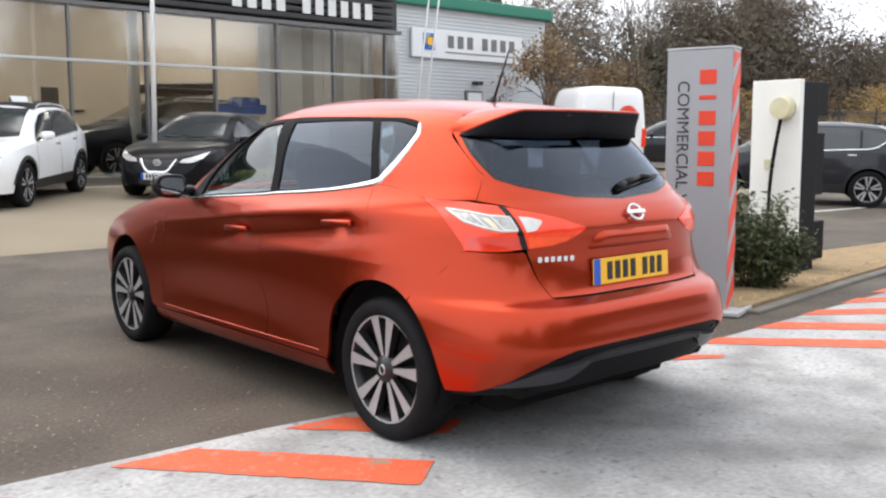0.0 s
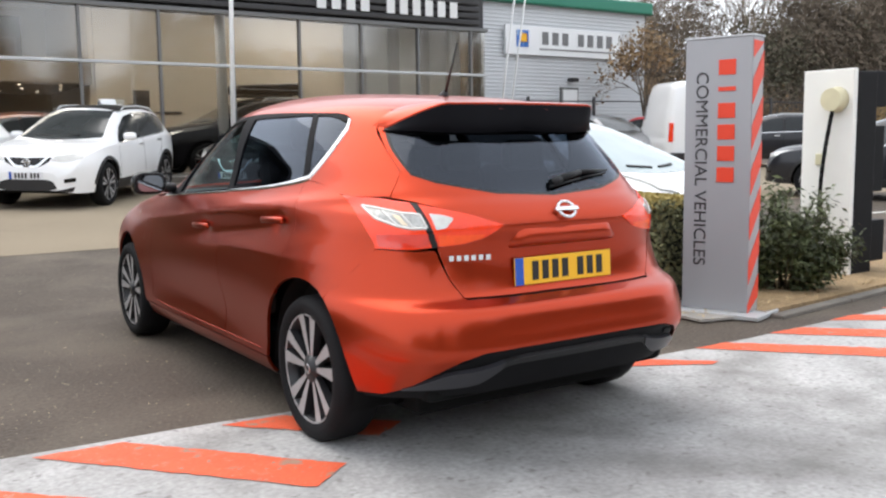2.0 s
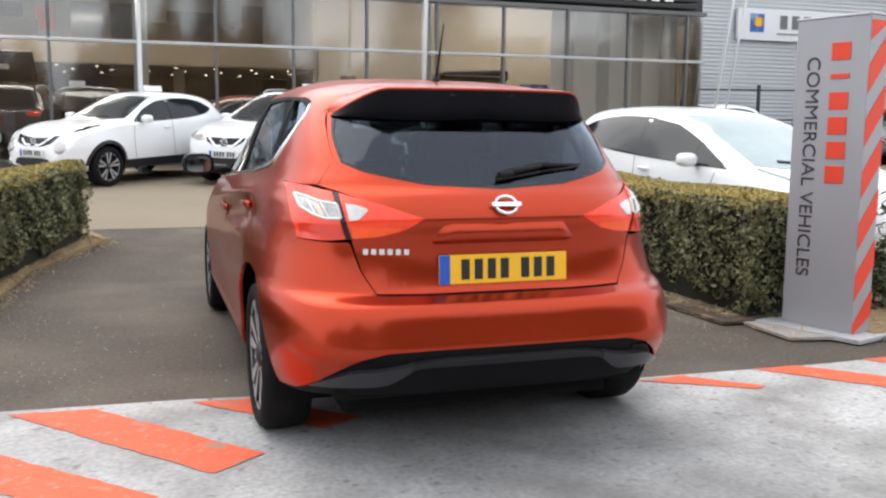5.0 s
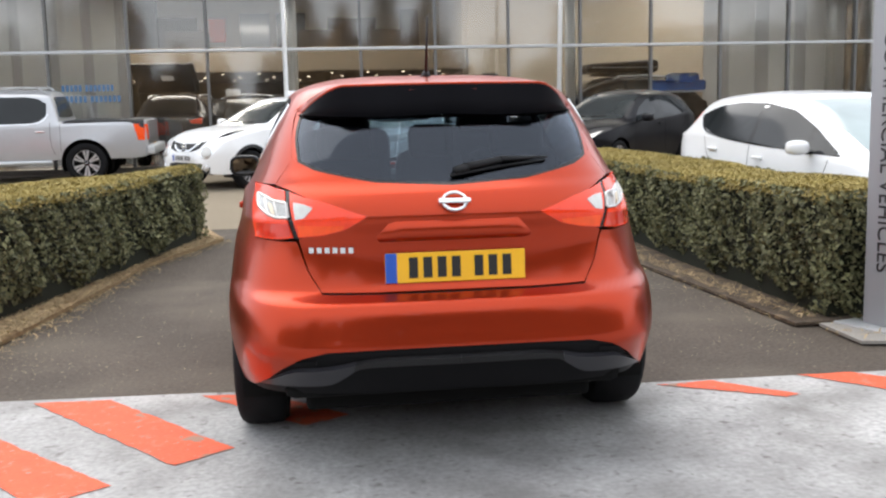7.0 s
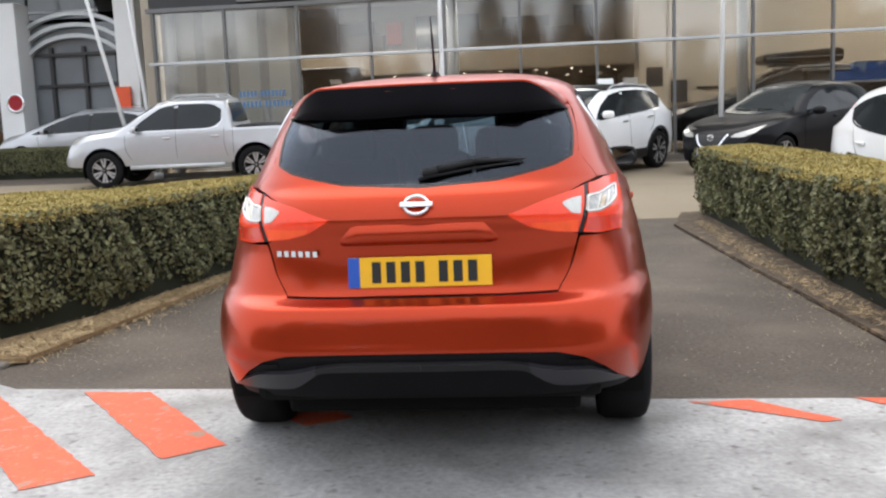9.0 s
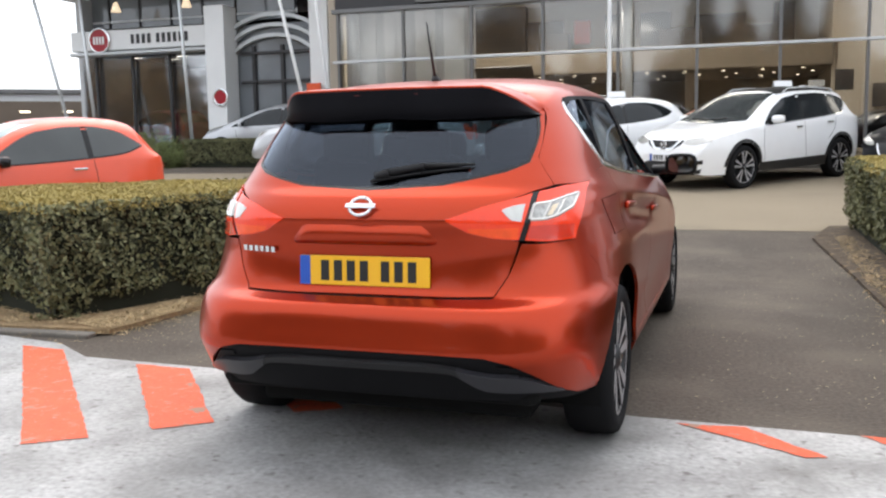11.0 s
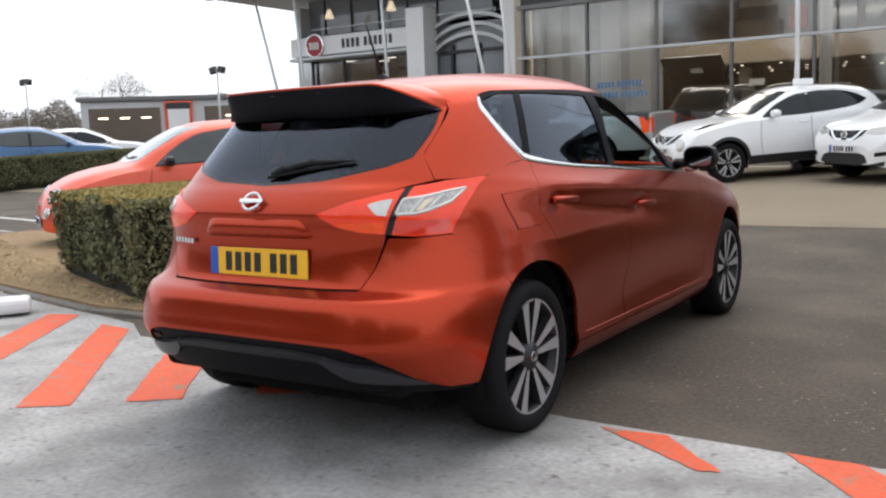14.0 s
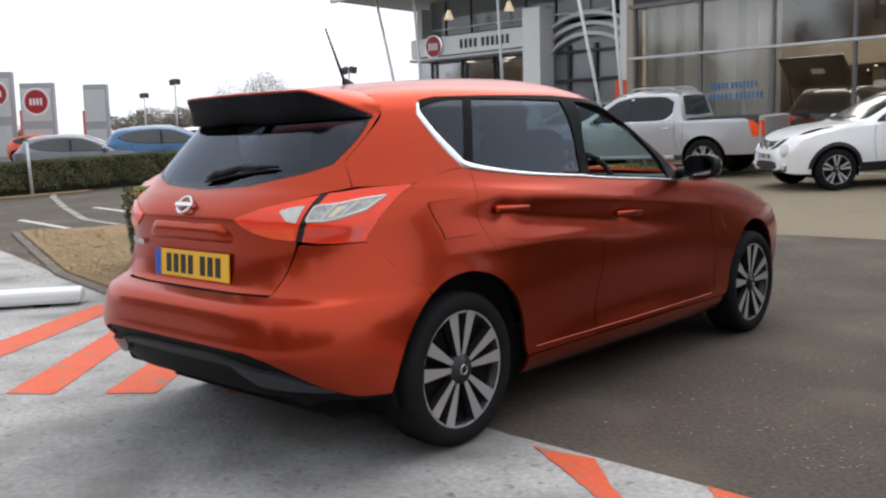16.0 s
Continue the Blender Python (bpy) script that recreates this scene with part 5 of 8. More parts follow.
        patch(H, hy((1.085, 1.396), (0.5, 1.401), (0.15, 1.388), (0.012, 1.356)), hy((1.085, 1.416), (0.9, 1.421), (0.40, 1.412), (0.14, 1.404), (0.0, 1.376)), nu=30, nv=3, sides=(sd,), out=-0.002, bm=frame, gap=0)
        patch(H, hy((1.70, 0.985), *opening), hy((1.97, 0.978), *frame_out, (1.25, 1.409), (1.085, 1.416)), nu=40, nv=4, sides=(sd,), out=-0.001, bm=frame, gap=0)
        patch(H, hy((1.99, 0.965), (1.45, 1.0), (0.945, 1.03), (0.5, 1.064), (0.16, 1.108)), hy((1.99, 0.992), (1.45, 1.02), (0.945, 1.055), (0.5, 1.082), (0.16, 1.128)), nu=36, nv=3, sides=(sd,), out=-0.003, bm=frame, gap=0)
        patch(H, hy((0.16, 1.112), (0.10, 1.148), (0.036, 1.232), (-0.004, 1.350)), hy((0.175, 1.134), (0.115, 1.160), (0.046, 1.264), (0.018, 1.358)), nu=16, nv=3, sides=(sd,), out=-0.002, bm=frame, gap=0)
        part("window_frame", frame, SPOILER_BLACK, car)
    line = hy((1.95, 0.974), (1.45, 1.004), (0.945, 1.038), (0.5, 1.070), (0.16, 1.114), (0.105, 1.148), (0.044, 1.222), (0.006, 1.300), (-0.002, 1.345), (0.018, 1.374))
    for sd in both:
        part("chrome_window_trim", strip(H, line, [0.006, 0.006, 0.006, 0.006, 0.007, 0.008, 0.010, 0.016, 0.010], 0.006, n=60, sides=(sd,)), CHROME, car)
    # tailgate
    tail = bmesh.new()
    patch(H, hx((0.0005, 0.668), (0.28, 0.668), (0.49, 0.672)), hx((0.0005, 0.945), (0.18, 0.945), (0.320, 0.944), (0.570, 0.862)), hx((0.0005, 0.668), (0.0005, 0.945)), hx((0.49, 0.672), (0.535, 0.745), (0.570, 0.862)), 36, 26, sides=both, bm=tail, smooth=False, gap=0.0, seam=True)
    patch(H, hx((0.0005, 0.945), (0.320, 0.945), (0.60, 1.040), (0.652, 1.055)), hx((0.0005, 1.046), (0.28, 1.062), (0.50, 1.108), (0.572, 1.142), (0.590, 1.158)), hx((0.0005, 0.945), (0.0005, 1.046)), hx((0.653, 1.055), (0.606, 1.128), (0.590, 1.158)), 36, 14, sides=both, bm=tail, smooth=False, gap=0.0, flange=0.008, seam=True)
    patch(H, hx((0.568, 1.140), (0.590, 1.158)), hx((0.555, 1.335), (0.570, 1.335)), hx((0.568, 1.140), (0.577, 1.25), (0.555, 1.335)), hx((0.590, 1.158), (0.588, 1.25), (0.570, 1.335)), nu=4, nv=14, sides=both, bm=tail, gap=0.0)
    for v in tail.verts:
        if abs(v.co.x) < 0.0015:
            v.co.x = 0.0
    bmesh.ops.remove_doubles(tail, verts=tail.verts[:], dist=0.0012)
    gate = part("tailgate", tail, PAINT_RED, car)
    for sd in both:
        part("tailgate_gap", patch(H, hx((0.0005, 0.655), (0.30, 0.655), (0.50, 0.658)), hx((0.0005, 0.70), (0.30, 0.70), (0.52, 0.70)), nu=20, nv=3, sides=(sd,), out=-0.006, gap=0, flange=0), DARK_VOID, car)
    part("rear_window", patch(H, hx((0.0005, 1.048), (0.28, 1.064), (0.50, 1.110), (0.565, 1.142)), hx((0.0005, 1.345), (0.28, 1.342), (0.50, 1.332), (0.555, 1.325)), hx((0.0005, 1.048), (0.0005, 1.345)), hx((0.565, 1.142), (0.575, 1.25), (0.555, 1.325)), 30, 20, sides=both, out=-0.003, flange=0, gap=0), GLASS_TINT, gate)
    border = bmesh.new()
    patch(H, hx((0.0005, 1.046), (0.28, 1.062), (0.50, 1.108), (0.572, 1.142)), hx((0.0005, 1.058), (0.28, 1.074), (0.495, 1.120), (0.560, 1.150)), nu=24, nv=3, sides=both, out=-0.001, flange=0, gap=0, bm=border)
    patch(H, hx((0.572, 1.142), (0.582, 1.25), (0.562, 1.33)), hx((0.560, 1.150), (0.568, 1.25), (0.546, 1.33)), nu=14, nv=3, sides=both, out=-0.001, flange=0, gap=0, bm=border)
    patch(H, hx((0.0005, 1.298), (0.28, 1.298), (0.50, 1.304), (0.558, 1.312)), hx((0.0005, 1.345), (0.28, 1.342), (0.50, 1.332), (0.555, 1.325)), nu=24, nv=3, sides=both, out=-0.001, flange=0, gap=0, bm=border)
    part("window_border", border, GLOSS_BLACK, gate)
    # handle ledge over the plate
    g = bmesh.new()
    rows = []
    for z, w, o in ((0.850, 0.275, 0.000), (0.858, 0.285, 0.022), (0.872, 0.285, 0.026), (0.915, 0.245, 0.016), (0.925, 0.235, 0.000)):
        xs = np.linspace(-w, w, 25)
        s = np.array([H.sx(x if abs(x) > 5e-4 else 5e-4, z)[0] for x in xs])
        p = H.at(s, np.full(25, z))
        edge = np.clip((w - np.abs(xs)) / 0.03, 0, 1)
        p[:, 1] -= o * edge
        rows.append([g.verts.new(q) for q in p])
    for a, b in zip(rows, rows[1:]):
        for i in range(24):
            g.faces.new((a[i], a[i + 1], b[i + 1], b[i])).smooth = True
    bmesh.ops.recalc_face_normals(g, faces=g.faces[:])
    part("tailgate_handle", g, PAINT_RED, gate)
    number_plate(car, pose(0, -0.683, 0.752, -3))
    # badge: a plain ring with a bar
    g = bmesh.new()
    ring = [(0.043 * math.cos(a), 0.0, 0.036 * math.sin(a)) for a in np.linspace(0, 2 * math.pi, 25)]
    tube(g, ring, 0.0075, 6)
    box(g, (0, -0.004, 0), (0.118, 0.010, 0.019), 0.003)
    b = part("badge", g, CHROME, gate, "chrome ring badge with a bar")
    b.matrix_basis = pose(0, -0.697, 0.992, -32)
    p = H.at(np.array(H.sx(-0.45, 0.823)[0]), np.array(0.823))
    name_bars = new("model_badge")
    name_bars.parent = gate
    name_bars.matrix_basis = pose(p[0], p[1] - 0.004, p[2], 0, 0, -17)
    bars("badge_letter", 0.180, 0.021, 6, CHROME, name_bars, pose(0, 0, 0))
    # wiper
    g = bmesh.new()
    wp = [H.at(np.array(H.sx(x, z)[0]), np.array(z), o) for x, z, o in ((0.015, 1.088, 0.008), (0.07, 1.099, 0.016), (0.20, 1.124, 0.016), (0.385, 1.131, 0.010))]
    rod(g, wp[0], wp[1], 0.017, 0.017, 10), rod(g, wp[1], wp[2], 0.016, 0.012, 10), rod(g, wp[2], wp[3], 0.012, 0.004, 10)
    part("rear_wiper", g, WIPER_BLACK, car)
    bl = [H.at(np.array(H.sx(x, z)[0]), np.array(z), 0.007) for x, z in ((0.0, 1.074), (0.19, 1.104), (0.37, 1.122))]
    g = bmesh.new()
    rod(g, bl[0], bl[1], 0.006, 0.006, 6), rod(g, bl[1], bl[2], 0.006, 0.004, 6)
    part("wiper_blade", g, WIPER_BLACK, car)
    # spoiler: the painted roof runs on to a lip over a black face that meets the glass
    top_bm, low_bm = bmesh.new(), bmesh.new()
    nx = 45
    v = np.linspace(-1, 1, nx)
    lead_x, lead_z = 0.580 * v, 1.338 + 0.102 * (1 - np.abs(v) ** 6)
    lead = H.at(np.array([H.sx(a if abs(a) > 1e-3 else 1e-3, b)[0] for a, b in zip(lead_x, lead_z)]), lead_z, 0.002)
    t = np.clip((1 - np.abs(v)) / 0.30, 0, 1)
    tz = t * (1.6 - 0.6 * t)
    end_y = H.at(np.array(H.sx(0.566, 1.322)[0]), np.array(1.322), 0.004)[1]
    trail = np.stack([0.566 * v, end_y + (-0.428 - end_y) * tz + 0.035 * v * v, 1.318 + 0.107 * tz + 0.006 * (1 - v * v)], 1)
    low_z = 1.309 - 0.010 * np.sin(math.pi * np.abs(v)) + 0.008 * v ** 2
    s_low = np.array([H.sx(a if abs(a) > 1e-3 else 1e-3, b)[0] for a, b in zip(0.564 * v, low_z)])
    zero = 0 * v
    under = H.at(s_low, low_z, 0.006) + np.stack([zero, -0.030 * tz, zero], 1)
    root = H.at(s_low, low_z + 0.012, -0.004)

    def loft(bm, curves):
        rr = [[bm.verts.new(q) for q in c] for c in curves]
        for a, b in zip(rr, rr[1:]):
            for i in range(nx - 1):
                bm.faces.new((a[i], a[i + 1], b[i + 1], b[i])).smooth = True
        bmesh.ops.remove_doubles(bm, verts=bm.verts[:], dist=0.0005)
        bmesh.ops.recalc_face_normals(bm, faces=bm.faces[:])

    rim = trail + [0, 0.010, 0.003]
    arch = np.stack([zero, zero, tz], 1)
    loft(top_bm, [lead, lead * 0.66 + rim * 0.34 + 0.007 * arch, lead * 0.33 + rim * 0.67 + 0.007 * arch, rim, trail, trail + [0, 0.004, -0.006]])
    face = trail + [0, 0.004, -0.006]
    loft(low_bm, [face, face * 0.93 + under * 0.07 + [0, -0.002, 0], face * 0.5 + under * 0.5 + [0, 0.006, 0], under, root])
    sp = part("roof_spoiler", top_bm, PAINT_RED, car)
    part("spoiler_face", low_bm, SPOILER_BLACK, sp, "black spoiler face")
    part("brake_light", boxed((0, -0.416, 1.410), (0.27, 0.012, 0.014), 0.003), LENS_DEEP, sp, "dark red high brake light")
    # tail lamps
    for sd in both:
        lamp = part("tail_lamp", patch(H, hx((0.586, 0.866), (0.645, 0.857)) + hy((-0.48, 0.856), (-0.415, 0.857)), hx((0.616, 1.036), (0.65, 1.042)) + hy((-0.34, 1.052), (-0.165, 1.058)), hx((0.586, 0.866), (0.616, 1.036)), hy(*lamp_edge), 26, 18, sides=(sd,), out=0.005), LENS_RED, car, "red and clear wrap-round tail lamp")
        part("inner_lens", patch(H, hx((0.320, 0.944), (0.40, 0.898), (0.48, 0.876), (0.568, 0.866)), hx((0.320, 0.946), (0.45, 0.990), (0.600, 1.032)), nu=16, nv=10, sides=(sd,), out=0.005, smooth=False), LENS_RED, lamp)
        part("lamp_gap", patch(H, hx((0.564, 0.864), (0.590, 0.864)), hx((0.596, 1.036), (0.620, 1.038)), nu=4, nv=10, sides=(sd,), out=0.001, flange=0.002), GLOSS_BLACK, lamp)
        # clear reflector bowl with a bright rim and two dividers
        low_l = hx((0.604, 0.940), (0.65, 0.939)) + hy((-0.485, 0.948), (-0.390, 0.974))
        top_l = hx((0.612, 0.990), (0.66, 0.995)) + hy((-0.385, 1.010), (-0.295, 1.020))
        part("clear_lens", patch(H, low_l, top_l, nu=18, nv=8, sides=(sd,), out=0.0065, flange=0.003), LENS_CELL, lamp, "clear reversing and indicator lens")
        part("lens_rim", strip(H, low_l[:1] + low_l + [top_l[-1]] + top_l[::-1] + [low_l[0]], 0.0055, 0.010, n=90, smooth=False, sides=(sd,)), LENS_WHITE, lamp)
        for a, b in (((0.642, 0.941), (0.660, 0.994)), ((0.678, 0.945), (0.698, 1.000))):
            part("lens_divider", strip(H, hx(a, b), 0.005, 0.010, n=6, smooth=False, sides=(sd,)), LENS_WHITE, lamp)
        part("lamp_cell", patch(H, hx((0.652, 0.948), (0.668, 0.949)), hx((0.666, 0.986), (0.684, 0.990)), nu=6, nv=5, sides=(sd,), out=0.008, flange=0.002), AMBER, lamp)
        tip = hx((0.512, 0.974), (0.545, 0.938), (0.578, 0.932)), hx((0.516, 0.978), (0.550, 0.990), (0.586, 0.995))
        part("clear_tip", patch(H, *tip, nu=8, nv=6, sides=(sd,), out=0.0075, flange=0.003, smooth=False), LENS_WHITE, lamp)
        part("lens_band", patch(H, hx((0.592, 0.872), (0.645, 0.863)) + hy((-0.428, 0.864)), hx((0.600, 0.922), (0.65, 0.920)) + hy((-0.412, 0.916)), nu=18, nv=5, sides=(sd,), out=0.0065, flange=0.003), LENS_DEEP2, lamp)
        part("lens_band", patch(H, hx((0.405, 0.900), (0.48, 0.880), (0.566, 0.870)), hx((0.398, 0.915), (0.48, 0.916), (0.572, 0.918)), nu=12, nv=4, sides=(sd,), out=0.0065, flange=0.003, smooth=False), LENS_BAND, lamp)
    # rear bumper
    bump = bmesh.new()
    edge_low = hx((0.0005, 0.478), (0.30, 0.478), (0.48, 0.474), (0.57, 0.450), (0.65, 0.395), (0.71, 0.335)) + hy((-0.50, 0.298), (-0.374, 0.290))
    edge_top = hx((0.0005, 0.661), (0.30, 0.661), (0.49, 0.663), (0.540, 0.745), (0.576, 0.852), (0.64, 0.848)) + hy((-0.48, 0.850), (-0.415, 0.852))
    patch(H, edge_low, edge_top, hx((0.0005, 0.478), (0.0005, 0.661)), hy((-0.374, 0.290), *arch_r(176, 124, 8), *seam_edge[1:]), 60, 22, sides=both, bm=bump, smooth=False, seam=True)
    for v in bump.verts:
        if abs(v.co.x) < 0.0015:
            v.co.x = 0.0
    bmesh.ops.remove_doubles(bump, verts=bump.verts[:], dist=0.0012)
    rb = part("rear_bumper", bump, PAINT_RED, car)
    dif = bmesh.new()
    low = hx((0.0005, 0.275), (0.30, 0.275), (0.55, 0.28), (0.68, 0.275)) + hy((-0.50, 0.268), (-0.38, 0.262))
    edge_l2 = [(s, z - 0.004) for s, z in edge_low]
    patch(H, low, edge_l2, hx((0.0005, 0.275), (0.0005, 0.474)), hy((-0.38, 0.262), (-0.375, 0.286)), 50, 14, sides=both, bm=dif, smooth=False, out=-0.016, gap=0.0, seam=True)
    bmesh.ops.remove_doubles(dif, verts=dif.verts[:], dist=0.0012)
    part("rear_diffuser", dif, DIFFUSER_BLACK, rb, "black lower bumper")
    for sd in both:
        lip = hx((0.0005, 0.408), (0.33, 0.408), (0.39, 0.392)), hx((0.0005, 0.434), (0.28, 0.434), (0.38, 0.424))
        part("diffuser_lip", patch(H, *lip, nu=24, nv=4, sides=(sd,), out=0.003, flange=0.02, gap=0), MATT_BLACK, rb)
        fin_low = hx((0.39, 0.392), (0.45, 0.352), (0.50, 0.338), (0.60, 0.334), (0.685, 0.330), (0.725, 0.326))
        fin_top = hx((0.38, 0.425), (0.43, 0.412), (0.50, 0.402), (0.60, 0.394), (0.685, 0.355), (0.725, 0.331))
        part("diffuser_fin", patch(H, fin_low, fin_top, nu=50, nv=5, sides=(sd,), out=0.006, flange=0.03, gap=0), SATIN_BLACK, rb, "satin grey bumper fin")
        part("reflector", patch(H, hx((0.52, 0.412), (0.61, 0.405)), hx((0.52, 0.436), (0.60, 0.428)), nu=6, nv=3, sides=(sd,), out=-0.010, flange=0.004), DIFFUSER_BLACK, rb)
    # antenna
    g = bmesh.new()
    rod(g, (0, 0.20, 1.478), (0, 0.17, 1.510), 0.030, 0.012, 12)
    rod(g, (0, 0.175, 1.50), (0, 0.07, 1.735), 0.007, 0.0035, 8)
    part("roof_antenna", g, MATT_BLACK, car)
    # mirrors
    for sd in both:
        g = bmesh.new()
        bmesh.ops.create_uvsphere(g, u_segments=20, v_segments=12, radius=1.0)
        for v in g.verts:
            p = v.co.copy()
            k = 1 / max(1e-6, (abs(p.x) ** 3.2 + abs(p.z) ** 3.2 + abs(p.y) ** 2.2) ** (1 / 2.9))
            p *= k
            if p.y < -0.35:
                p.y = -0.35
            v.co = Vector((sd * (0.965 + 0.092 * p.x), 1.80 + 0.10 * p.y, 1.055 + 0.064 * p.z))
        bmesh.ops.recalc_face_normals(g, faces=g.faces[:])
        mir = part("door_mirror", g, GLOSS_BLACK, car, "", True)
        part("mirror_glass", oval_plate((sd * 0.965, 1.7575, 1.055), 0.070, 0.046, 0.004), MIRROR, mir)
        part("mirror_surround", oval_plate((sd * 0.965, 1.7645, 1.055), 0.082, 0.056, 0.008), GLOSS_BLACK, mir)
        part("mirror_arm", rod(bmesh.new(), (sd * 0.80, 1.86, 1.02), (sd * 0.92, 1.82, 1.03), 0.03, 0.025, 10), MATT_BLACK, mir)
    # underbody, wells, cabin
    g = bmesh.new()
    box(g, (0, 1.40, 0.25), (1.15, 3.7, 0.18), 0.02)
    box(g, (0, 1.30, 0.29), (1.60, 1.75, 0.22), 0.03)
    box(g, (0, -0.36, 0.42), (1.30, 0.56, 0.32), 0.04)
    part("underbody", g, DARK_VOID, car)
    for sd in both:
        for y in (0.0, 2.7):
            g = lathe(bmesh.new(), [(sd * 0.825, AR + 0.004), (sd * 0.58, AR + 0.006), (sd * 0.58, 0.0)], seg=40, center=(0, y, AFZ))
            bmesh.ops.bisect_plane(g, geom=g.verts[:] + g.edges[:] + g.faces[:], plane_co=(0, 0, 0.20), plane_no=(0, 0, 1), clear_inner=True)
            part("wheel_arch_liner", g, DARK_VOID, car)
    g = bmesh.new()
    box(g, (0, 0.85, 0.62), (1.44, 2.6, 0.42), 0.05)
    part("cabin_floor", g, DARK_VOID, car)
    part("parcel_shelf", boxed((0, -0.22, 0.985), (1.20, 0.55, 0.03), 0.01), FABRIC, car)
    for x in (-0.38, 0.0, 0.38):
        w = 0.40 if x else 0.30
        part("rear_seat", boxed((x, 0.12, 0.98), (w, 0.16, 0.36), 0.05, Matrix.Rotation(radians(-14), 4, "X")), FABRIC, car)
        part("headrest", boxed((x, 0.06, 1.20), (0.24 if x else 0.2, 0.09, 0.15), 0.035), FABRIC, car)
    for x in (-0.36, 0.36):
        part("front_seat", boxed((x, 0.98, 0.98), (0.48, 0.16, 0.58), 0.06, Matrix.Rotation(radians(-14), 4, "X")), FABRIC, car)
        part("headrest", boxed((x, 0.88, 1.32), (0.26, 0.10, 0.17), 0.04), FABRIC, car)
    part("dashboard", boxed((0, 1.95, 0.90), (1.42, 0.42, 0.20), 0.07), MATT_BLACK, car)
    g = bmesh.new()
    tube(g, [(0.36 + 0.18 * math.cos(a), 1.62 - 0.05 * math.sin(a), 0.96 + 0.17 * math.sin(a)) for a in np.linspace(0, 2 * math.pi, 21)], 0.016, 7)
    box(g, (0.36, 1.63, 0.95), (0.30, 0.03, 0.05), 0.012)
    part("steering_wheel", g, MATT_BLACK, car)
    part("interior_mirror", boxed((0, 1.42, 1.37), (0.22, 0.03, 0.06), 0.015), MATT_BLACK, car)
    for sd in both:
        for y in (0.0, 2.7):
            wheel_mesh(0.315, 0.205, 0.240, 5, 0.235, car, sd, (sd * 0.762, y - (0.015 if y == 0 else 0), 0.315), shape=(0.018, 0.054))
    return car


red_hatchback()


# ---- other vehicles ----
class Hull:
    """A car's skin from cross-sections along y: rear axle at the origin, nose along +y. The rows give (y, value): roof and bonnet height, belt height, half width and half width of the roof."""

    def __init__(self, top, belt, width, roof, sill, arches, belly=0.62):
        self.top, self.belt, self.width, self.roof = (curve_through(r) for r in (top, belt, width, roof))
        y0, y1 = top[0][0], top[-1][0]
        a = np.linspace(0, math.pi, 70)
        ys = np.unique(np.concatenate([y0 + (y1 - y0) * (1 - np.cos(a)) / 2, np.linspace(y0, y1, 130)] + [c + r * np.cos(np.linspace(0, math.pi, 31)) for c, h, r in arches]))
        ys = ys[np.concatenate([[True], np.diff(ys) > 0.002])]
        low = np.full(len(ys), sill)
        ends = np.minimum(ys - y0, y1 - ys)
        low = low + 0.05 * np.exp(-ends / 0.10)
        for c, h, r in arches:
            inside = np.abs(ys - c) < r
            low = np.where(inside, np.maximum(low, h + np.sqrt(np.maximum(r * r - (ys - c) ** 2, 0))), low)
        zt, w, wr = self.top(ys), self.width(ys), self.roof(ys)
        zb = np.minimum(self.belt(ys), zt - 0.05)
        k = np.linspace(0, 1, 13)[:, None]
        z1 = low + (zb - low) * k
        bulge = 1 - 0.075 * np.clip((belly - z1) / 0.42, 0, 1) ** 2 - 0.035 * np.clip((z1 - belly) / np.maximum(zb - belly, 0.12), 0, 1) ** 2
        for c, h, r in arches:
            bulge = bulge + 0.020 * np.exp(-((ys - c) / (r + 0.08)) ** 4) * np.exp(-((z1 - h - r * 0.7) / 0.20) ** 2)
        x1 = w * bulge
        t = 1 - (1 - np.linspace(0, 1, 17)[1:, None]) ** 2.2
        z2 = zb + (zt - zb) * t
        x2 = (x1[-1] + (np.minimum(wr, x1[-1]) - x1[-1]) * t) * np.maximum(1 - t ** 9, 0) ** 0.34
        self.X, self.Z = np.vstack([x1, x2]), np.vstack([z1, z2])
        self.Y = np.broadcast_to(ys, self.X.shape)
        n, m = self.X.shape
        verts, faces = [], []
        for sd in (1, -1):
            o = len(verts)
            verts += list(zip((self.X * sd).ravel().tolist(), self.Y.ravel().tolist(), self.Z.ravel().tolist()))
            for j in range(n - 1):
                for i in range(m - 1):
                    q = (o + j * m + i, o + j * m + i + 1, o + (j + 1) * m + i + 1, o + (j + 1) * m + i)
                    faces.append(q if sd > 0 else q[::-1])
        half = n * m
        for i, flip in ((0, False), (m - 1, True)):
            ring = [j * m + i for j in range(n)] + [half + j * m + i for j in range(n - 1, -1, -1)]
            faces.append(tuple(ring if flip else ring[::-1]))
        self.verts, self.faces = verts, faces
        self.tree = bvhtree.BVHTree.FromPolygons(verts, faces)

    def hit(self, p, axis, sd):
        """The skin's point and outward normal, seen along an axis: side takes (y, z), front and rear (x, z), above (x, y)."""
        a, b = float(p[0]), float(p[1])
        start, way = {"side": ((4 * sd, a, b), (-sd, 0, 0)), "front": ((a * sd, 9, b), (0, -1, 0)), "rear": ((a * sd, -9, b), (0, 1, 0)), "above": ((a * sd, b, 5), (0, 0, -1))}[axis]
        at, nrm, _, _ = self.tree.ray_cast(Vector(start), Vector(way))
        if at is None:
            mid = {"side": (sd * 0.85, a, b), "front": (a * sd, float(self.Y[0, -1]), b), "rear": (a * sd, float(self.Y[0, 0]), b), "above": (a * sd, b, 1.0)}[axis]
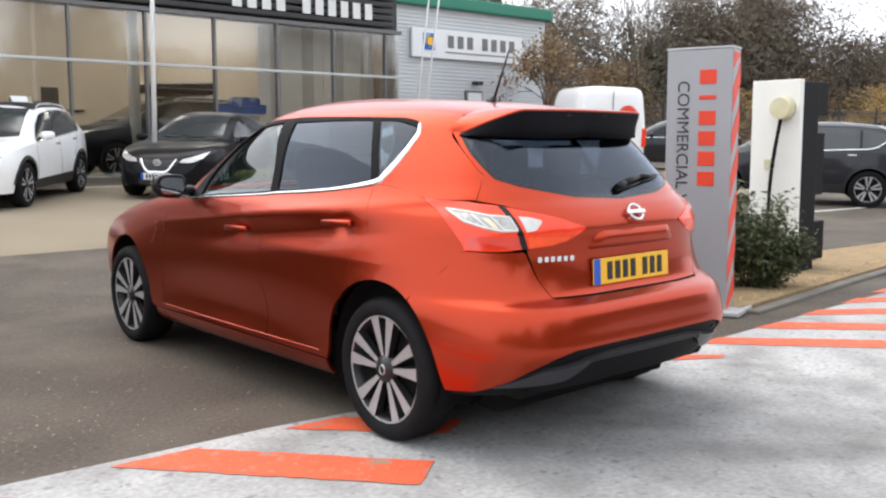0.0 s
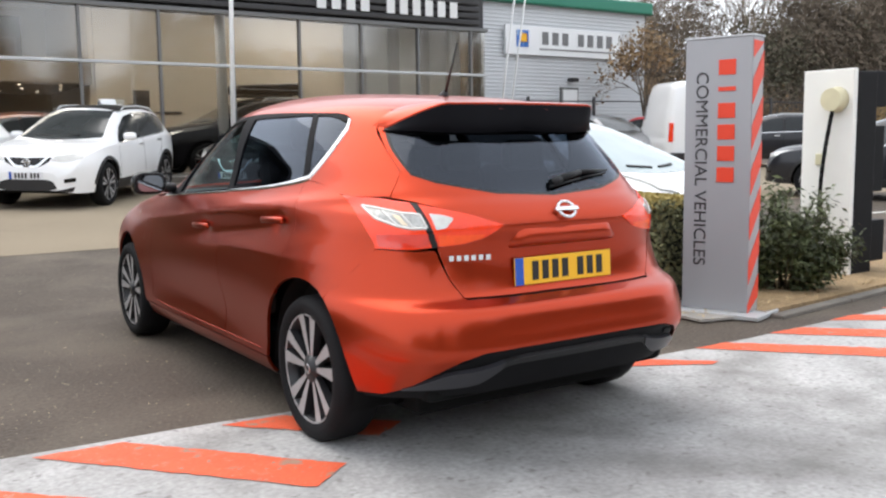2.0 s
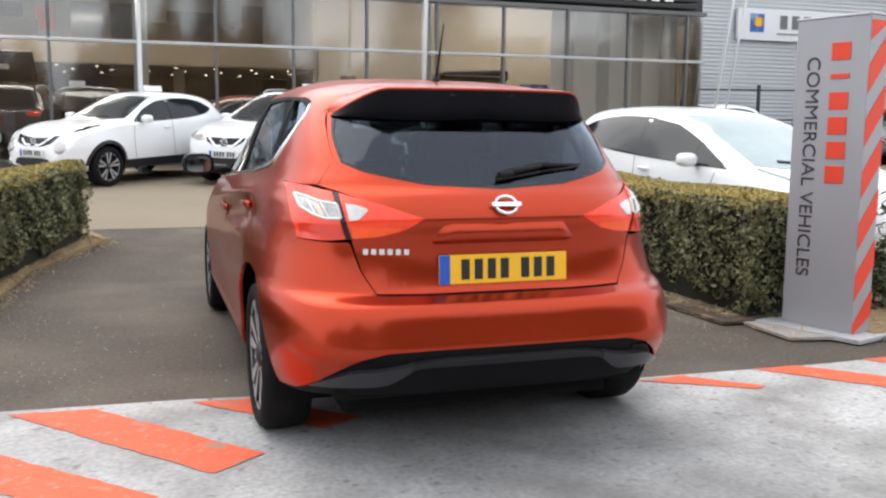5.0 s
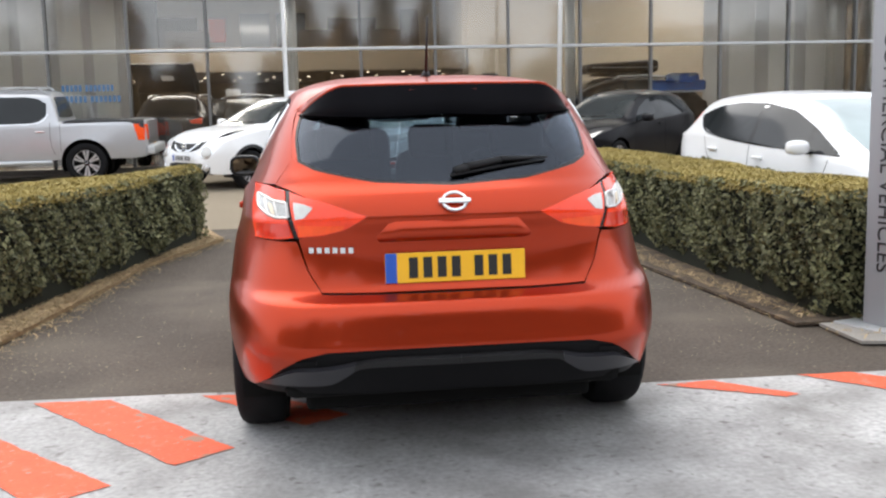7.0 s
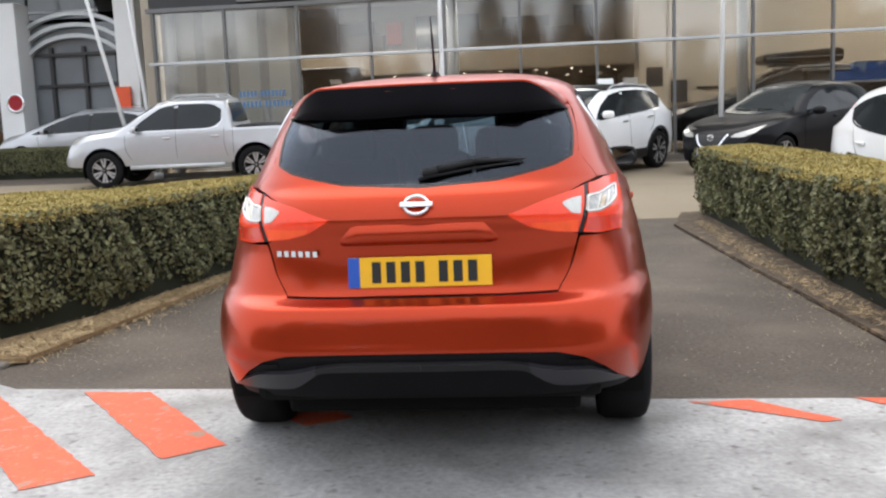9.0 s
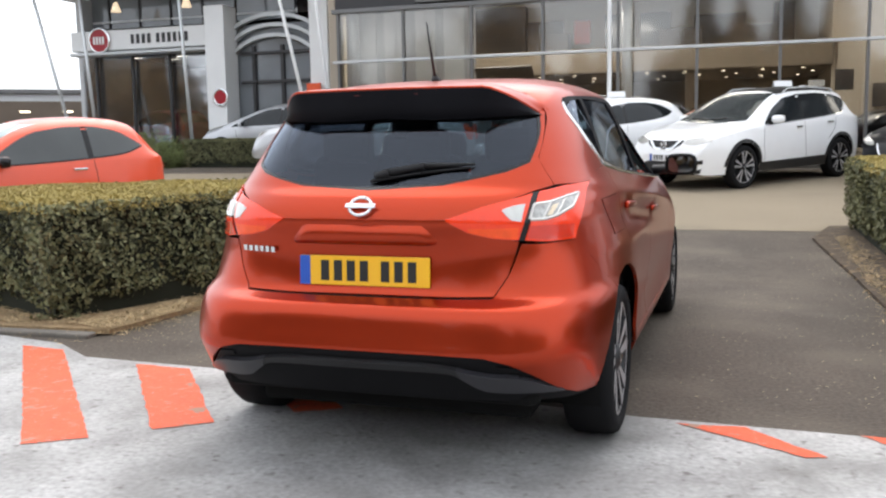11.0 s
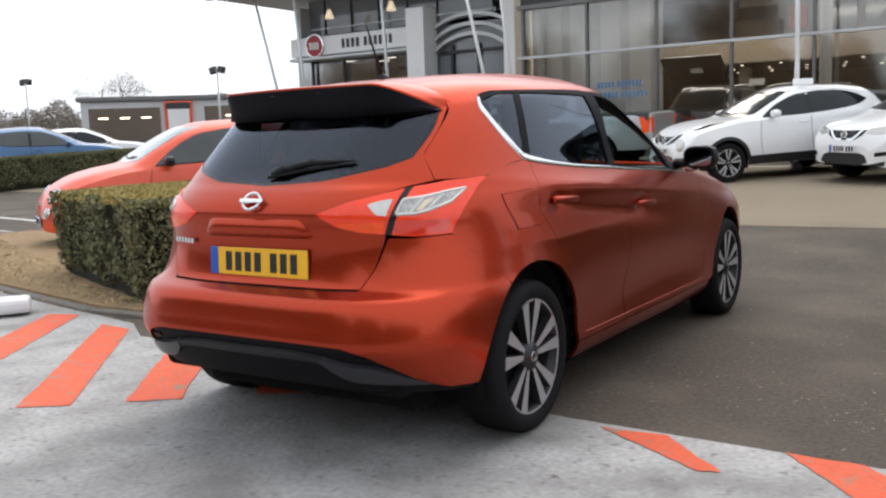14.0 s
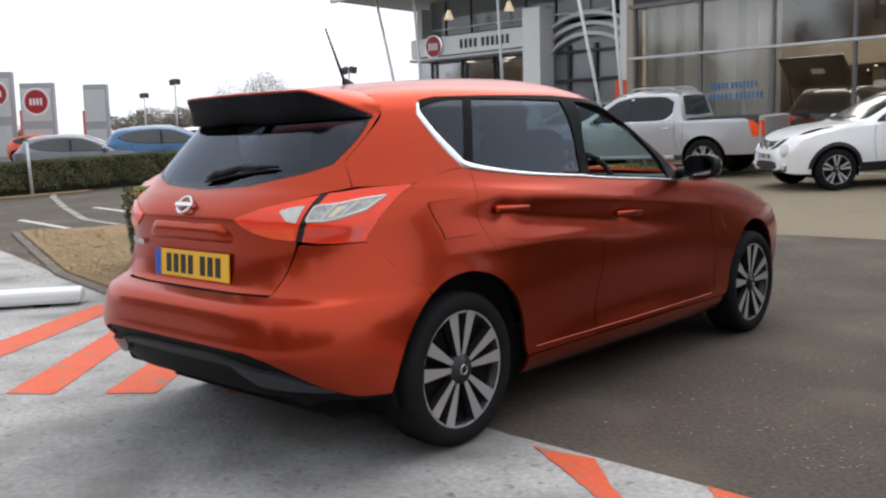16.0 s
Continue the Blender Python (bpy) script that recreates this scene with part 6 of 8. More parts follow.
            at, nrm, _, _ = self.tree.find_nearest(Vector(mid))
        return at, (nrm if nrm.dot(Vector(way)) < 0 else -nrm)


def panel(hull, axis, bottom, top, sides=(1,), out=0.005, nu=14, nv=7, flange=0.012, smooth=True, left=None, right=None):
    """A pane, lamp or trim lying on a hull between four lines."""
    bm = bmesh.new()
    b, t = along(bottom, nu, smooth), along(top, nu, smooth)
    le, ri = along(left or [bottom[0], top[0]], nv, smooth), along(right or [bottom[-1], top[-1]], nv, smooth)
    U, V = np.linspace(0, 1, nu + 1)[None, :, None], np.linspace(0, 1, nv + 1)[:, None, None]
    g = (1 - V) * b[None] + V * t[None] + (1 - U) * le[:, None] + U * ri[:, None] - ((1 - U) * (1 - V) * b[0] + U * (1 - V) * b[-1] + (1 - U) * V * t[0] + U * V * t[-1])
    for sd in sides:
        hits = [[hull.hit(q, axis, sd) for q in row] for row in g]
        vs = [[bm.verts.new(p + out * n) for p, n in row] for row in hits]
        mid = hits[nv // 2][nu // 2][1]
        f0 = (vs[nv // 2][nu // 2 - 1].co - vs[nv // 2][nu // 2].co).cross(vs[nv // 2 - 1][nu // 2].co - vs[nv // 2][nu // 2].co)
        turn = f0.dot(mid) < 0
        ring = [(0, i) for i in range(nu)] + [(j, nu) for j in range(nv)] + [(nv, i) for i in range(nu, 0, -1)] + [(j, 0) for j in range(nv, 0, -1)]
        low = [bm.verts.new(hits[j][i][0] - flange * hits[j][i][1]) for j, i in ring]
        for j in range(nv):
            for i in range(nu):
                q = (vs[j][i], vs[j][i + 1], vs[j + 1][i + 1], vs[j + 1][i])
                bm.faces.new(q[::-1] if turn else q).smooth = True
        for k in range(len(ring)):
            (a, c), (d, e) = ring[k], ring[(k + 1) % len(ring)]
            q = (vs[a][c], low[k], low[(k + 1) % len(ring)], vs[d][e])
            bm.faces.new(q[::-1] if turn else q)
            edge = bm.edges.get((vs[a][c], vs[d][e]))
            if edge:
                edge.smooth = False
    return bm


def seam(hull, axis, pts, half=0.003, sides=(1,), out=0.002, n=16):
    """A narrow line along the skin."""
    p = along(pts, n, True)
    d = np.gradient(p, axis=0)
    d /= np.maximum(np.linalg.norm(d, axis=1, keepdims=True), 1e-9)
    o = np.stack([-d[:, 1], d[:, 0]], -1) * half
    return panel(hull, axis, [tuple(q) for q in p - o], [tuple(q) for q in p + o], sides, out, n, 1, 0.004, False)


def between(line, a, b, n=7):
    """Points of a line of (y, z) between two values of y."""
    y, z = np.array(sorted(line)).T
    return [(float(v), float(np.interp(v, y, z))) for v in np.linspace(a, b, n)]


def hull_car(label, paint, m, spec, group="", category="car", name="car", roof_mat=None, clad=None, wheels=(0.335, 0.23), glass_mat=None, screen_mat=None, mirror=None, chrome=False, rim_style=(5, 0.20, (0.020, 0.040))):
    """A parked car from a table of its lines."""
    car = thing(name, label, category, m, group)
    both = (1, -1)
    R, rim = wheels
    wb, gap = spec["wb"], spec.get("gap", 0.045)
    arches = [(0.0, R, R + gap), (wb, R, R + gap)]
    H_ = Hull(spec["top"], spec["belt"], spec["width"], spec["roof"], spec.get("sill", 0.24), arches)
    part_of = from_arrays("body", H_.verts, H_.faces, paint, car, True)
    bm = bmesh.new()
    bm.from_mesh(part_of.data)
    bmesh.ops.remove_doubles(bm, verts=bm.verts[:], dist=0.002)
    for e in bm.edges:
        e.smooth = len(e.link_faces) == 2 and e.calc_face_angle(0) < 0.6
    bm.to_mesh(part_of.data)
    bm.free()
    gl = glass_mat or CARGLASS
    lo, hi = spec["sill_line"], spec["rail_line"]
    for sd in both:
        for a, b in spec["panes"]:
            part("side_window", panel(H_, "side", between(lo, a, b), between(hi, a, b), (sd,), 0.003, 16, 7, 0.010, False), gl, car)
        edge = sorted(lo, reverse=True)
        part("window_trim", seam(H_, "side", edge, 0.008, (sd,), 0.006, 30), CHROME if chrome else GLOSS_BLACK, car)
        for (a0, b0), (a1, b1) in zip(spec["panes"], spec["panes"][1:]):
            part("door_pillar", panel(H_, "side", between(lo, b0 + 0.005, a1 - 0.005, 3), between(hi, b0 + 0.005, a1 - 0.005, 3), (sd,), 0.002, 3, 6, 0.008, False), GLOSS_BLACK, car)
    x0, x1, z0, z1 = spec["screen"]
    part("windscreen", panel(H_, "front", [(-x0, z0 - 0.005), (-x0 * 0.5, z0 - 0.03), (0, z0 - 0.04), (x0 * 0.5, z0 - 0.03), (x0, z0 - 0.005)], [(-x1, z1), (0, z1 + 0.012), (x1, z1)], (1,), 0.004, 22, 10, 0.010), screen_mat or WINDSCREEN, car)
    for sd in both:
        arm = panel(H_, "front", [(0.05 + 0.36 * sd, z0 + 0.02), (0.02 + 0.06 * sd, z0 + 0.0)], [(0.05 + 0.36 * sd, z0 + 0.032), (0.02 + 0.06 * sd, z0 + 0.012)], (1,), 0.016, 8, 1, 0.008, False)
        part("wiper", arm, WIPER_BLACK, car)
    if "rear_glass" in spec:
        x0, x1, z0, z1 = spec["rear_glass"]
        part("rear_window", panel(H_, "rear", [(-x0, z0), (0, z0 - 0.02), (x0, z0)], [(-x1, z1), (0, z1 + 0.012), (x1, z1)], (1,), 0.004, 16, 8, 0.010), gl, car)
    if roof_mat:
        y0, y1, w_ = spec["glass_roof"]
        part("roof_panel", panel(H_, "above", [(-w_, y0), (w_, y0)], [(-w_, y1), (w_, y1)], (1,), 0.003, 16, 12, 0.006), roof_mat, car)
    for sd in both:
        for pts in spec.get("gaps", ()):
            part("door_gap", seam(H_, "side", pts, 0.0035, (sd,), 0.0012), DARK_VOID, car)
        for y, z in spec.get("handles", ()):
            p, n = H_.hit((y, z), "side", sd)
            part("handle", boxed(p + n * 0.018, (0.028, 0.17, 0.032), 0.011), CHROME if chrome else spec.get("handle_mat", paint), car)
        y, z = spec["mirror"]
        p, n = H_.hit((y, z), "side", sd)
        g = bmesh.new()
        bmesh.ops.create_uvsphere(g, u_segments=16, v_segments=10, radius=1.0)
        for v in g.verts:
            c = v.co
            k = 1 / max(1e-6, (abs(c.x) ** 3 + abs(c.z) ** 3 + abs(c.y) ** 3) ** (1 / 3))
            v.co = Vector((p.x + sd * 0.135 + 0.105 * c.x * k, p.y + (0.075 * c.y * k if c.y > -0.3 else -0.03), p.z + 0.05 + 0.066 * c.z * k))
        shell = part("door_mirror", g, mirror or paint, car, "", True)
        part("mirror_arm", boxed((p.x + sd * 0.02, p.y + 0.01, p.z + 0.005), (0.12, 0.06, 0.035), 0.012), GLOSS_BLACK, shell)
        part("mirror_glass", boxed((p.x + sd * 0.135, p.y - 0.034, p.z + 0.05), (0.17, 0.006, 0.10), 0.002), MIRROR, shell)
        for nm, axis, low, high, mt, out in spec.get("trims", ()):
            part(nm, panel(H_, axis, low, high, (sd,), out, 14, 5, 0.012), mt, car)
        for nm, axis, pts, half, mt in spec.get("beads", ()):
            part(nm, seam(H_, axis, pts, half, (sd,), 0.010, 22), mt, car)
        for x, z, r, mt in spec.get("round_lamps", ()):
            p, n = H_.hit((x, z), "front", sd)
            lamp = bmesh.new()
            lathe(lamp, [(0.0, r), (0.022, r * 0.97), (0.034, r * 0.8), (0.042, 0.0)], seg=24)
            ob = part("round_lamp", lamp, mt, car)
            ob.matrix_basis = Matrix.Translation(p - n * 0.012) @ n.to_track_quat("X", "Z").to_matrix().to_4x4()
            ring = part("lamp_ring", lathe(bmesh.new(), [(0.01, r * 1.12), (0.03, r * 1.06), (0.02, r * 0.98)], seg=24), CHROME, car)
            ring.matrix_basis = ob.matrix_basis.copy()
        if clad:
            for c in (0.0, wb):
                ring = [arc(c, R, r_, 176, 4, 16) for r_ in (R + gap - 0.004, R + gap + 0.055)]
                part("arch_cladding", panel(H_, "side", *ring, (sd,), 0.010, 20, 2, 0.03, False), clad, car)
            s0 = spec.get("sill", 0.24)
            part("sill_cladding", panel(H_, "side", [(wb - R - gap, s0 + 0.005), (R + gap, s0 + 0.005)], [(wb - R - gap - 0.02, s0 + 0.15), (R + gap + 0.02, s0 + 0.17)], (sd,), 0.010, 12, 3, 0.03, False), clad, car)
    if spec.get("badge"):
        x, z = spec["badge"]
        p, n = H_.hit((0.0, z), "front", 1)
        bg = bmesh.new()
        tube(bg, [(0.052 * math.cos(a), 0, 0.046 * math.sin(a)) for a in np.linspace(0, 2 * math.pi, 17)], 0.009, 5)
        box(bg, (0, 0, 0), (0.145, 0.012, 0.022), 0.003)
        part("badge", bg, CHROME, car).matrix_basis = pose(0, p.y + 0.02, p.z, 0, 0, 180)
    if spec.get("plate"):
        p, n = H_.hit((0.0, spec["plate"]), "front", 1)
        number_plate(car, pose(0, p.y + 0.02, p.z, 0, 0, 180), True)
    if spec.get("rear_plate"):
        p, n = H_.hit((0.0, spec["rear_plate"]), "rear", 1)
        number_plate(car, pose(0, p.y - 0.012, p.z))
    if spec.get("rails"):
        ys, zr = spec["rails"]
        for sd in both:
            rl = bmesh.new()
            pts = []
            for k, y in enumerate(ys):
                p, n = H_.hit((zr, y), "above", sd)
                pts.append(p + Vector((0, 0, 0.0 if k in (0, len(ys) - 1) else spec.get("rail_lift", 0.05))))
            tube(rl, pts, 0.016, 6)
            part("roof_rail", rl, FRAME_LIGHT, car)
    if spec.get("fin"):
        p, n = H_.hit((0.0, spec["fin"]), "above", 1)
        fin = boxed((0, -0.02, 0.02), (0.03, 0.16, 0.06), 0.012)
        ob = part("roof_fin", fin, paint, car)
        ob.matrix_basis = Matrix.Translation(p)
    # underside and wheels
    y0, y1 = spec["top"][0][0], spec["top"][-1][0]
    w = float(H_.width(0.0))
    s0 = spec.get("sill", 0.24)
    g = bmesh.new()
    box(g, (0, (y0 + y1) / 2, s0 + 0.10), (2 * w - 0.62, y1 - y0 - 0.3, 0.20), 0.03)
    box(g, (0, wb / 2, s0 + 0.13), (2 * w - 0.2, wb - 2 * R - 2 * gap - 0.04, 0.20), 0.03)
    part("underbody", g, DARK_VOID, car)
    n_, twin, shape = rim_style
    for sd in both:
        for yy in (0.0, wb):
            g = lathe(bmesh.new(), [(sd * (w - 0.05), R + gap + 0.004), (sd * (w - 0.32), R + gap + 0.006), (sd * (w - 0.32), 0.0)], seg=28, center=(0, yy, R))
            bmesh.ops.bisect_plane(g, geom=g.verts[:] + g.edges[:] + g.faces[:], plane_co=(0, 0, 0.22), plane_no=(0, 0, 1), clear_inner=True)
            part("wheel_arch_liner", g, DARK_VOID, car)
            wheel_mesh(R, 0.21, rim, n_, twin, car, sd, (sd * (w - 0.105), yy, R), shape=shape)
    return car


def stand(x, y, heading, scale=1.0):
    """The pose of a car on the sloping yard with its rear axle at (x, y), its nose turned by heading degrees to the left of +y."""
    slope = math.atan(0.042) if y > 4 else 0.0
    return Matrix.Translation((x, y, rise(y))) @ Matrix.Rotation(slope, 4, "X") @ pose(0, 0, 0, 0, 0, heading) @ Matrix.Scale(scale, 4)


CROSSOVER = dict(
    wb=2.646, sill=0.25,
    top=[(-0.83, 0.66), (-0.81, 0.84), (-0.77, 0.98), (-0.69, 1.12), (-0.55, 1.30), (-0.42, 1.47), (-0.34, 1.53), (0.0, 1.565), (0.5, 1.59), (1.0, 1.585), (1.35, 1.55), (1.65, 1.465), (2.0, 1.29), (2.35, 1.10), (2.48, 1.045), (2.8, 1.005), (3.15, 0.955), (3.36, 0.90), (3.48, 0.81), (3.535, 0.70), (3.555, 0.58)],
    belt=[(-0.83, 1.04), (0.0, 1.06), (1.2, 1.01), (2.3, 0.96), (2.9, 0.90), (3.3, 0.80), (3.555, 0.5)],
    width=[(-0.83, 0.58), (-0.80, 0.70), (-0.68, 0.79), (-0.4, 0.86), (0.0, 0.895), (0.6, 0.885), (1.5, 0.885), (2.65, 0.895), (3.0, 0.87), (3.25, 0.81), (3.42, 0.72), (3.52, 0.60), (3.555, 0.48)],
    roof=[(-0.83, 0.50), (-0.4, 0.55), (0.3, 0.62), (1.0, 0.62), (1.6, 0.60), (2.2, 0.66), (2.5, 0.74), (3.555, 0.40)],
    sill_line=[(2.10, 0.985), (1.2, 1.035), (0.35, 1.085), (-0.08, 1.13), (-0.36, 1.33)],
    rail_line=[(2.10, 0.995), (1.75, 1.24), (1.40, 1.405), (1.0, 1.465), (0.4, 1.475), (-0.05, 1.44), (-0.36, 1.345)],
    panes=[(2.08, 1.06), (0.98, 0.20), (0.15, -0.35)],
    screen=(0.68, 0.52, 1.075, 1.49), rear_glass=(0.56, 0.48, 1.12, 1.42), glass_roof=(-0.15, 1.42, 0.57),
    gaps=([(2.12, 0.97), (2.16, 0.70), (2.12, 0.40)], [(1.02, 1.03), (1.02, 0.70), (0.98, 0.40)], [(0.12, 1.08), (0.20, 0.85), (0.38, 0.70)]),
    handles=((1.20, 0.93), (0.32, 0.98)), mirror=(1.90, 1.03), rails=((1.25, 1.1, 0.5, -0.1, -0.25), 0.56), fin=-0.12,
    trims=(
        ("headlamp", "front", [(0.37, 0.755), (0.55, 0.735), (0.76, 0.78)], [(0.40, 0.815), (0.58, 0.845), (0.79, 0.895)], LENS_WHITE, 0.006),
        ("grille", "front", [(0.0, 0.655), (0.18, 0.66), (0.33, 0.73)], [(0.0, 0.79), (0.18, 0.795), (0.37, 0.80)], GLOSS_BLACK, 0.005),
        ("lower_grille", "front", [(0.0, 0.30), (0.30, 0.30), (0.46, 0.34)], [(0.0, 0.47), (0.28, 0.47), (0.40, 0.44)], MATT_BLACK, 0.006),
        ("fog_lamp", "front", [(0.56, 0.42), (0.70, 0.44)], [(0.56, 0.48), (0.70, 0.50)], GLOSS_BLACK, 0.006),
        ("tail_lamp", "rear", [(0.46, 0.92), (0.70, 0.90)], [(0.42, 0.98), (0.70, 1.03)], LENS_RED, 0.006),
        ("skirt", "front", [(0.0, 0.275), (0.45, 0.275), (0.66, 0.29)], [(0.0, 0.30), (0.45, 0.31), (0.68, 0.36)], MATT_BLACK, 0.010),
    ),
    beads=(("grille_trim", "front", [(0.31, 0.80), (0.17, 0.675), (0.05, 0.665)], 0.016, CHROME),),
    badge=(0, 0.735), plate=0.53,
)
SMALL_CROSSOVER = dict(
    wb=2.53, sill=0.28, gap=0.05,
    top=[(-0.80, 0.72), (-0.785, 0.92), (-0.71, 1.10), (-0.58, 1.30), (-0.45, 1.44), (-0.30, 1.50), (0.3, 1.555), (0.8, 1.56), (1.15, 1.515), (1.5, 1.37), (1.85, 1.18), (2.08, 1.075), (2.45, 1.035), (2.8, 0.985), (3.05, 0.92), (3.20, 0.82), (3.29, 0.68), (3.31, 0.56)],
    belt=[(-0.80, 1.08), (0.0, 1.08), (1.2, 1.03), (2.1, 1.0), (2.7, 0.93), (3.0, 0.84), (3.31, 0.5)],
    width=[(-0.80, 0.56), (-0.77, 0.68), (-0.60, 0.79), (-0.3, 0.86), (0.0, 0.882), (0.55, 0.84), (1.2, 0.83), (1.9, 0.84), (2.53, 0.882), (2.85, 0.85), (3.05, 0.77), (3.2, 0.67), (3.29, 0.53), (3.31, 0.44)],
    roof=[(-0.80, 0.48), (-0.4, 0.50), (0.3, 0.56), (1.0, 0.58), (1.5, 0.58), (2.1, 0.66), (2.5, 0.70), (3.31, 0.36)],
    sill_line=[(1.82, 1.06), (1.0, 1.085), (0.4, 1.13), (0.0, 1.19), (-0.22, 1.27)],
    rail_line=[(1.82, 1.07), (1.50, 1.27), (1.15, 1.41), (0.7, 1.455), (0.3, 1.45), (0.0, 1.40), (-0.22, 1.285)],
    panes=[(1.80, 0.95), (0.88, -0.21)],
    screen=(0.64, 0.50, 1.115, 1.475), rear_glass=(0.50, 0.42, 1.15, 1.40),
    gaps=([(1.86, 1.04), (1.90, 0.75), (1.86, 0.46)], [(0.92, 1.07), (0.92, 0.75), (0.88, 0.46)]),
    handles=((1.08, 0.95),), mirror=(1.66, 1.06),
    trims=(
        ("headlamp", "above", [(0.60, 3.02), (0.70, 2.86)], [(0.66, 2.58), (0.72, 2.52)], GLOSS_BLACK, 0.012),
        ("grille", "front", [(0.0, 0.67), (0.20, 0.67), (0.38, 0.72)], [(0.0, 0.80), (0.22, 0.81), (0.46, 0.85)], GLOSS_BLACK, 0.005),
        ("lower_grille", "front", [(0.0, 0.34), (0.22, 0.34), (0.40, 0.38)], [(0.0, 0.48), (0.22, 0.48), (0.36, 0.46)], MATT_BLACK, 0.006),
        ("tail_lamp", "rear", [(0.52, 0.90), (0.68, 0.92)], [(0.46, 1.12), (0.60, 1.18)], LENS_RED, 0.006),
        ("skirt", "front", [(0.0, 0.30), (0.40, 0.30), (0.60, 0.32)], [(0.0, 0.335), (0.40, 0.345), (0.62, 0.42)], MATT_BLACK, 0.010),
    ),
    beads=(("grille_trim", "front", [(0.34, 0.82), (0.18, 0.70), (0.05, 0.685)], 0.014, CHROME),),
    round_lamps=((0.54, 0.66, 0.10, LENS_WHITE), (0.56, 0.40, 0.05, LENS_WHITE)),
    badge=(0, 0.75), plate=0.56,
)
ELECTRIC = dict(
    wb=2.70, sill=0.22,
    top=[(-0.80, 0.74), (-0.785, 0.95), (-0.72, 1.10), (-0.60, 1.25), (-0.46, 1.38), (-0.34, 1.44), (0.0, 1.475), (0.6, 1.50), (1.2, 1.485), (1.6, 1.42), (2.1, 1.24), (2.6, 1.04), (2.78, 0.97), (3.1, 0.915), (3.35, 0.84), (3.53, 0.72), (3.61, 0.58), (3.63, 0.50)],
    belt=[(-0.80, 1.02), (0.0, 1.03), (1.2, 0.98), (2.2, 0.93), (2.9, 0.84), (3.3, 0.72), (3.63, 0.45)],
    width=[(-0.80, 0.55), (-0.77, 0.68), (-0.6, 0.79), (-0.3, 0.85), (0.1, 0.878), (1.0, 0.88), (2.2, 0.88), (2.7, 0.87), (3.0, 0.84), (3.3, 0.74), (3.5, 0.58), (3.60, 0.42), (3.63, 0.34)],
    roof=[(-0.80, 0.46), (-0.4, 0.52), (0.3, 0.60), (1.0, 0.62), (1.6, 0.62), (2.2, 0.70), (2.7, 0.76), (3.63, 0.30)],
    sill_line=[(2.42, 0.955), (1.2, 0.985), (0.4, 1.03), (0.0, 1.09), (-0.26, 1.23)],
    rail_line=[(2.42, 0.965), (1.95, 1.17), (1.5, 1.325), (1.0, 1.385), (0.5, 1.39), (0.05, 1.345), (-0.26, 1.245)],
    panes=[(2.38, 1.96), (1.91, 1.04), (0.97, -0.25)],
    screen=(0.70, 0.54, 1.0, 1.42), rear_glass=(0.54, 0.46, 1.08, 1.34),
    gaps=([(2.30, 0.94), (2.24, 0.70), (2.16, 0.40)], [(1.0, 0.98), (1.0, 0.70), (0.96, 0.38)], [(0.06, 1.04), (0.16, 0.85), (0.36, 0.70)]),
    handles=((1.20, 0.86), (0.30, 0.90)), mirror=(2.02, 0.96),
    trims=(("headlamp", "above", [(0.50, 3.36), (0.62, 3.22)], [(0.66, 2.76), (0.73, 2.72)], LENS_WHITE, 0.022), ("tail_lamp", "rear", [(0.58, 0.84), (0.70, 0.84)], [(0.54, 1.26), (0.60, 1.28)], LENS_RED, 0.006)),
)
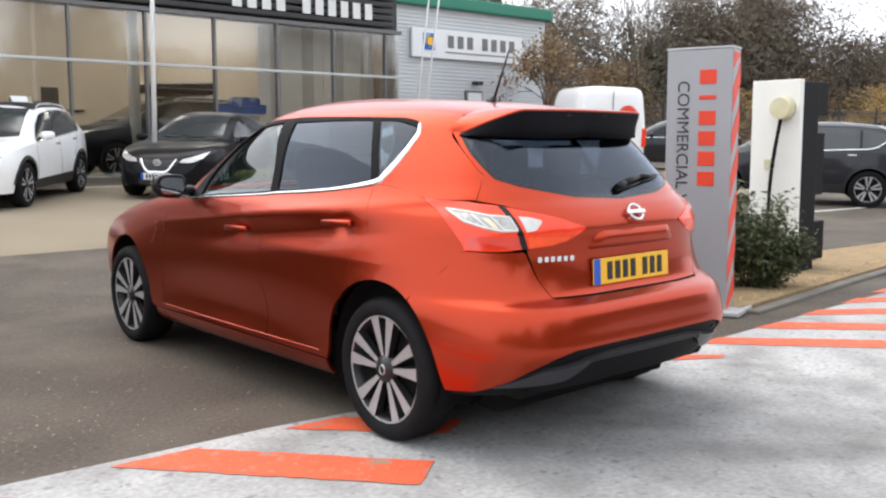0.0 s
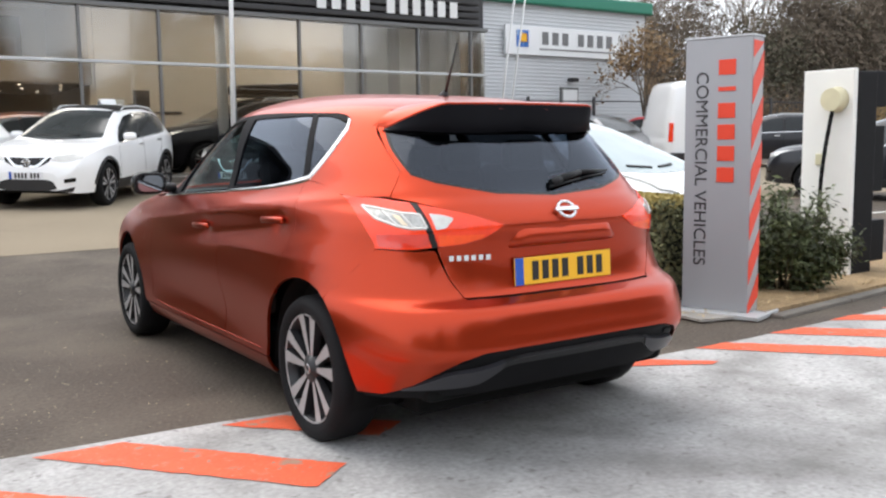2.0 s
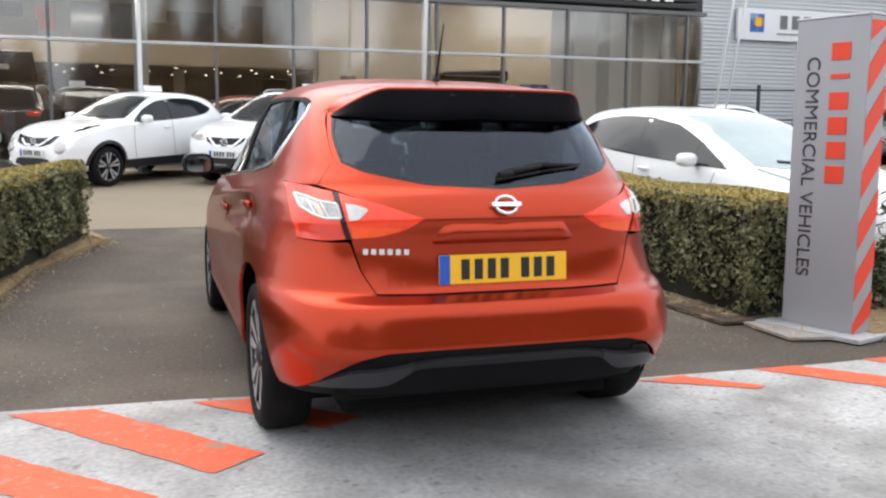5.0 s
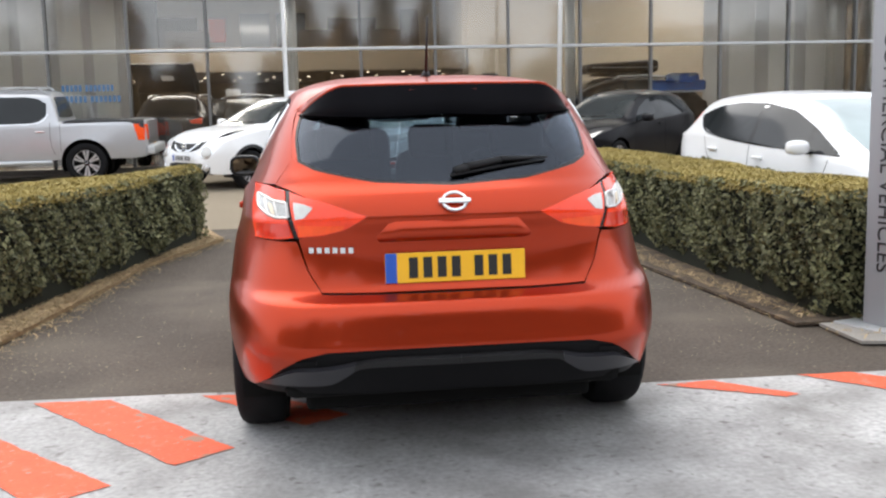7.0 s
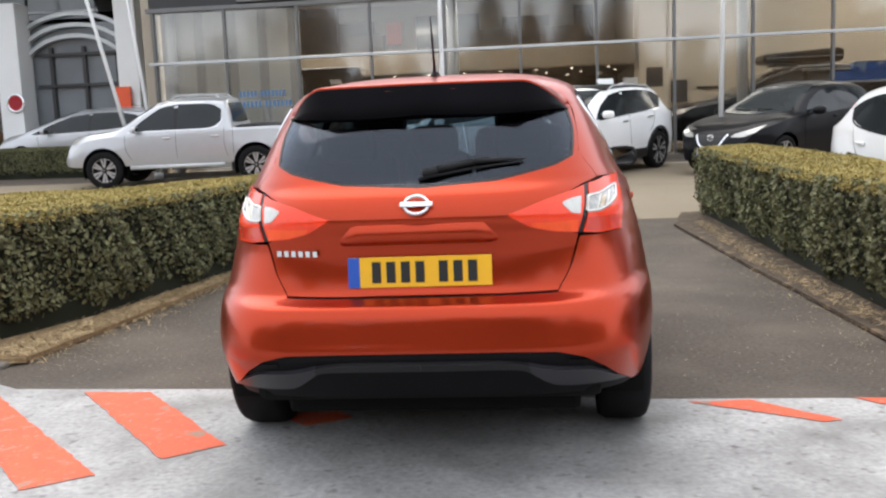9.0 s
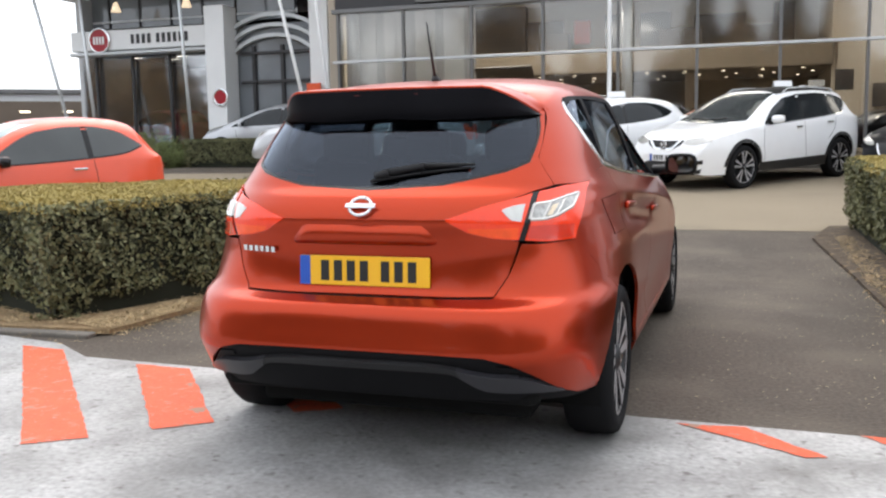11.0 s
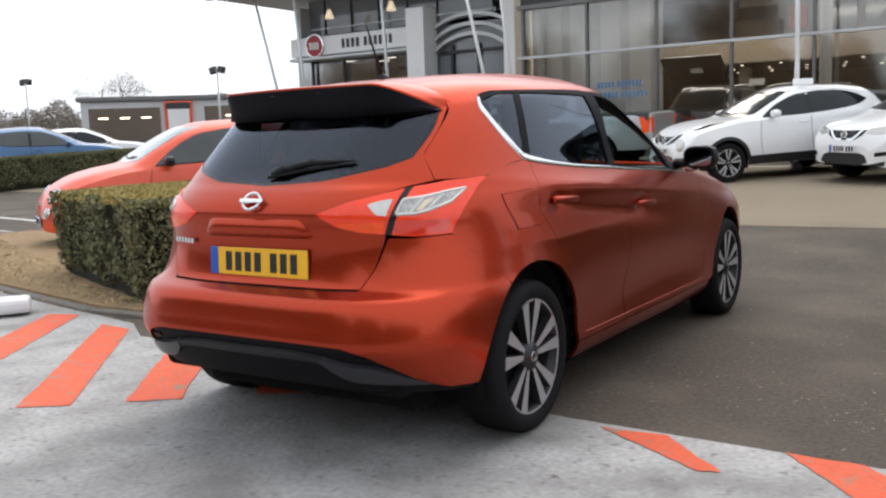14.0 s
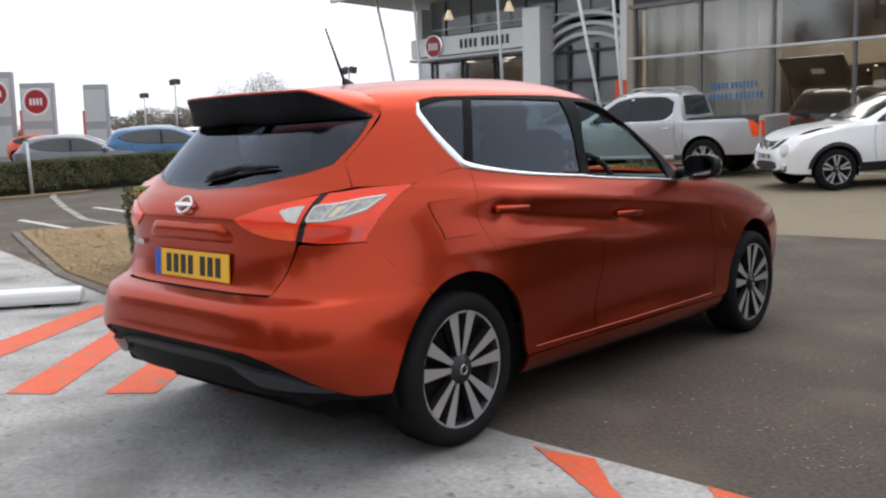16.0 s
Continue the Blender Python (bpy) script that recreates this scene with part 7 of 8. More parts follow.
CITY_CAR = dict(
    wb=2.30, sill=0.22,
    top=[(-0.57, 0.66), (-0.56, 0.82), (-0.52, 0.96), (-0.44, 1.10), (-0.31, 1.28), (-0.18, 1.40), (0.05, 1.455), (0.5, 1.488), (0.85, 1.48), (1.15, 1.425), (1.45, 1.29), (1.75, 1.11), (1.93, 1.005), (2.2, 0.965), (2.5, 0.905), (2.75, 0.81), (2.90, 0.70), (2.98, 0.56), (3.0, 0.46)],
    belt=[(-0.57, 0.95), (0.0, 0.97), (1.0, 0.95), (1.9, 0.92), (2.4, 0.83), (2.7, 0.72), (3.0, 0.42)],
    width=[(-0.57, 0.48), (-0.54, 0.60), (-0.42, 0.71), (-0.2, 0.775), (0.1, 0.81), (0.9, 0.805), (2.0, 0.81), (2.4, 0.79), (2.65, 0.72), (2.85, 0.60), (2.96, 0.45), (3.0, 0.36)],
    roof=[(-0.57, 0.42), (-0.25, 0.48), (0.3, 0.54), (0.8, 0.55), (1.3, 0.56), (1.9, 0.62), (2.3, 0.60), (3.0, 0.26)],
    sill_line=[(1.66, 0.965), (0.9, 0.975), (0.3, 1.0), (0.0, 1.03), (-0.24, 1.10)],
    rail_line=[(1.66, 0.975), (1.36, 1.20), (1.08, 1.325), (0.7, 1.375), (0.35, 1.365), (0.05, 1.30), (-0.24, 1.115)],
    panes=[(1.64, 0.50), (0.43, -0.23)],
    screen=(0.58, 0.48, 1.05, 1.415), rear_glass=(0.46, 0.42, 1.06, 1.34),
    gaps=([(1.70, 0.95), (1.76, 0.65), (1.70, 0.36)], [(0.44, 0.97), (0.42, 0.70), (0.50, 0.36)]),
    handles=((0.62, 0.87),), handle_mat=CHROME, mirror=(1.50, 0.965),
    trims=(
        ("lower_grille", "front", [(0.0, 0.30), (0.34, 0.31)], [(0.0, 0.42), (0.36, 0.41)], MATT_BLACK, 0.006),
        ("trim_bar", "front", [(0.0, 0.565), (0.22, 0.575)], [(0.0, 0.585), (0.22, 0.59)], CHROME, 0.010),
        ("tail_lamp", "rear", [(0.48, 0.80), (0.58, 0.80)], [(0.46, 0.98), (0.55, 0.98)], LENS_RED, 0.008),
    ),
    beads=(("side_strip", "side", [(1.75, 0.50), (1.0, 0.49), (0.40, 0.50)], 0.008, CORAL_PAINT),),
    round_lamps=((0.49, 0.68, 0.095, LENS_WHITE), (0.46, 0.48, 0.060, LENS_WHITE)), plate=0.36,
)
SUPERMINI = dict(
    wb=2.525, sill=0.21,
    top=[(-0.65, 0.68), (-0.64, 0.86), (-0.57, 1.02), (-0.45, 1.18), (-0.32, 1.33), (-0.22, 1.38), (0.2, 1.435), (0.7, 1.455), (1.1, 1.43), (1.45, 1.33), (1.8, 1.16), (2.1, 1.0), (2.25, 0.95), (2.6, 0.91), (2.95, 0.84), (3.15, 0.76), (3.27, 0.66), (3.33, 0.54), (3.345, 0.46)],
    belt=[(-0.65, 0.98), (0.0, 1.0), (1.2, 0.95), (2.2, 0.90), (2.8, 0.80), (3.1, 0.70), (3.345, 0.42)],
    width=[(-0.65, 0.54), (-0.62, 0.66), (-0.48, 0.76), (-0.2, 0.84), (0.0, 0.865), (0.8, 0.85), (1.8, 0.86), (2.5, 0.868), (2.8, 0.83), (3.05, 0.74), (3.24, 0.60), (3.33, 0.46), (3.345, 0.40)],
    roof=[(-0.65, 0.46), (-0.25, 0.50), (0.4, 0.57), (1.0, 0.58), (1.5, 0.57), (2.1, 0.65), (2.5, 0.68), (3.345, 0.30)],
    sill_line=[(1.92, 0.92), (1.0, 0.955), (0.35, 1.0), (0.0, 1.06), (-0.22, 1.17)],
    rail_line=[(1.92, 0.93), (1.55, 1.16), (1.2, 1.30), (0.8, 1.345), (0.35, 1.335), (0.0, 1.28), (-0.22, 1.185)],
    panes=[(1.90, 0.92), (0.85, -0.21)],
    screen=(0.64, 0.50, 0.99, 1.365), rear_glass=(0.52, 0.45, 1.02, 1.28),
    gaps=([(1.96, 0.90), (2.0, 0.66), (1.96, 0.36)], [(0.88, 0.95), (0.88, 0.66), (0.84, 0.36)], [(0.08, 1.0), (0.16, 0.82), (0.36, 0.68)]),
    handles=((1.05, 0.86),), mirror=(1.76, 0.93),
    trims=(
        ("headlamp", "front", [(0.36, 0.63), (0.54, 0.63), (0.70, 0.70)], [(0.40, 0.68), (0.57, 0.73), (0.74, 0.80)], LENS_WHITE, 0.007),
        ("grille", "front", [(0.0, 0.47), (0.16, 0.47), (0.30, 0.58)], [(0.0, 0.66), (0.18, 0.665), (0.36, 0.67)], MATT_BLACK, 0.005),
        ("lower_grille", "front", [(0.0, 0.26), (0.30, 0.27)], [(0.0, 0.36), (0.30, 0.35)], MATT_BLACK, 0.006),
        ("tail_lamp", "rear", [(0.50, 0.84), (0.64, 0.84)], [(0.46, 0.98), (0.58, 1.04)], LENS_RED, 0.006),
    ),
    beads=(("grille_trim", "front", [(0.30, 0.67), (0.17, 0.49), (0.0, 0.475)], 0.013, CHROME),),
    badge=(0, 0.62), plate=0.40,
)
TRUCK = dict(
    wb=3.15, sill=0.46, gap=0.075, rail_lift=0.085,
    top=[(-1.15, 0.90), (-1.14, 1.17), (-1.05, 1.19), (0.35, 1.165), (0.45, 1.18), (0.50, 1.36), (0.56, 1.62), (0.64, 1.75), (1.0, 1.795), (1.6, 1.80), (2.0, 1.745), (2.35, 1.56), (2.75, 1.28), (2.95, 1.19), (3.5, 1.13), (3.85, 1.04), (3.98, 0.90), (4.05, 0.70)],
    belt=[(-1.15, 1.13), (0.4, 1.11), (0.6, 1.13), (1.8, 1.10), (2.9, 1.06), (3.5, 0.98), (4.05, 0.62)],
    width=[(-1.15, 0.83), (-1.10, 0.87), (-0.8, 0.895), (0.0, 0.92), (0.45, 0.905), (0.55, 0.90), (1.5, 0.90), (3.15, 0.925), (3.6, 0.88), (3.9, 0.76), (4.05, 0.60)],
    roof=[(-1.15, 0.83), (0.4, 0.85), (0.5, 0.70), (0.65, 0.62), (1.5, 0.62), (2.0, 0.60), (2.8, 0.72), (3.2, 0.74), (4.05, 0.50)],
    sill_line=[(2.60, 1.13), (1.8, 1.14), (0.95, 1.15), (0.72, 1.22), (0.66, 1.34)],
    rail_line=[(2.60, 1.14), (2.25, 1.41), (1.95, 1.60), (1.6, 1.655), (1.0, 1.65), (0.75, 1.60), (0.66, 1.50)],
    panes=[(2.58, 1.66), (1.58, 0.68)],
    screen=(0.70, 0.56, 1.25, 1.70), rear_glass=(0.62, 0.52, 1.26, 1.64),
    gaps=([(2.66, 1.10), (2.66, 0.80), (2.55, 0.58)], [(1.62, 1.12), (1.62, 0.80), (1.60, 0.58)], [(0.62, 1.16), (0.62, 0.80), (0.56, 0.58)], [(0.44, 1.14), (0.44, 0.62)]),
    handles=((1.80, 0.99), (0.80, 1.0)), mirror=(2.40, 1.13), rails=((1.80, 1.66, 1.2, 0.85, 0.72), 0.50),
    trims=(
        ("tail_lamp", "side", [(-1.10, 0.80), (-0.98, 0.80)], [(-1.12, 1.10), (-0.90, 1.11)], LENS_BAND, 0.010),
        ("tail_lamp", "rear", [(0.70, 0.80), (0.83, 0.80)], [(0.70, 1.09), (0.83, 1.10)], LENS_BAND, 0.010),
        ("bed_rail", "above", [(0.76, -1.10), (0.85, -1.10)], [(0.76, 0.38), (0.85, 0.38)], MATT_BLACK, 0.022),
        ("headlamp", "front", [(0.42, 0.92), (0.70, 0.92)], [(0.44, 1.02), (0.74, 1.06)], LENS_WHITE, 0.006),
    ),
    rear_plate=0.66,
)


def van(label, m):
    v = thing("van", label, "van", m)
    S = Shell([(0.3, -0.95), (0.45, -1.0), (1.0, -1.0), (2.2, -0.94), (2.40, -0.80), (2.45, 0.6)], [(0.3, 0.95), (0.5, 1.0), (1.2, 1.0), (1.8, 0.95), (2.3, 0.86), (2.42, 0.6), (2.45, 0.03)], [(0.3, 4.0), (0.6, 4.1), (0.95, 4.0), (1.15, 3.4), (2.1, 2.7), (2.40, 2.3), (2.45, 0.8)], 0.7, [(0.3, 12), (2.3, 12), (2.45, 4)], [(0.3, 5), (2.45, 4)])
    zs, ss = np.linspace(0.34, 2.449, 30), np.linspace(0, S.s[-1], 90)
    bm = bmesh.new()
    for sd in (1, -1):
        p = S.at(np.broadcast_to(ss * sd, (30, 90)), np.broadcast_to(zs[:, None], (30, 90)))
        vs = [[bm.verts.new(q) for q in row] for row in p]
        for j in range(29):
            for i in range(89):
                q = (vs[j][i], vs[j][i + 1], vs[j + 1][i + 1], vs[j + 1][i])
                bm.faces.new(q if sd > 0 else q[::-1]).smooth = True
    bmesh.ops.remove_doubles(bm, verts=bm.verts[:], dist=0.003)
    part("body", bm, WHITE_PAINT, v)
    part("door_gap", boxed((0, -1.0, 1.35), (0.012, 0.02, 1.9)), DARK_VOID, v)
    for sd in (1, -1):
        part("tail_lamp", boxed((sd * 0.90, -0.985, 1.05), (0.12, 0.06, 0.5), 0.02), LENS_RED, v)
        part("side_window", patch(S, [S.sy(2.9, 1.35), S.sy(2.0, 1.35)], [S.sy(2.55, 1.95), S.sy(2.0, 1.95)], nu=6, nv=5, sides=(sd,), out=0.004, gap=0), CARGLASS, v)
        for y in (0.0, 3.0):
            wheel_mesh(0.34, 0.21, 0.2, 5, 0.0, v, sd, (sd * 0.87, y, 0.34), shape=(0.06, 0.08))
    part("round_sticker", rod(bmesh.new(), (0.42, -1.0, 1.62), (0.42, -1.012, 1.62), 0.28, 0.28, 24), SIGN_RED, v, "orange-red round sticker")
    part("sticker_mark", boxed((0.42, -1.016, 1.62), (0.4, 0.01, 0.16), 0.01), WHITE_METAL, v)
    part("rear_bumper", boxed((0, -1.02, 0.42), (1.8, 0.16, 0.2), 0.03), MATT_BLACK, v)
    number_plate(v, pose(0, -1.03, 0.85))
    part("underbody", boxed((0, 1.5, 0.4), (1.3, 4.6, 0.3), 0.03), DARK_VOID, v)
    return v


# ---- the sign totem ----
TW, TD, TH = 0.49, 0.20, 1.97
tot = thing("sign_totem", "tall silver-grey sign pillar with orange-red chevron edge", "sign", pose(2.83, 0.59, 0, 0, 0, -73.1))
part("column", boxed((-TW / 2, TD / 2, TH / 2 + 0.02), (TW, TD, TH - 0.04), 0.006), TOTEM_GREY, tot)
part("base_plate", boxed((-TW / 2, TD / 2, 0.024), (TW + 0.24, TD + 0.22, 0.03), 0.004), FRAME_LIGHT, tot)
part("cap", boxed((-TW / 2, TD / 2, TH + 0.006), (TW + 0.012, TD + 0.012, 0.012), 0.003), FRAME_LIGHT, tot)
for k in range(7):
    z = 0.05 + 0.315 * k
    corners = [(0.004, z - 0.12), (TD - 0.004, z + 0.09), (TD - 0.004, z + 0.255), (0.004, z + 0.045)]
    corners = [(y, min(max(c, 0.03), TH - 0.03)) for y, c in corners]
    g = bmesh.new()
    a = [g.verts.new((0.0045, y, c)) for y, c in corners]
    b = [g.verts.new((0.001, y, c)) for y, c in corners]
    g.faces.new(a)
    for i in range(4):
        if (a[i].co - a[(i + 1) % 4].co).length > 1e-4:
            g.faces.new((a[i], b[i], b[(i + 1) % 4], a[(i + 1) % 4]))
    bmesh.ops.recalc_face_normals(g, faces=g.faces[:])
    part("chevron", g, SIGN_RED, tot)
down = Matrix(((0, 1, 0, 0), (0, 0, -1, 0), (-1, 0, 0, 0), (0, 0, 0, 1)))
for k in range(6):
    part("brand_block", boxed((-0.180, -0.003, 1.765 - 0.150 * k), (0.125, 0.006, 0.03 if k == 1 else 0.105), 0.002), SIGN_RED, tot, "orange-red brand lettering block")
lettering("COMMERCIAL VEHICLES", 0.128, Matrix.Translation((-0.365, -0.002, 1.05)) @ down, SIGN_DARK, tot, "lettering", 0.002)

# ---- the charging post ----
ev = thing("charging_post", "white and black electric car charging post with a cable", "charger", pose(5.03, 1.22, 0.02, 0, 0, -90.0))
part("front_panel", boxed((-0.25, 0.03, 0.925), (0.50, 0.06, 1.85), 0.008), EV_WHITE, ev, "white front panel")
part("body", boxed((-0.25, 0.22, 0.92), (0.48, 0.32, 1.82), 0.01), DIFFUSER_BLACK, ev)
for z, h, d in ((1.68, 0.32, 0.20), (0.30, 0.38, 0.22), (1.05, 0.60, 0.16)):
    part("module", boxed((-0.25, 0.38 + d / 2, z), (0.46, d, h), 0.01), DIFFUSER_BLACK, ev)
part("plug_cap", rod(bmesh.new(), (-0.16, 0.0, 1.58), (-0.16, -0.10, 1.58), 0.115, 0.10, 24), EV_CREAM, ev, "cream round plug holder")
g = bmesh.new()
tube(g, [(-0.16 - 0.10 * math.sin(1.2 * t), -0.06 - 0.04 * math.sin(3 * t), 1.50 - 1.05 * t) for t in np.linspace(0, 1, 14)], 0.018, 8)
part("cable", g, RUBBER, ev, "black charging cable")
part("socket", boxed((-0.30, -0.02, 1.05), (0.07, 0.04, 0.10), 0.008), EV_CREAM, ev)

# ---- white bar lying on the apron ----
bar = thing("barrier_bar", "white painted barrier bar lying on the concrete", "barrier", pose(-3.80, 0.72, 0, 0, 0, -124))
part("bar", boxed((1.4, 0, 0.08), (2.8, 0.26, 0.11), 0.035), WHITE_METAL, bar)
for x in (0.3, 1.4, 2.5):
    part("foot", boxed((x, 0, 0.016), (0.12, 0.20, 0.03), 0.005), RUBBER, bar)

# ---- parked vehicles ----
hull_car("white family crossover with a black glass roof on the forecourt", WHITE_PAINT, stand(2.13, 14.31, 143.5), CROSSOVER, "cars on the forecourt", roof_mat=DIFFUSER_BLACK, clad=MATT_BLACK, wheels=(0.348, 0.255), chrome=True)
hull_car("white small crossover with round lamps on the forecourt", WHITE_PAINT, stand(-0.66, 14.0, 136, 0.957), SMALL_CROSSOVER, "cars on the forecourt", clad=MATT_BLACK, wheels=(0.335, 0.235))
hull_car("black supermini with a chrome grille on the forecourt", BLACK_PAINT, stand(5.93, 14.06, 132, 1.03), SUPERMINI, "cars on the forecourt", wheels=(0.315, 0.225))
hull_car("white electric hatchback behind the hedge", WHITE_PAINT, stand(4.50, 5.95, 185), ELECTRIC, wheels=(0.315, 0.215), screen_mat=SKY_SCREEN)
hull_car("coral-red small rounded city car", CORAL_PAINT, stand(-6.65, 6.25, 152), CITY_CAR, wheels=(0.29, 0.195), mirror=GLOSS_BLACK, glass_mat=WINDSCREEN, screen_mat=SKY_SCREEN)
hull_car("dark grey crossover parked in a bay", NAVY_PAINT, stand(15.0, 5.1, 29), CROSSOVER, "cars in the bays", clad=MATT_BLACK, wheels=(0.348, 0.245), chrome=True, glass_mat=WINDSCREEN)
hull_car("dark crossover parked in a bay beside another", NAVY_PAINT, stand(22.0, 13.0, 38), CROSSOVER, "cars in the bays", clad=MATT_BLACK, wheels=(0.348, 0.245), chrome=True)
hull_car("blue hatchback behind the far hedge", BLUE_PAINT, stand(-21.9, 11.3, -31, 1.08), SUPERMINI, "cars beyond the hedge", glass_mat=WINDSCREEN)
hull_car("grey hatchback parked beside the blue one", GREYCAR_PAINT, stand(-23.05, 9.2, -31), SUPERMINI, "cars beyond the hedge", glass_mat=WINDSCREEN)
hull_car("white hatchback parked behind the blue one", WHITE_PAINT, stand(-24.4, 14.6, -31), SUPERMINI, "cars beyond the hedge")
hull_car("light grey hatchback beside the second showroom", SILVER_PAINT, stand(-9.05, 18.45, 88, 1.06), ELECTRIC)
truck = hull_car("silver double-cab pickup truck beside the showroom", SILVER_PAINT, stand(-4.92, 14.45, 93, 0.955), TRUCK, "", "pickup", "pickup_truck", wheels=(0.385, 0.25), chrome=True, rim_style=(6, 0.16, (0.022, 0.045)))
part("bed_cover", boxed((0, -0.36, 1.185), (1.50, 1.42, 0.02), 0.006), MATT_BLACK, truck, "black bed cover")
part("tailgate", boxed((0, -1.155, 0.98), (1.36, 0.02, 0.36), 0.008), SILVER_PAINT, truck)
part("rear_bumper", boxed((0, -1.20, 0.60), (1.70, 0.16, 0.18), 0.04), FRAME_LIGHT, truck)
for sd in (1, -1):
    part("side_step", rod(bmesh.new(), (sd * 0.93, 0.62, 0.42), (sd * 0.93, 2.58, 0.42), 0.04, 0.04, 12), FRAME_LIGHT, truck)


def price_board(x, y, z, heading):
    """A folded white board standing on a car roof."""
    b = thing("price_board", "small blank white price board standing on a car roof", "board", pose(x, y, z, 0, 0, heading), "price boards")
    for sd in (1, -1):
        part("leaf", boxed((0, sd * 0.032, 0.055), (0.32, 0.008, 0.115), 0.002, Matrix.Rotation(radians(sd * 28), 4, "X")), WHITE_METAL, b)


for m_, y_, z_ in ((stand(2.13, 14.31, 143.5), 0.45, 1.592), (stand(-0.66, 14.0, 136, 0.957), 0.55, 1.562)):
    at = m_ @ Vector((0, y_, z_))
    price_board(at.x, at.y, at.z, 20)

# cars and a shrub in front of the warehouse
hull_car("white hatchback parked before the warehouse", WHITE_PAINT, stand(14.6, 18.3, 100), SUPERMINI, "cars before the warehouse")
hull_car("dark grey hatchback parked before the warehouse", GREYCAR_PAINT, stand(17.6, 18.2, 170), SUPERMINI, "cars before the warehouse")
hull_car("dark red hatchback parked before the warehouse", BADGE_RED, stand(20.0, 18.0, 175), SUPERMINI, "cars before the warehouse")
bush(15.9, 18.9, 0.7, 0.9, 27, "rounded evergreen shrub before the warehouse", LEAF_BUSH, 0.05, 5000)
van("white panel van with a round sticker parked beyond the hedge", stand(17.3, 13.6, -35))

sp_ = thing("signpost", "thin pale grey post before the boundary hedge", "post", Matrix.Translation((-19.3, 7.2, rise(7.2))))
part("post", rod(bmesh.new(), (0, 0, 0), (-0.12, 0, 1.35), 0.04, 0.035, 10), FRAME_LIGHT, sp_)
part("cap", rod(bmesh.new(), (-0.12, 0, 1.34), (-0.122, 0, 1.39), 0.045, 0.03, 10), FRAME_GREY, sp_)

for label, paint, x, y in (("red hatchback far across the car park", CORAL_PAINT, -46.5, 19.0), ("white hatchback far across the car park", WHITE_PAINT, -49.5, 22.0), ("silver hatchback far across the car park", SILVER_PAINT, -43.5, 21.5)):
    hull_car(label, paint, stand(x, y, -60), SUPERMINI, "cars far across the car park")


# ---- trees and distance ----
def bare_tree(x, y, h, seed, label, spread=0.32, name="tree", foliage=None, leaf=0.0, count=0):
    """A tapered trunk with forking limbs and many fine twigs."""
    rng = random.Random(seed)
    tree = thing(name, label, "tree", Matrix.Translation((x, y, rise(y) - 0.1)))
    wood, verts, faces = bmesh.new(), [], []
    tips = []

    def grow(a, d, ln, r, depth):
        b = a + d * ln
        if depth <= 1:
            rod(wood, a, b, r, r * 0.62, 6)
        else:
            n = (b - a).cross(Vector((rng.uniform(-1, 1), rng.uniform(-1, 1), rng.uniform(-1, 1)))).normalized() * r
            k = len(verts)
            verts.extend([a - n, a + n, b + n * 0.4, b - n * 0.4])
            faces.append((k, k + 1, k + 2, k + 3))
        if depth >= 5:
            tips.append(b)
            return
        for _ in range(rng.choice((2, 3, 3)) if depth else 5):
            way = (d + Vector((rng.gauss(0, spread), rng.gauss(0, spread), rng.gauss(0.05, spread * 0.7)))).normalized()
            start = a + (b - a) * rng.uniform(0.55, 1.0)
            grow(start, way, ln * rng.uniform(0.62, 0.86), r * 0.58, depth + 1)

    grow(Vector((0, 0, 0)), Vector((rng.gauss(0, 0.05), rng.gauss(0, 0.05), 1)).normalized(), h * 0.30, h * 0.018, 0)
    part("trunk", wood, TRUNK, tree)
    crown = from_arrays("crown", [tuple(v) for v in verts], faces, TWIG, tree)
    tagged(crown, kind="stuff")
    if foliage:
        gen = np.random.default_rng(seed)
        c = np.array([tuple(t) for t in tips])
        c = c[gen.integers(0, len(c), count)] + gen.normal(0, h * 0.035, (count, 3))
        leaf_cloud("leaves", c, np.tile([0, 0, 0.5], (count, 1)), leaf, foliage, tree, seed, 1.0, 0.6)
    return tree


def conifer(x, y, h, seed, label="dark evergreen conifer in the tree belt"):
    gen = np.random.default_rng(seed)
    tree = thing("tree", label, "tree", Matrix.Translation((x, y, rise(y) - 0.1)))
    part("trunk", rod(bmesh.new(), (0, 0, 0), (0, 0, h * 0.95), h * 0.02, 0.02, 7), TRUNK, tree)
    n = int(1600)
    k = gen.uniform(0.12, 1, n) ** 0.8
    a = gen.uniform(0, 2 * math.pi, n)
    r = h * 0.24 * (1.05 - k) * gen.uniform(0.35, 1.1, n) * (1 + 0.3 * np.sin(a * 5 + k * 17))
    c = np.column_stack([r * np.cos(a), r * np.sin(a), h * k - 0.25 * r])
    leaf_cloud("crown", c, np.column_stack([np.cos(a), np.sin(a), -0.2 * np.ones(n)]), 0.03 * h, FIR, tree, seed, 0.6, 0.45)
    return tree


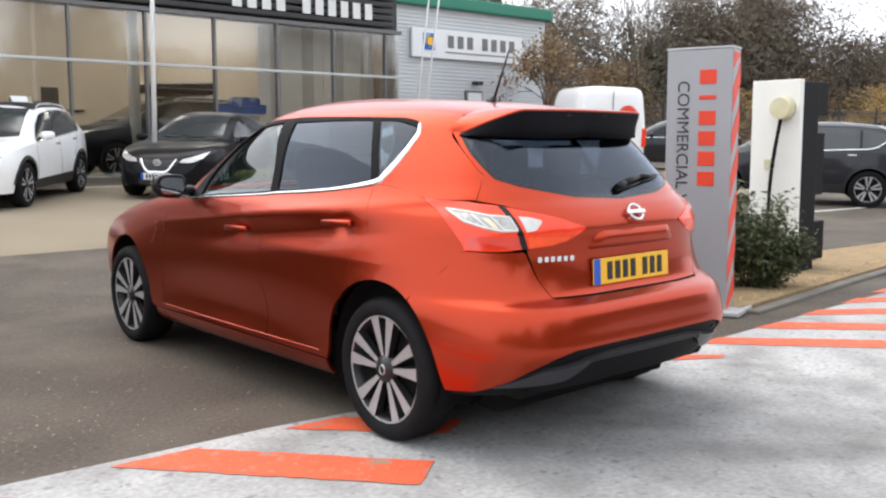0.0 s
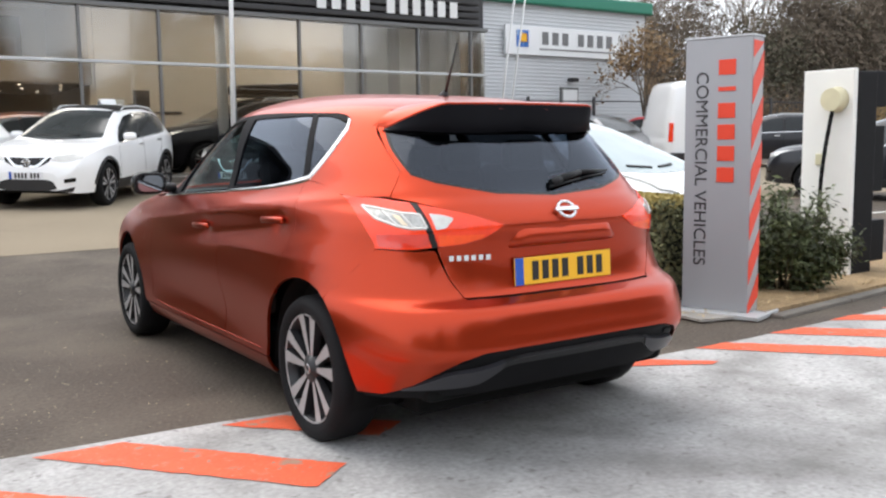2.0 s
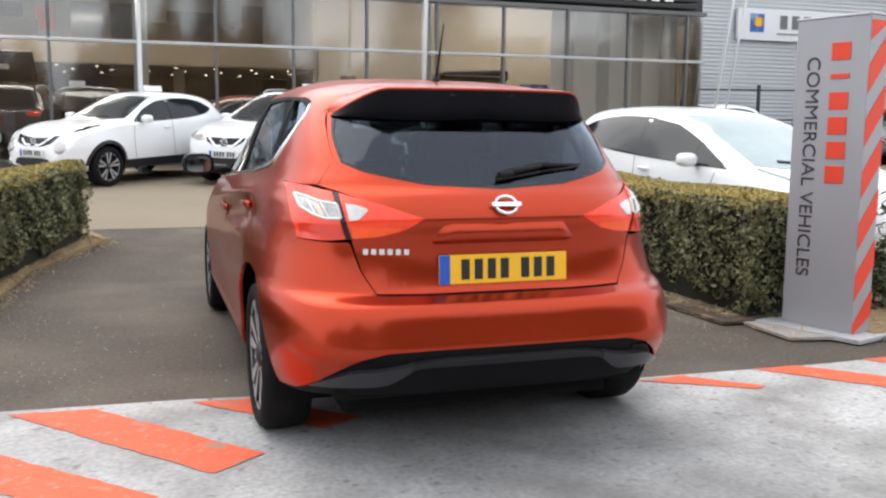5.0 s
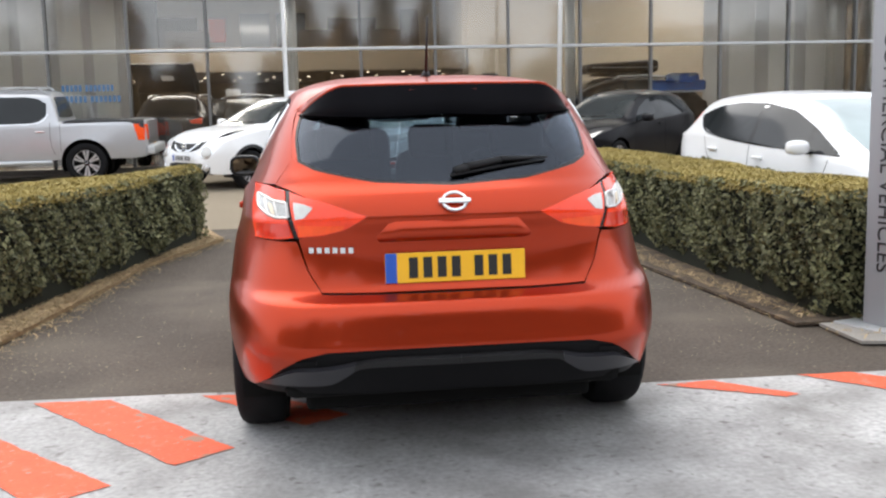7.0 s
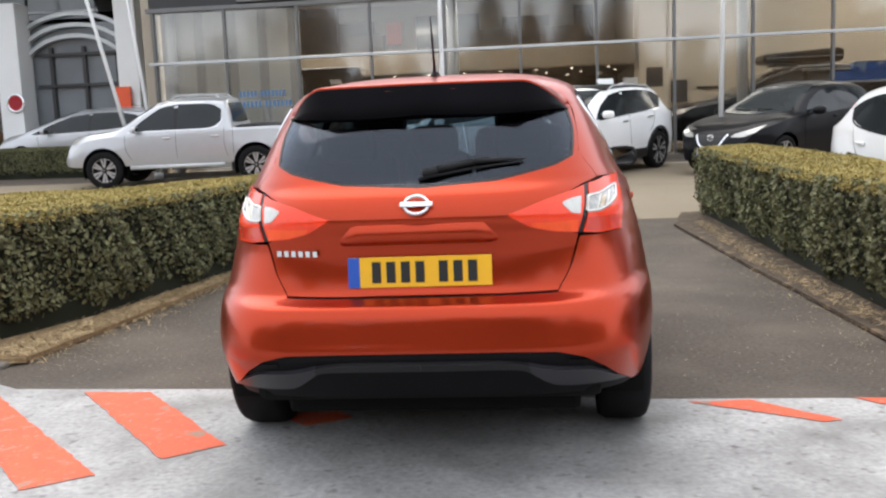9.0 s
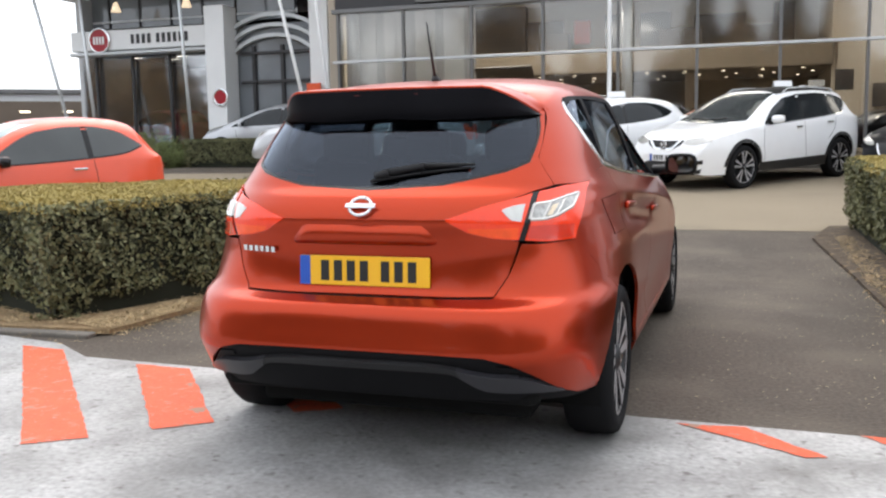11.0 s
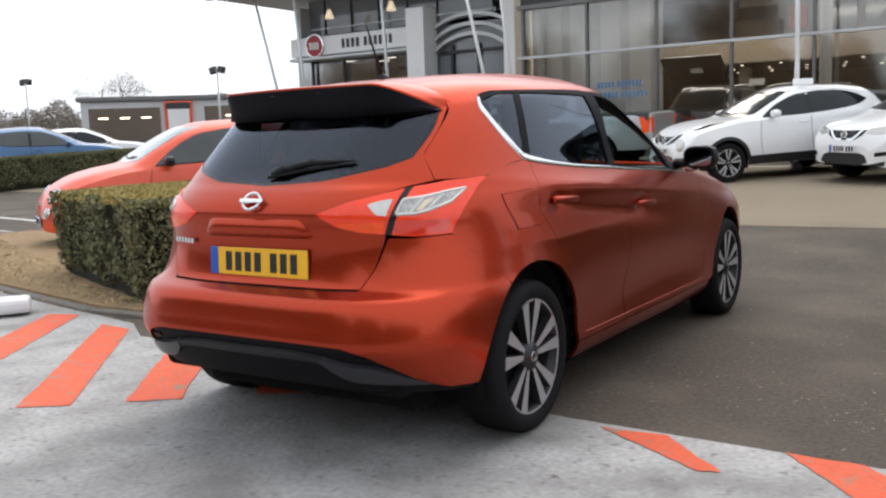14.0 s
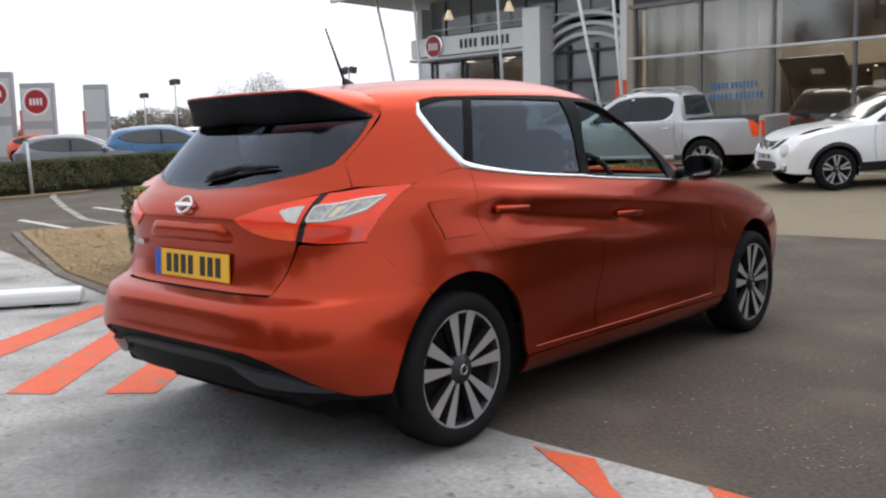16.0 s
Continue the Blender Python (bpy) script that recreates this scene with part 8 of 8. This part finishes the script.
def thicket(x0, y0, x1, y1, h, depth, count, size, material, seed, label, slim=0.6):
    """A far belt of scrub: thousands of small clumps with a ragged top."""
    gen = np.random.default_rng(seed)
    u, v = gen.uniform(0, 1, count), gen.uniform(0, 1, count)
    L = math.hypot(x1 - x0, y1 - y0)
    top = h * (0.55 + 0.25 * np.sin(u * L * 0.35 + seed) + 0.18 * np.sin(u * L * 0.93 + 2 * seed) + 0.12 * np.sin(u * L * 2.3))
    z = top * v ** 0.7
    off = gen.normal(0, depth, count)
    nx, ny = -(y1 - y0) / L, (x1 - x0) / L
    px, py = x0 + (x1 - x0) * u + nx * off, y0 + (y1 - y0) * u + ny * off
    c = np.column_stack([px, py, z + np.vectorize(rise)(py)])
    ob = leaf_cloud("scrub", c, np.tile([0, 0, 0.3 if slim > 0.3 else 0.0], (count, 1)), size, material, None, seed, 1.0, slim)
    return tagged(ob, label, "scrub", kind="stuff")


# the tree belt on the rise beyond the warehouse
for k, (x, y, h) in enumerate([(30, 34, 11), (36, 35, 12), (41, 31, 10), (46, 33, 12.5), (52, 30, 12), (57, 27, 11), (62, 25, 12), (50, 36, 13), (68, 24, 12)]):
    bare_tree(x, y, h, 40 + k, "bare brown winter tree in the tree belt", 0.36)
for k, (x, y, h) in enumerate([(33, 35, 8.5), (38, 39, 9.5), (58, 33, 12)]):
    conifer(x, y, h, 70 + k)
thicket(24, 40, 75, 22, 8.2, 1.8, 110000, 0.30, TWIG, 4, "brown twiggy winter tree belt", 0.09)
thicket(24, 39, 75, 21, 6.0, 1.4, 40000, 0.10, FIR, 6, "dark green and brown winter undergrowth")
thicket(24, 36, 75, 19, 5.0, 1.2, 60000, 0.07, BROWN_SCRUB, 9, "rust-brown winter scrub bank")
thicket(40, 38, 95, 8, 14.0, 2.4, 150000, 0.34, TWIG, 21, "tall brown winter tree belt", 0.09)
thicket(40, 37, 95, 7, 9.0, 1.6, 80000, 0.12, FIR, 23, "dark winter undergrowth below the tall trees")
thicket(44, 34, 72, 20, 12.0, 1.5, 70000, 0.30, TWIG, 24, "brown twiggy winter tree belt", 0.09)
thicket(42, 24, 80, 6, 4.6, 0.9, 50000, 0.07, GOLD_SCRUB, 22, "golden winter grass bank before the trees")
bare_tree(20.6, 18.6, 4.6, 91, "slim brown tree before the warehouse", 0.3, foliage=BROWN_SCRUB, leaf=0.07, count=1500)
# far low trees on the other side
thicket(-75, 40, -38, 62, 3.4, 1.6, 40000, 0.20, HAZE_TWIG, 12, "far low belt of bare trees", 0.14)
thicket(-90, 10, -60, 45, 3.7, 1.6, 40000, 0.20, HAZE_TWIG, 13, "far low belt of bare trees", 0.14)
bare_tree(-46.6, 35.4, 6.2, 95, "bare rounded tree far off", 0.45, foliage=HAZE_TWIG, leaf=0.035, count=3200)
# trees behind the viewer, seen only as reflections
thicket(-60, -26, 60, -26, 10, 2.2, 90000, 0.24, BROWN_SCRUB, 17, "brown winter trees across the road")
thicket(-60, -30, 60, -30, 12.0, 2.2, 70000, 0.26, TWIG, 18, "dark winter trees across the road")

# black mesh fence before the tree belt
fence = thing("fence", "black steel mesh fence before the trees", "fence", Matrix.Translation((24.0, 18.5, rise(18.5))))
for k in range(-4, 12):
    part("post", boxed((k * 2.4, -0.55 * k, 1.05), (0.08, 0.08, 2.1), 0.006), FASCIA, fence)
for z in (0.25, 1.05, 1.95):
    part("rail", rod(bmesh.new(), (-9.6, 2.2, z), (26.4, -6.05, z), 0.02, 0.02, 6), FASCIA, fence)
for k in range(0, 11):
    mesh_panel = bmesh.new()
    for q in range(34):
        f_ = (q + 0.5) / 34
        box(mesh_panel, (2.4 * (k + f_), -0.55 * (k + f_) + 0.015, 1.06), (0.014, 0.014, 1.86))
    part("mesh_panel", mesh_panel, FASCIA, fence)


def lamp_post(x, y, h):
    p = thing("street_lamp", "tall grey car park lamp post with floodlights", "street lamp", Matrix.Translation((x, y, rise(y))))
    part("pole", rod(bmesh.new(), (0, 0, 0), (0, 0, h), 0.07, 0.045, 10), FRAME_LIGHT, p)
    for sd in (-1, 1):
        part("lamp_head", boxed((sd * 0.30, 0, h), (0.36, 0.26, 0.34), 0.03, Matrix.Rotation(radians(sd * 14), 4, "Y")), FASCIA, p)
    part("arm", rod(bmesh.new(), (-0.4, 0, h - 0.05), (0.4, 0, h - 0.05), 0.025, 0.025, 8), FASCIA, p)


lamp_post(-49.3, 30, 4.3)
lamp_post(-32.8, 30, 3.9)
lamp_post(-60, 34, 3.9)


def dealer_totem(x, y, w, h, badge=True):
    p = thing("sign_totem", "white dealer sign pillar with a dark red round badge" if badge else "grey dealer sign pillar with a red edge", "sign", pose(x, y, rise(y), 0, 0, 40))
    part("column", boxed((0, 0, h / 2), (w, 0.4, h), 0.03), TOTEM_GREY, p)
    part("panel", boxed((0, -0.21, h * 0.72), (w * 0.9, 0.03, h * 0.42), 0.01), FRAME_LIGHT, p)
    if badge:
        part("round_badge", rod(bmesh.new(), (0, -0.23, h * 0.76), (0, -0.26, h * 0.76), w * 0.36, w * 0.36, 24), BADGE_RED, p)
        part("badge_ring", lathe(bmesh.new(), [(0.0, w * 0.35), (0.03, w * 0.385), (0.0, w * 0.42)], seg=24), WHITE_METAL, p).matrix_basis = pose(0, -0.255, h * 0.76, 0, 0, -90)
    part("red_side", boxed((-w / 2 - 0.05, 0, h * 0.36), (0.10, 0.36, h * 0.6), 0.01), SIGN_RED, p)
    part("lower_panel", boxed((0, -0.21, h * 0.24), (w * 0.86, 0.03, h * 0.34), 0.01), FRAME_LIGHT, p)
    if badge:
        bars("badge_mark", w * 0.42, w * 0.2, 4, WHITE_METAL, p, pose(0, -0.265, h * 0.76))


dealer_totem(-46.8, 20, 1.8, 4.2)
dealer_totem(-40.4, 20, 1.15, 3.75, False)
dealer_totem(-48.5, 18.6, 1.7, 4.9)

# grey sheds far off
shed = thing("shed", "long low grey flat-roofed shed far across the yard", "building", pose(-38.5, 35.55, rise(31.0) - 0.3, 0, 0, 45))
part("wall", boxed((0, 0, 1.5), (15.0, 5.0, 3.0)), PALE_CLAD, shed)
part("roof", boxed((0, 0, 3.1), (15.4, 5.4, 0.25), 0.03), FRAME_GREY, shed)
for x, w_ in ((-5.2, 3.8), (2.6, 7.0)):
    part("window", boxed((x, -2.52, 1.45), (w_, 0.06, 2.3), 0.01), BROWN_GLASS, shed)
    for k in range(3):
        part("window_light", boxed((x - w_ * 0.3 + k * w_ * 0.3, -2.56, 2.05), (0.5, 0.03, 0.06)), DOWNLIGHT, shed)
part("entrance_frame", boxed((-2.3, -2.6, 1.50), (1.5, 0.25, 2.8), 0.03), ORANGE_PANEL, shed, "orange-red entrance frame")
part("entrance_panel", boxed((-2.3, -2.76, 1.75), (1.15, 0.06, 1.5), 0.02), WHITE_METAL, shed)
part("entrance_head", boxed((-2.3, -2.78, 2.65), (1.3, 0.08, 0.35), 0.02), FASCIA, shed)

# shrubs by the second showroom
for x, y, r_, h_, s_ in ((-13.4, 17.0, 0.8, 0.75, 22), (-14.7, 17.7, 0.9, 0.8, 24)):
    bush(x, y, r_, h_, s_, "low rounded green shrub by the second showroom", LEAF_SHRUB, 0.04, 8000)

hedge([(-12.6, 16.85), (-9.0, 16.55), (-9.0, 17.2), (-12.6, 17.55)], 0.72, "dark clipped evergreen hedge block beside the lane", 31, LEAF_GREEN)
hull_car("dark red small car inside the second showroom", BADGE_RED, pose(-15.6, FB + 1.9, GF + 0.1, 0, 0, 70), CITY_CAR, wheels=(0.29, 0.195))

# cars inside the showroom
hull_car("black estate car with a roof box inside the showroom", BLACK_PAINT, pose(7.35, 17.3, G0 + 0.07, 0, 0, 94) @ Matrix.Scale(1.12, 4), CROSSOVER, "cars inside the showroom")
rb_ = thing("roof_box", "glossy black roof box on the estate car", "roof box", pose(6.35, 17.25, G0 + 1.90, 0, 0, 4))
g = boxed((0, 0, 0.17), (1.75, 0.75, 0.30), 0.10)
for v in g.verts:
    v.co.z -= 0.10 * max(0.0, -v.co.x / 0.875) * (v.co.z > 0.15)
part("shell", g, BLACK_PAINT, rb_)
part("bracket", boxed((0, 0, -0.01), (1.2, 0.6, 0.05), 0.01), MATT_BLACK, rb_)
part("lid_line", boxed((0, -0.378, 0.14), (1.60, 0.004, 0.012)), FRAME_LIGHT, rb_)
hull_car("dark orange hatchback inside the showroom", DARK_ORANGE, pose(1.8, 18.2, G0 + 0.07, 0, 0, 95), SUPERMINI, "cars inside the showroom")
hull_car("black crossover inside the showroom", BLACK_PAINT, pose(-1.6, 18.6, G0 + 0.07, 0, 0, 60), CROSSOVER, "cars inside the showroom")

# a car with its tailgate up, just inside the glass
opened = hull_car("dark grey people carrier with a raised tailgate inside the showroom", NAVY_PAINT, pose(-3.8, 17.35, G0 + 0.07, 0, 0, -4), CROSSOVER, "cars inside the showroom")
raised = part("tailgate", boxed((0, -0.42, 0), (1.34, 0.84, 0.06), 0.025), BLACK_PAINT, opened, "raised black tailgate")
raised.matrix_basis = pose(0, -0.55, 1.60, -42)
part("tailgate_label", boxed((0.05, -0.45, -0.033), (0.26, 0.14, 0.006)), PLATE_WHITE, raised, "white paper label")
for sd in (1, -1):
    part("gas_strut", rod(bmesh.new(), (sd * 0.60, -0.62, 1.20), (sd * 0.60, -0.92, 1.92), 0.012, 0.012, 8), MATT_BLACK, opened)
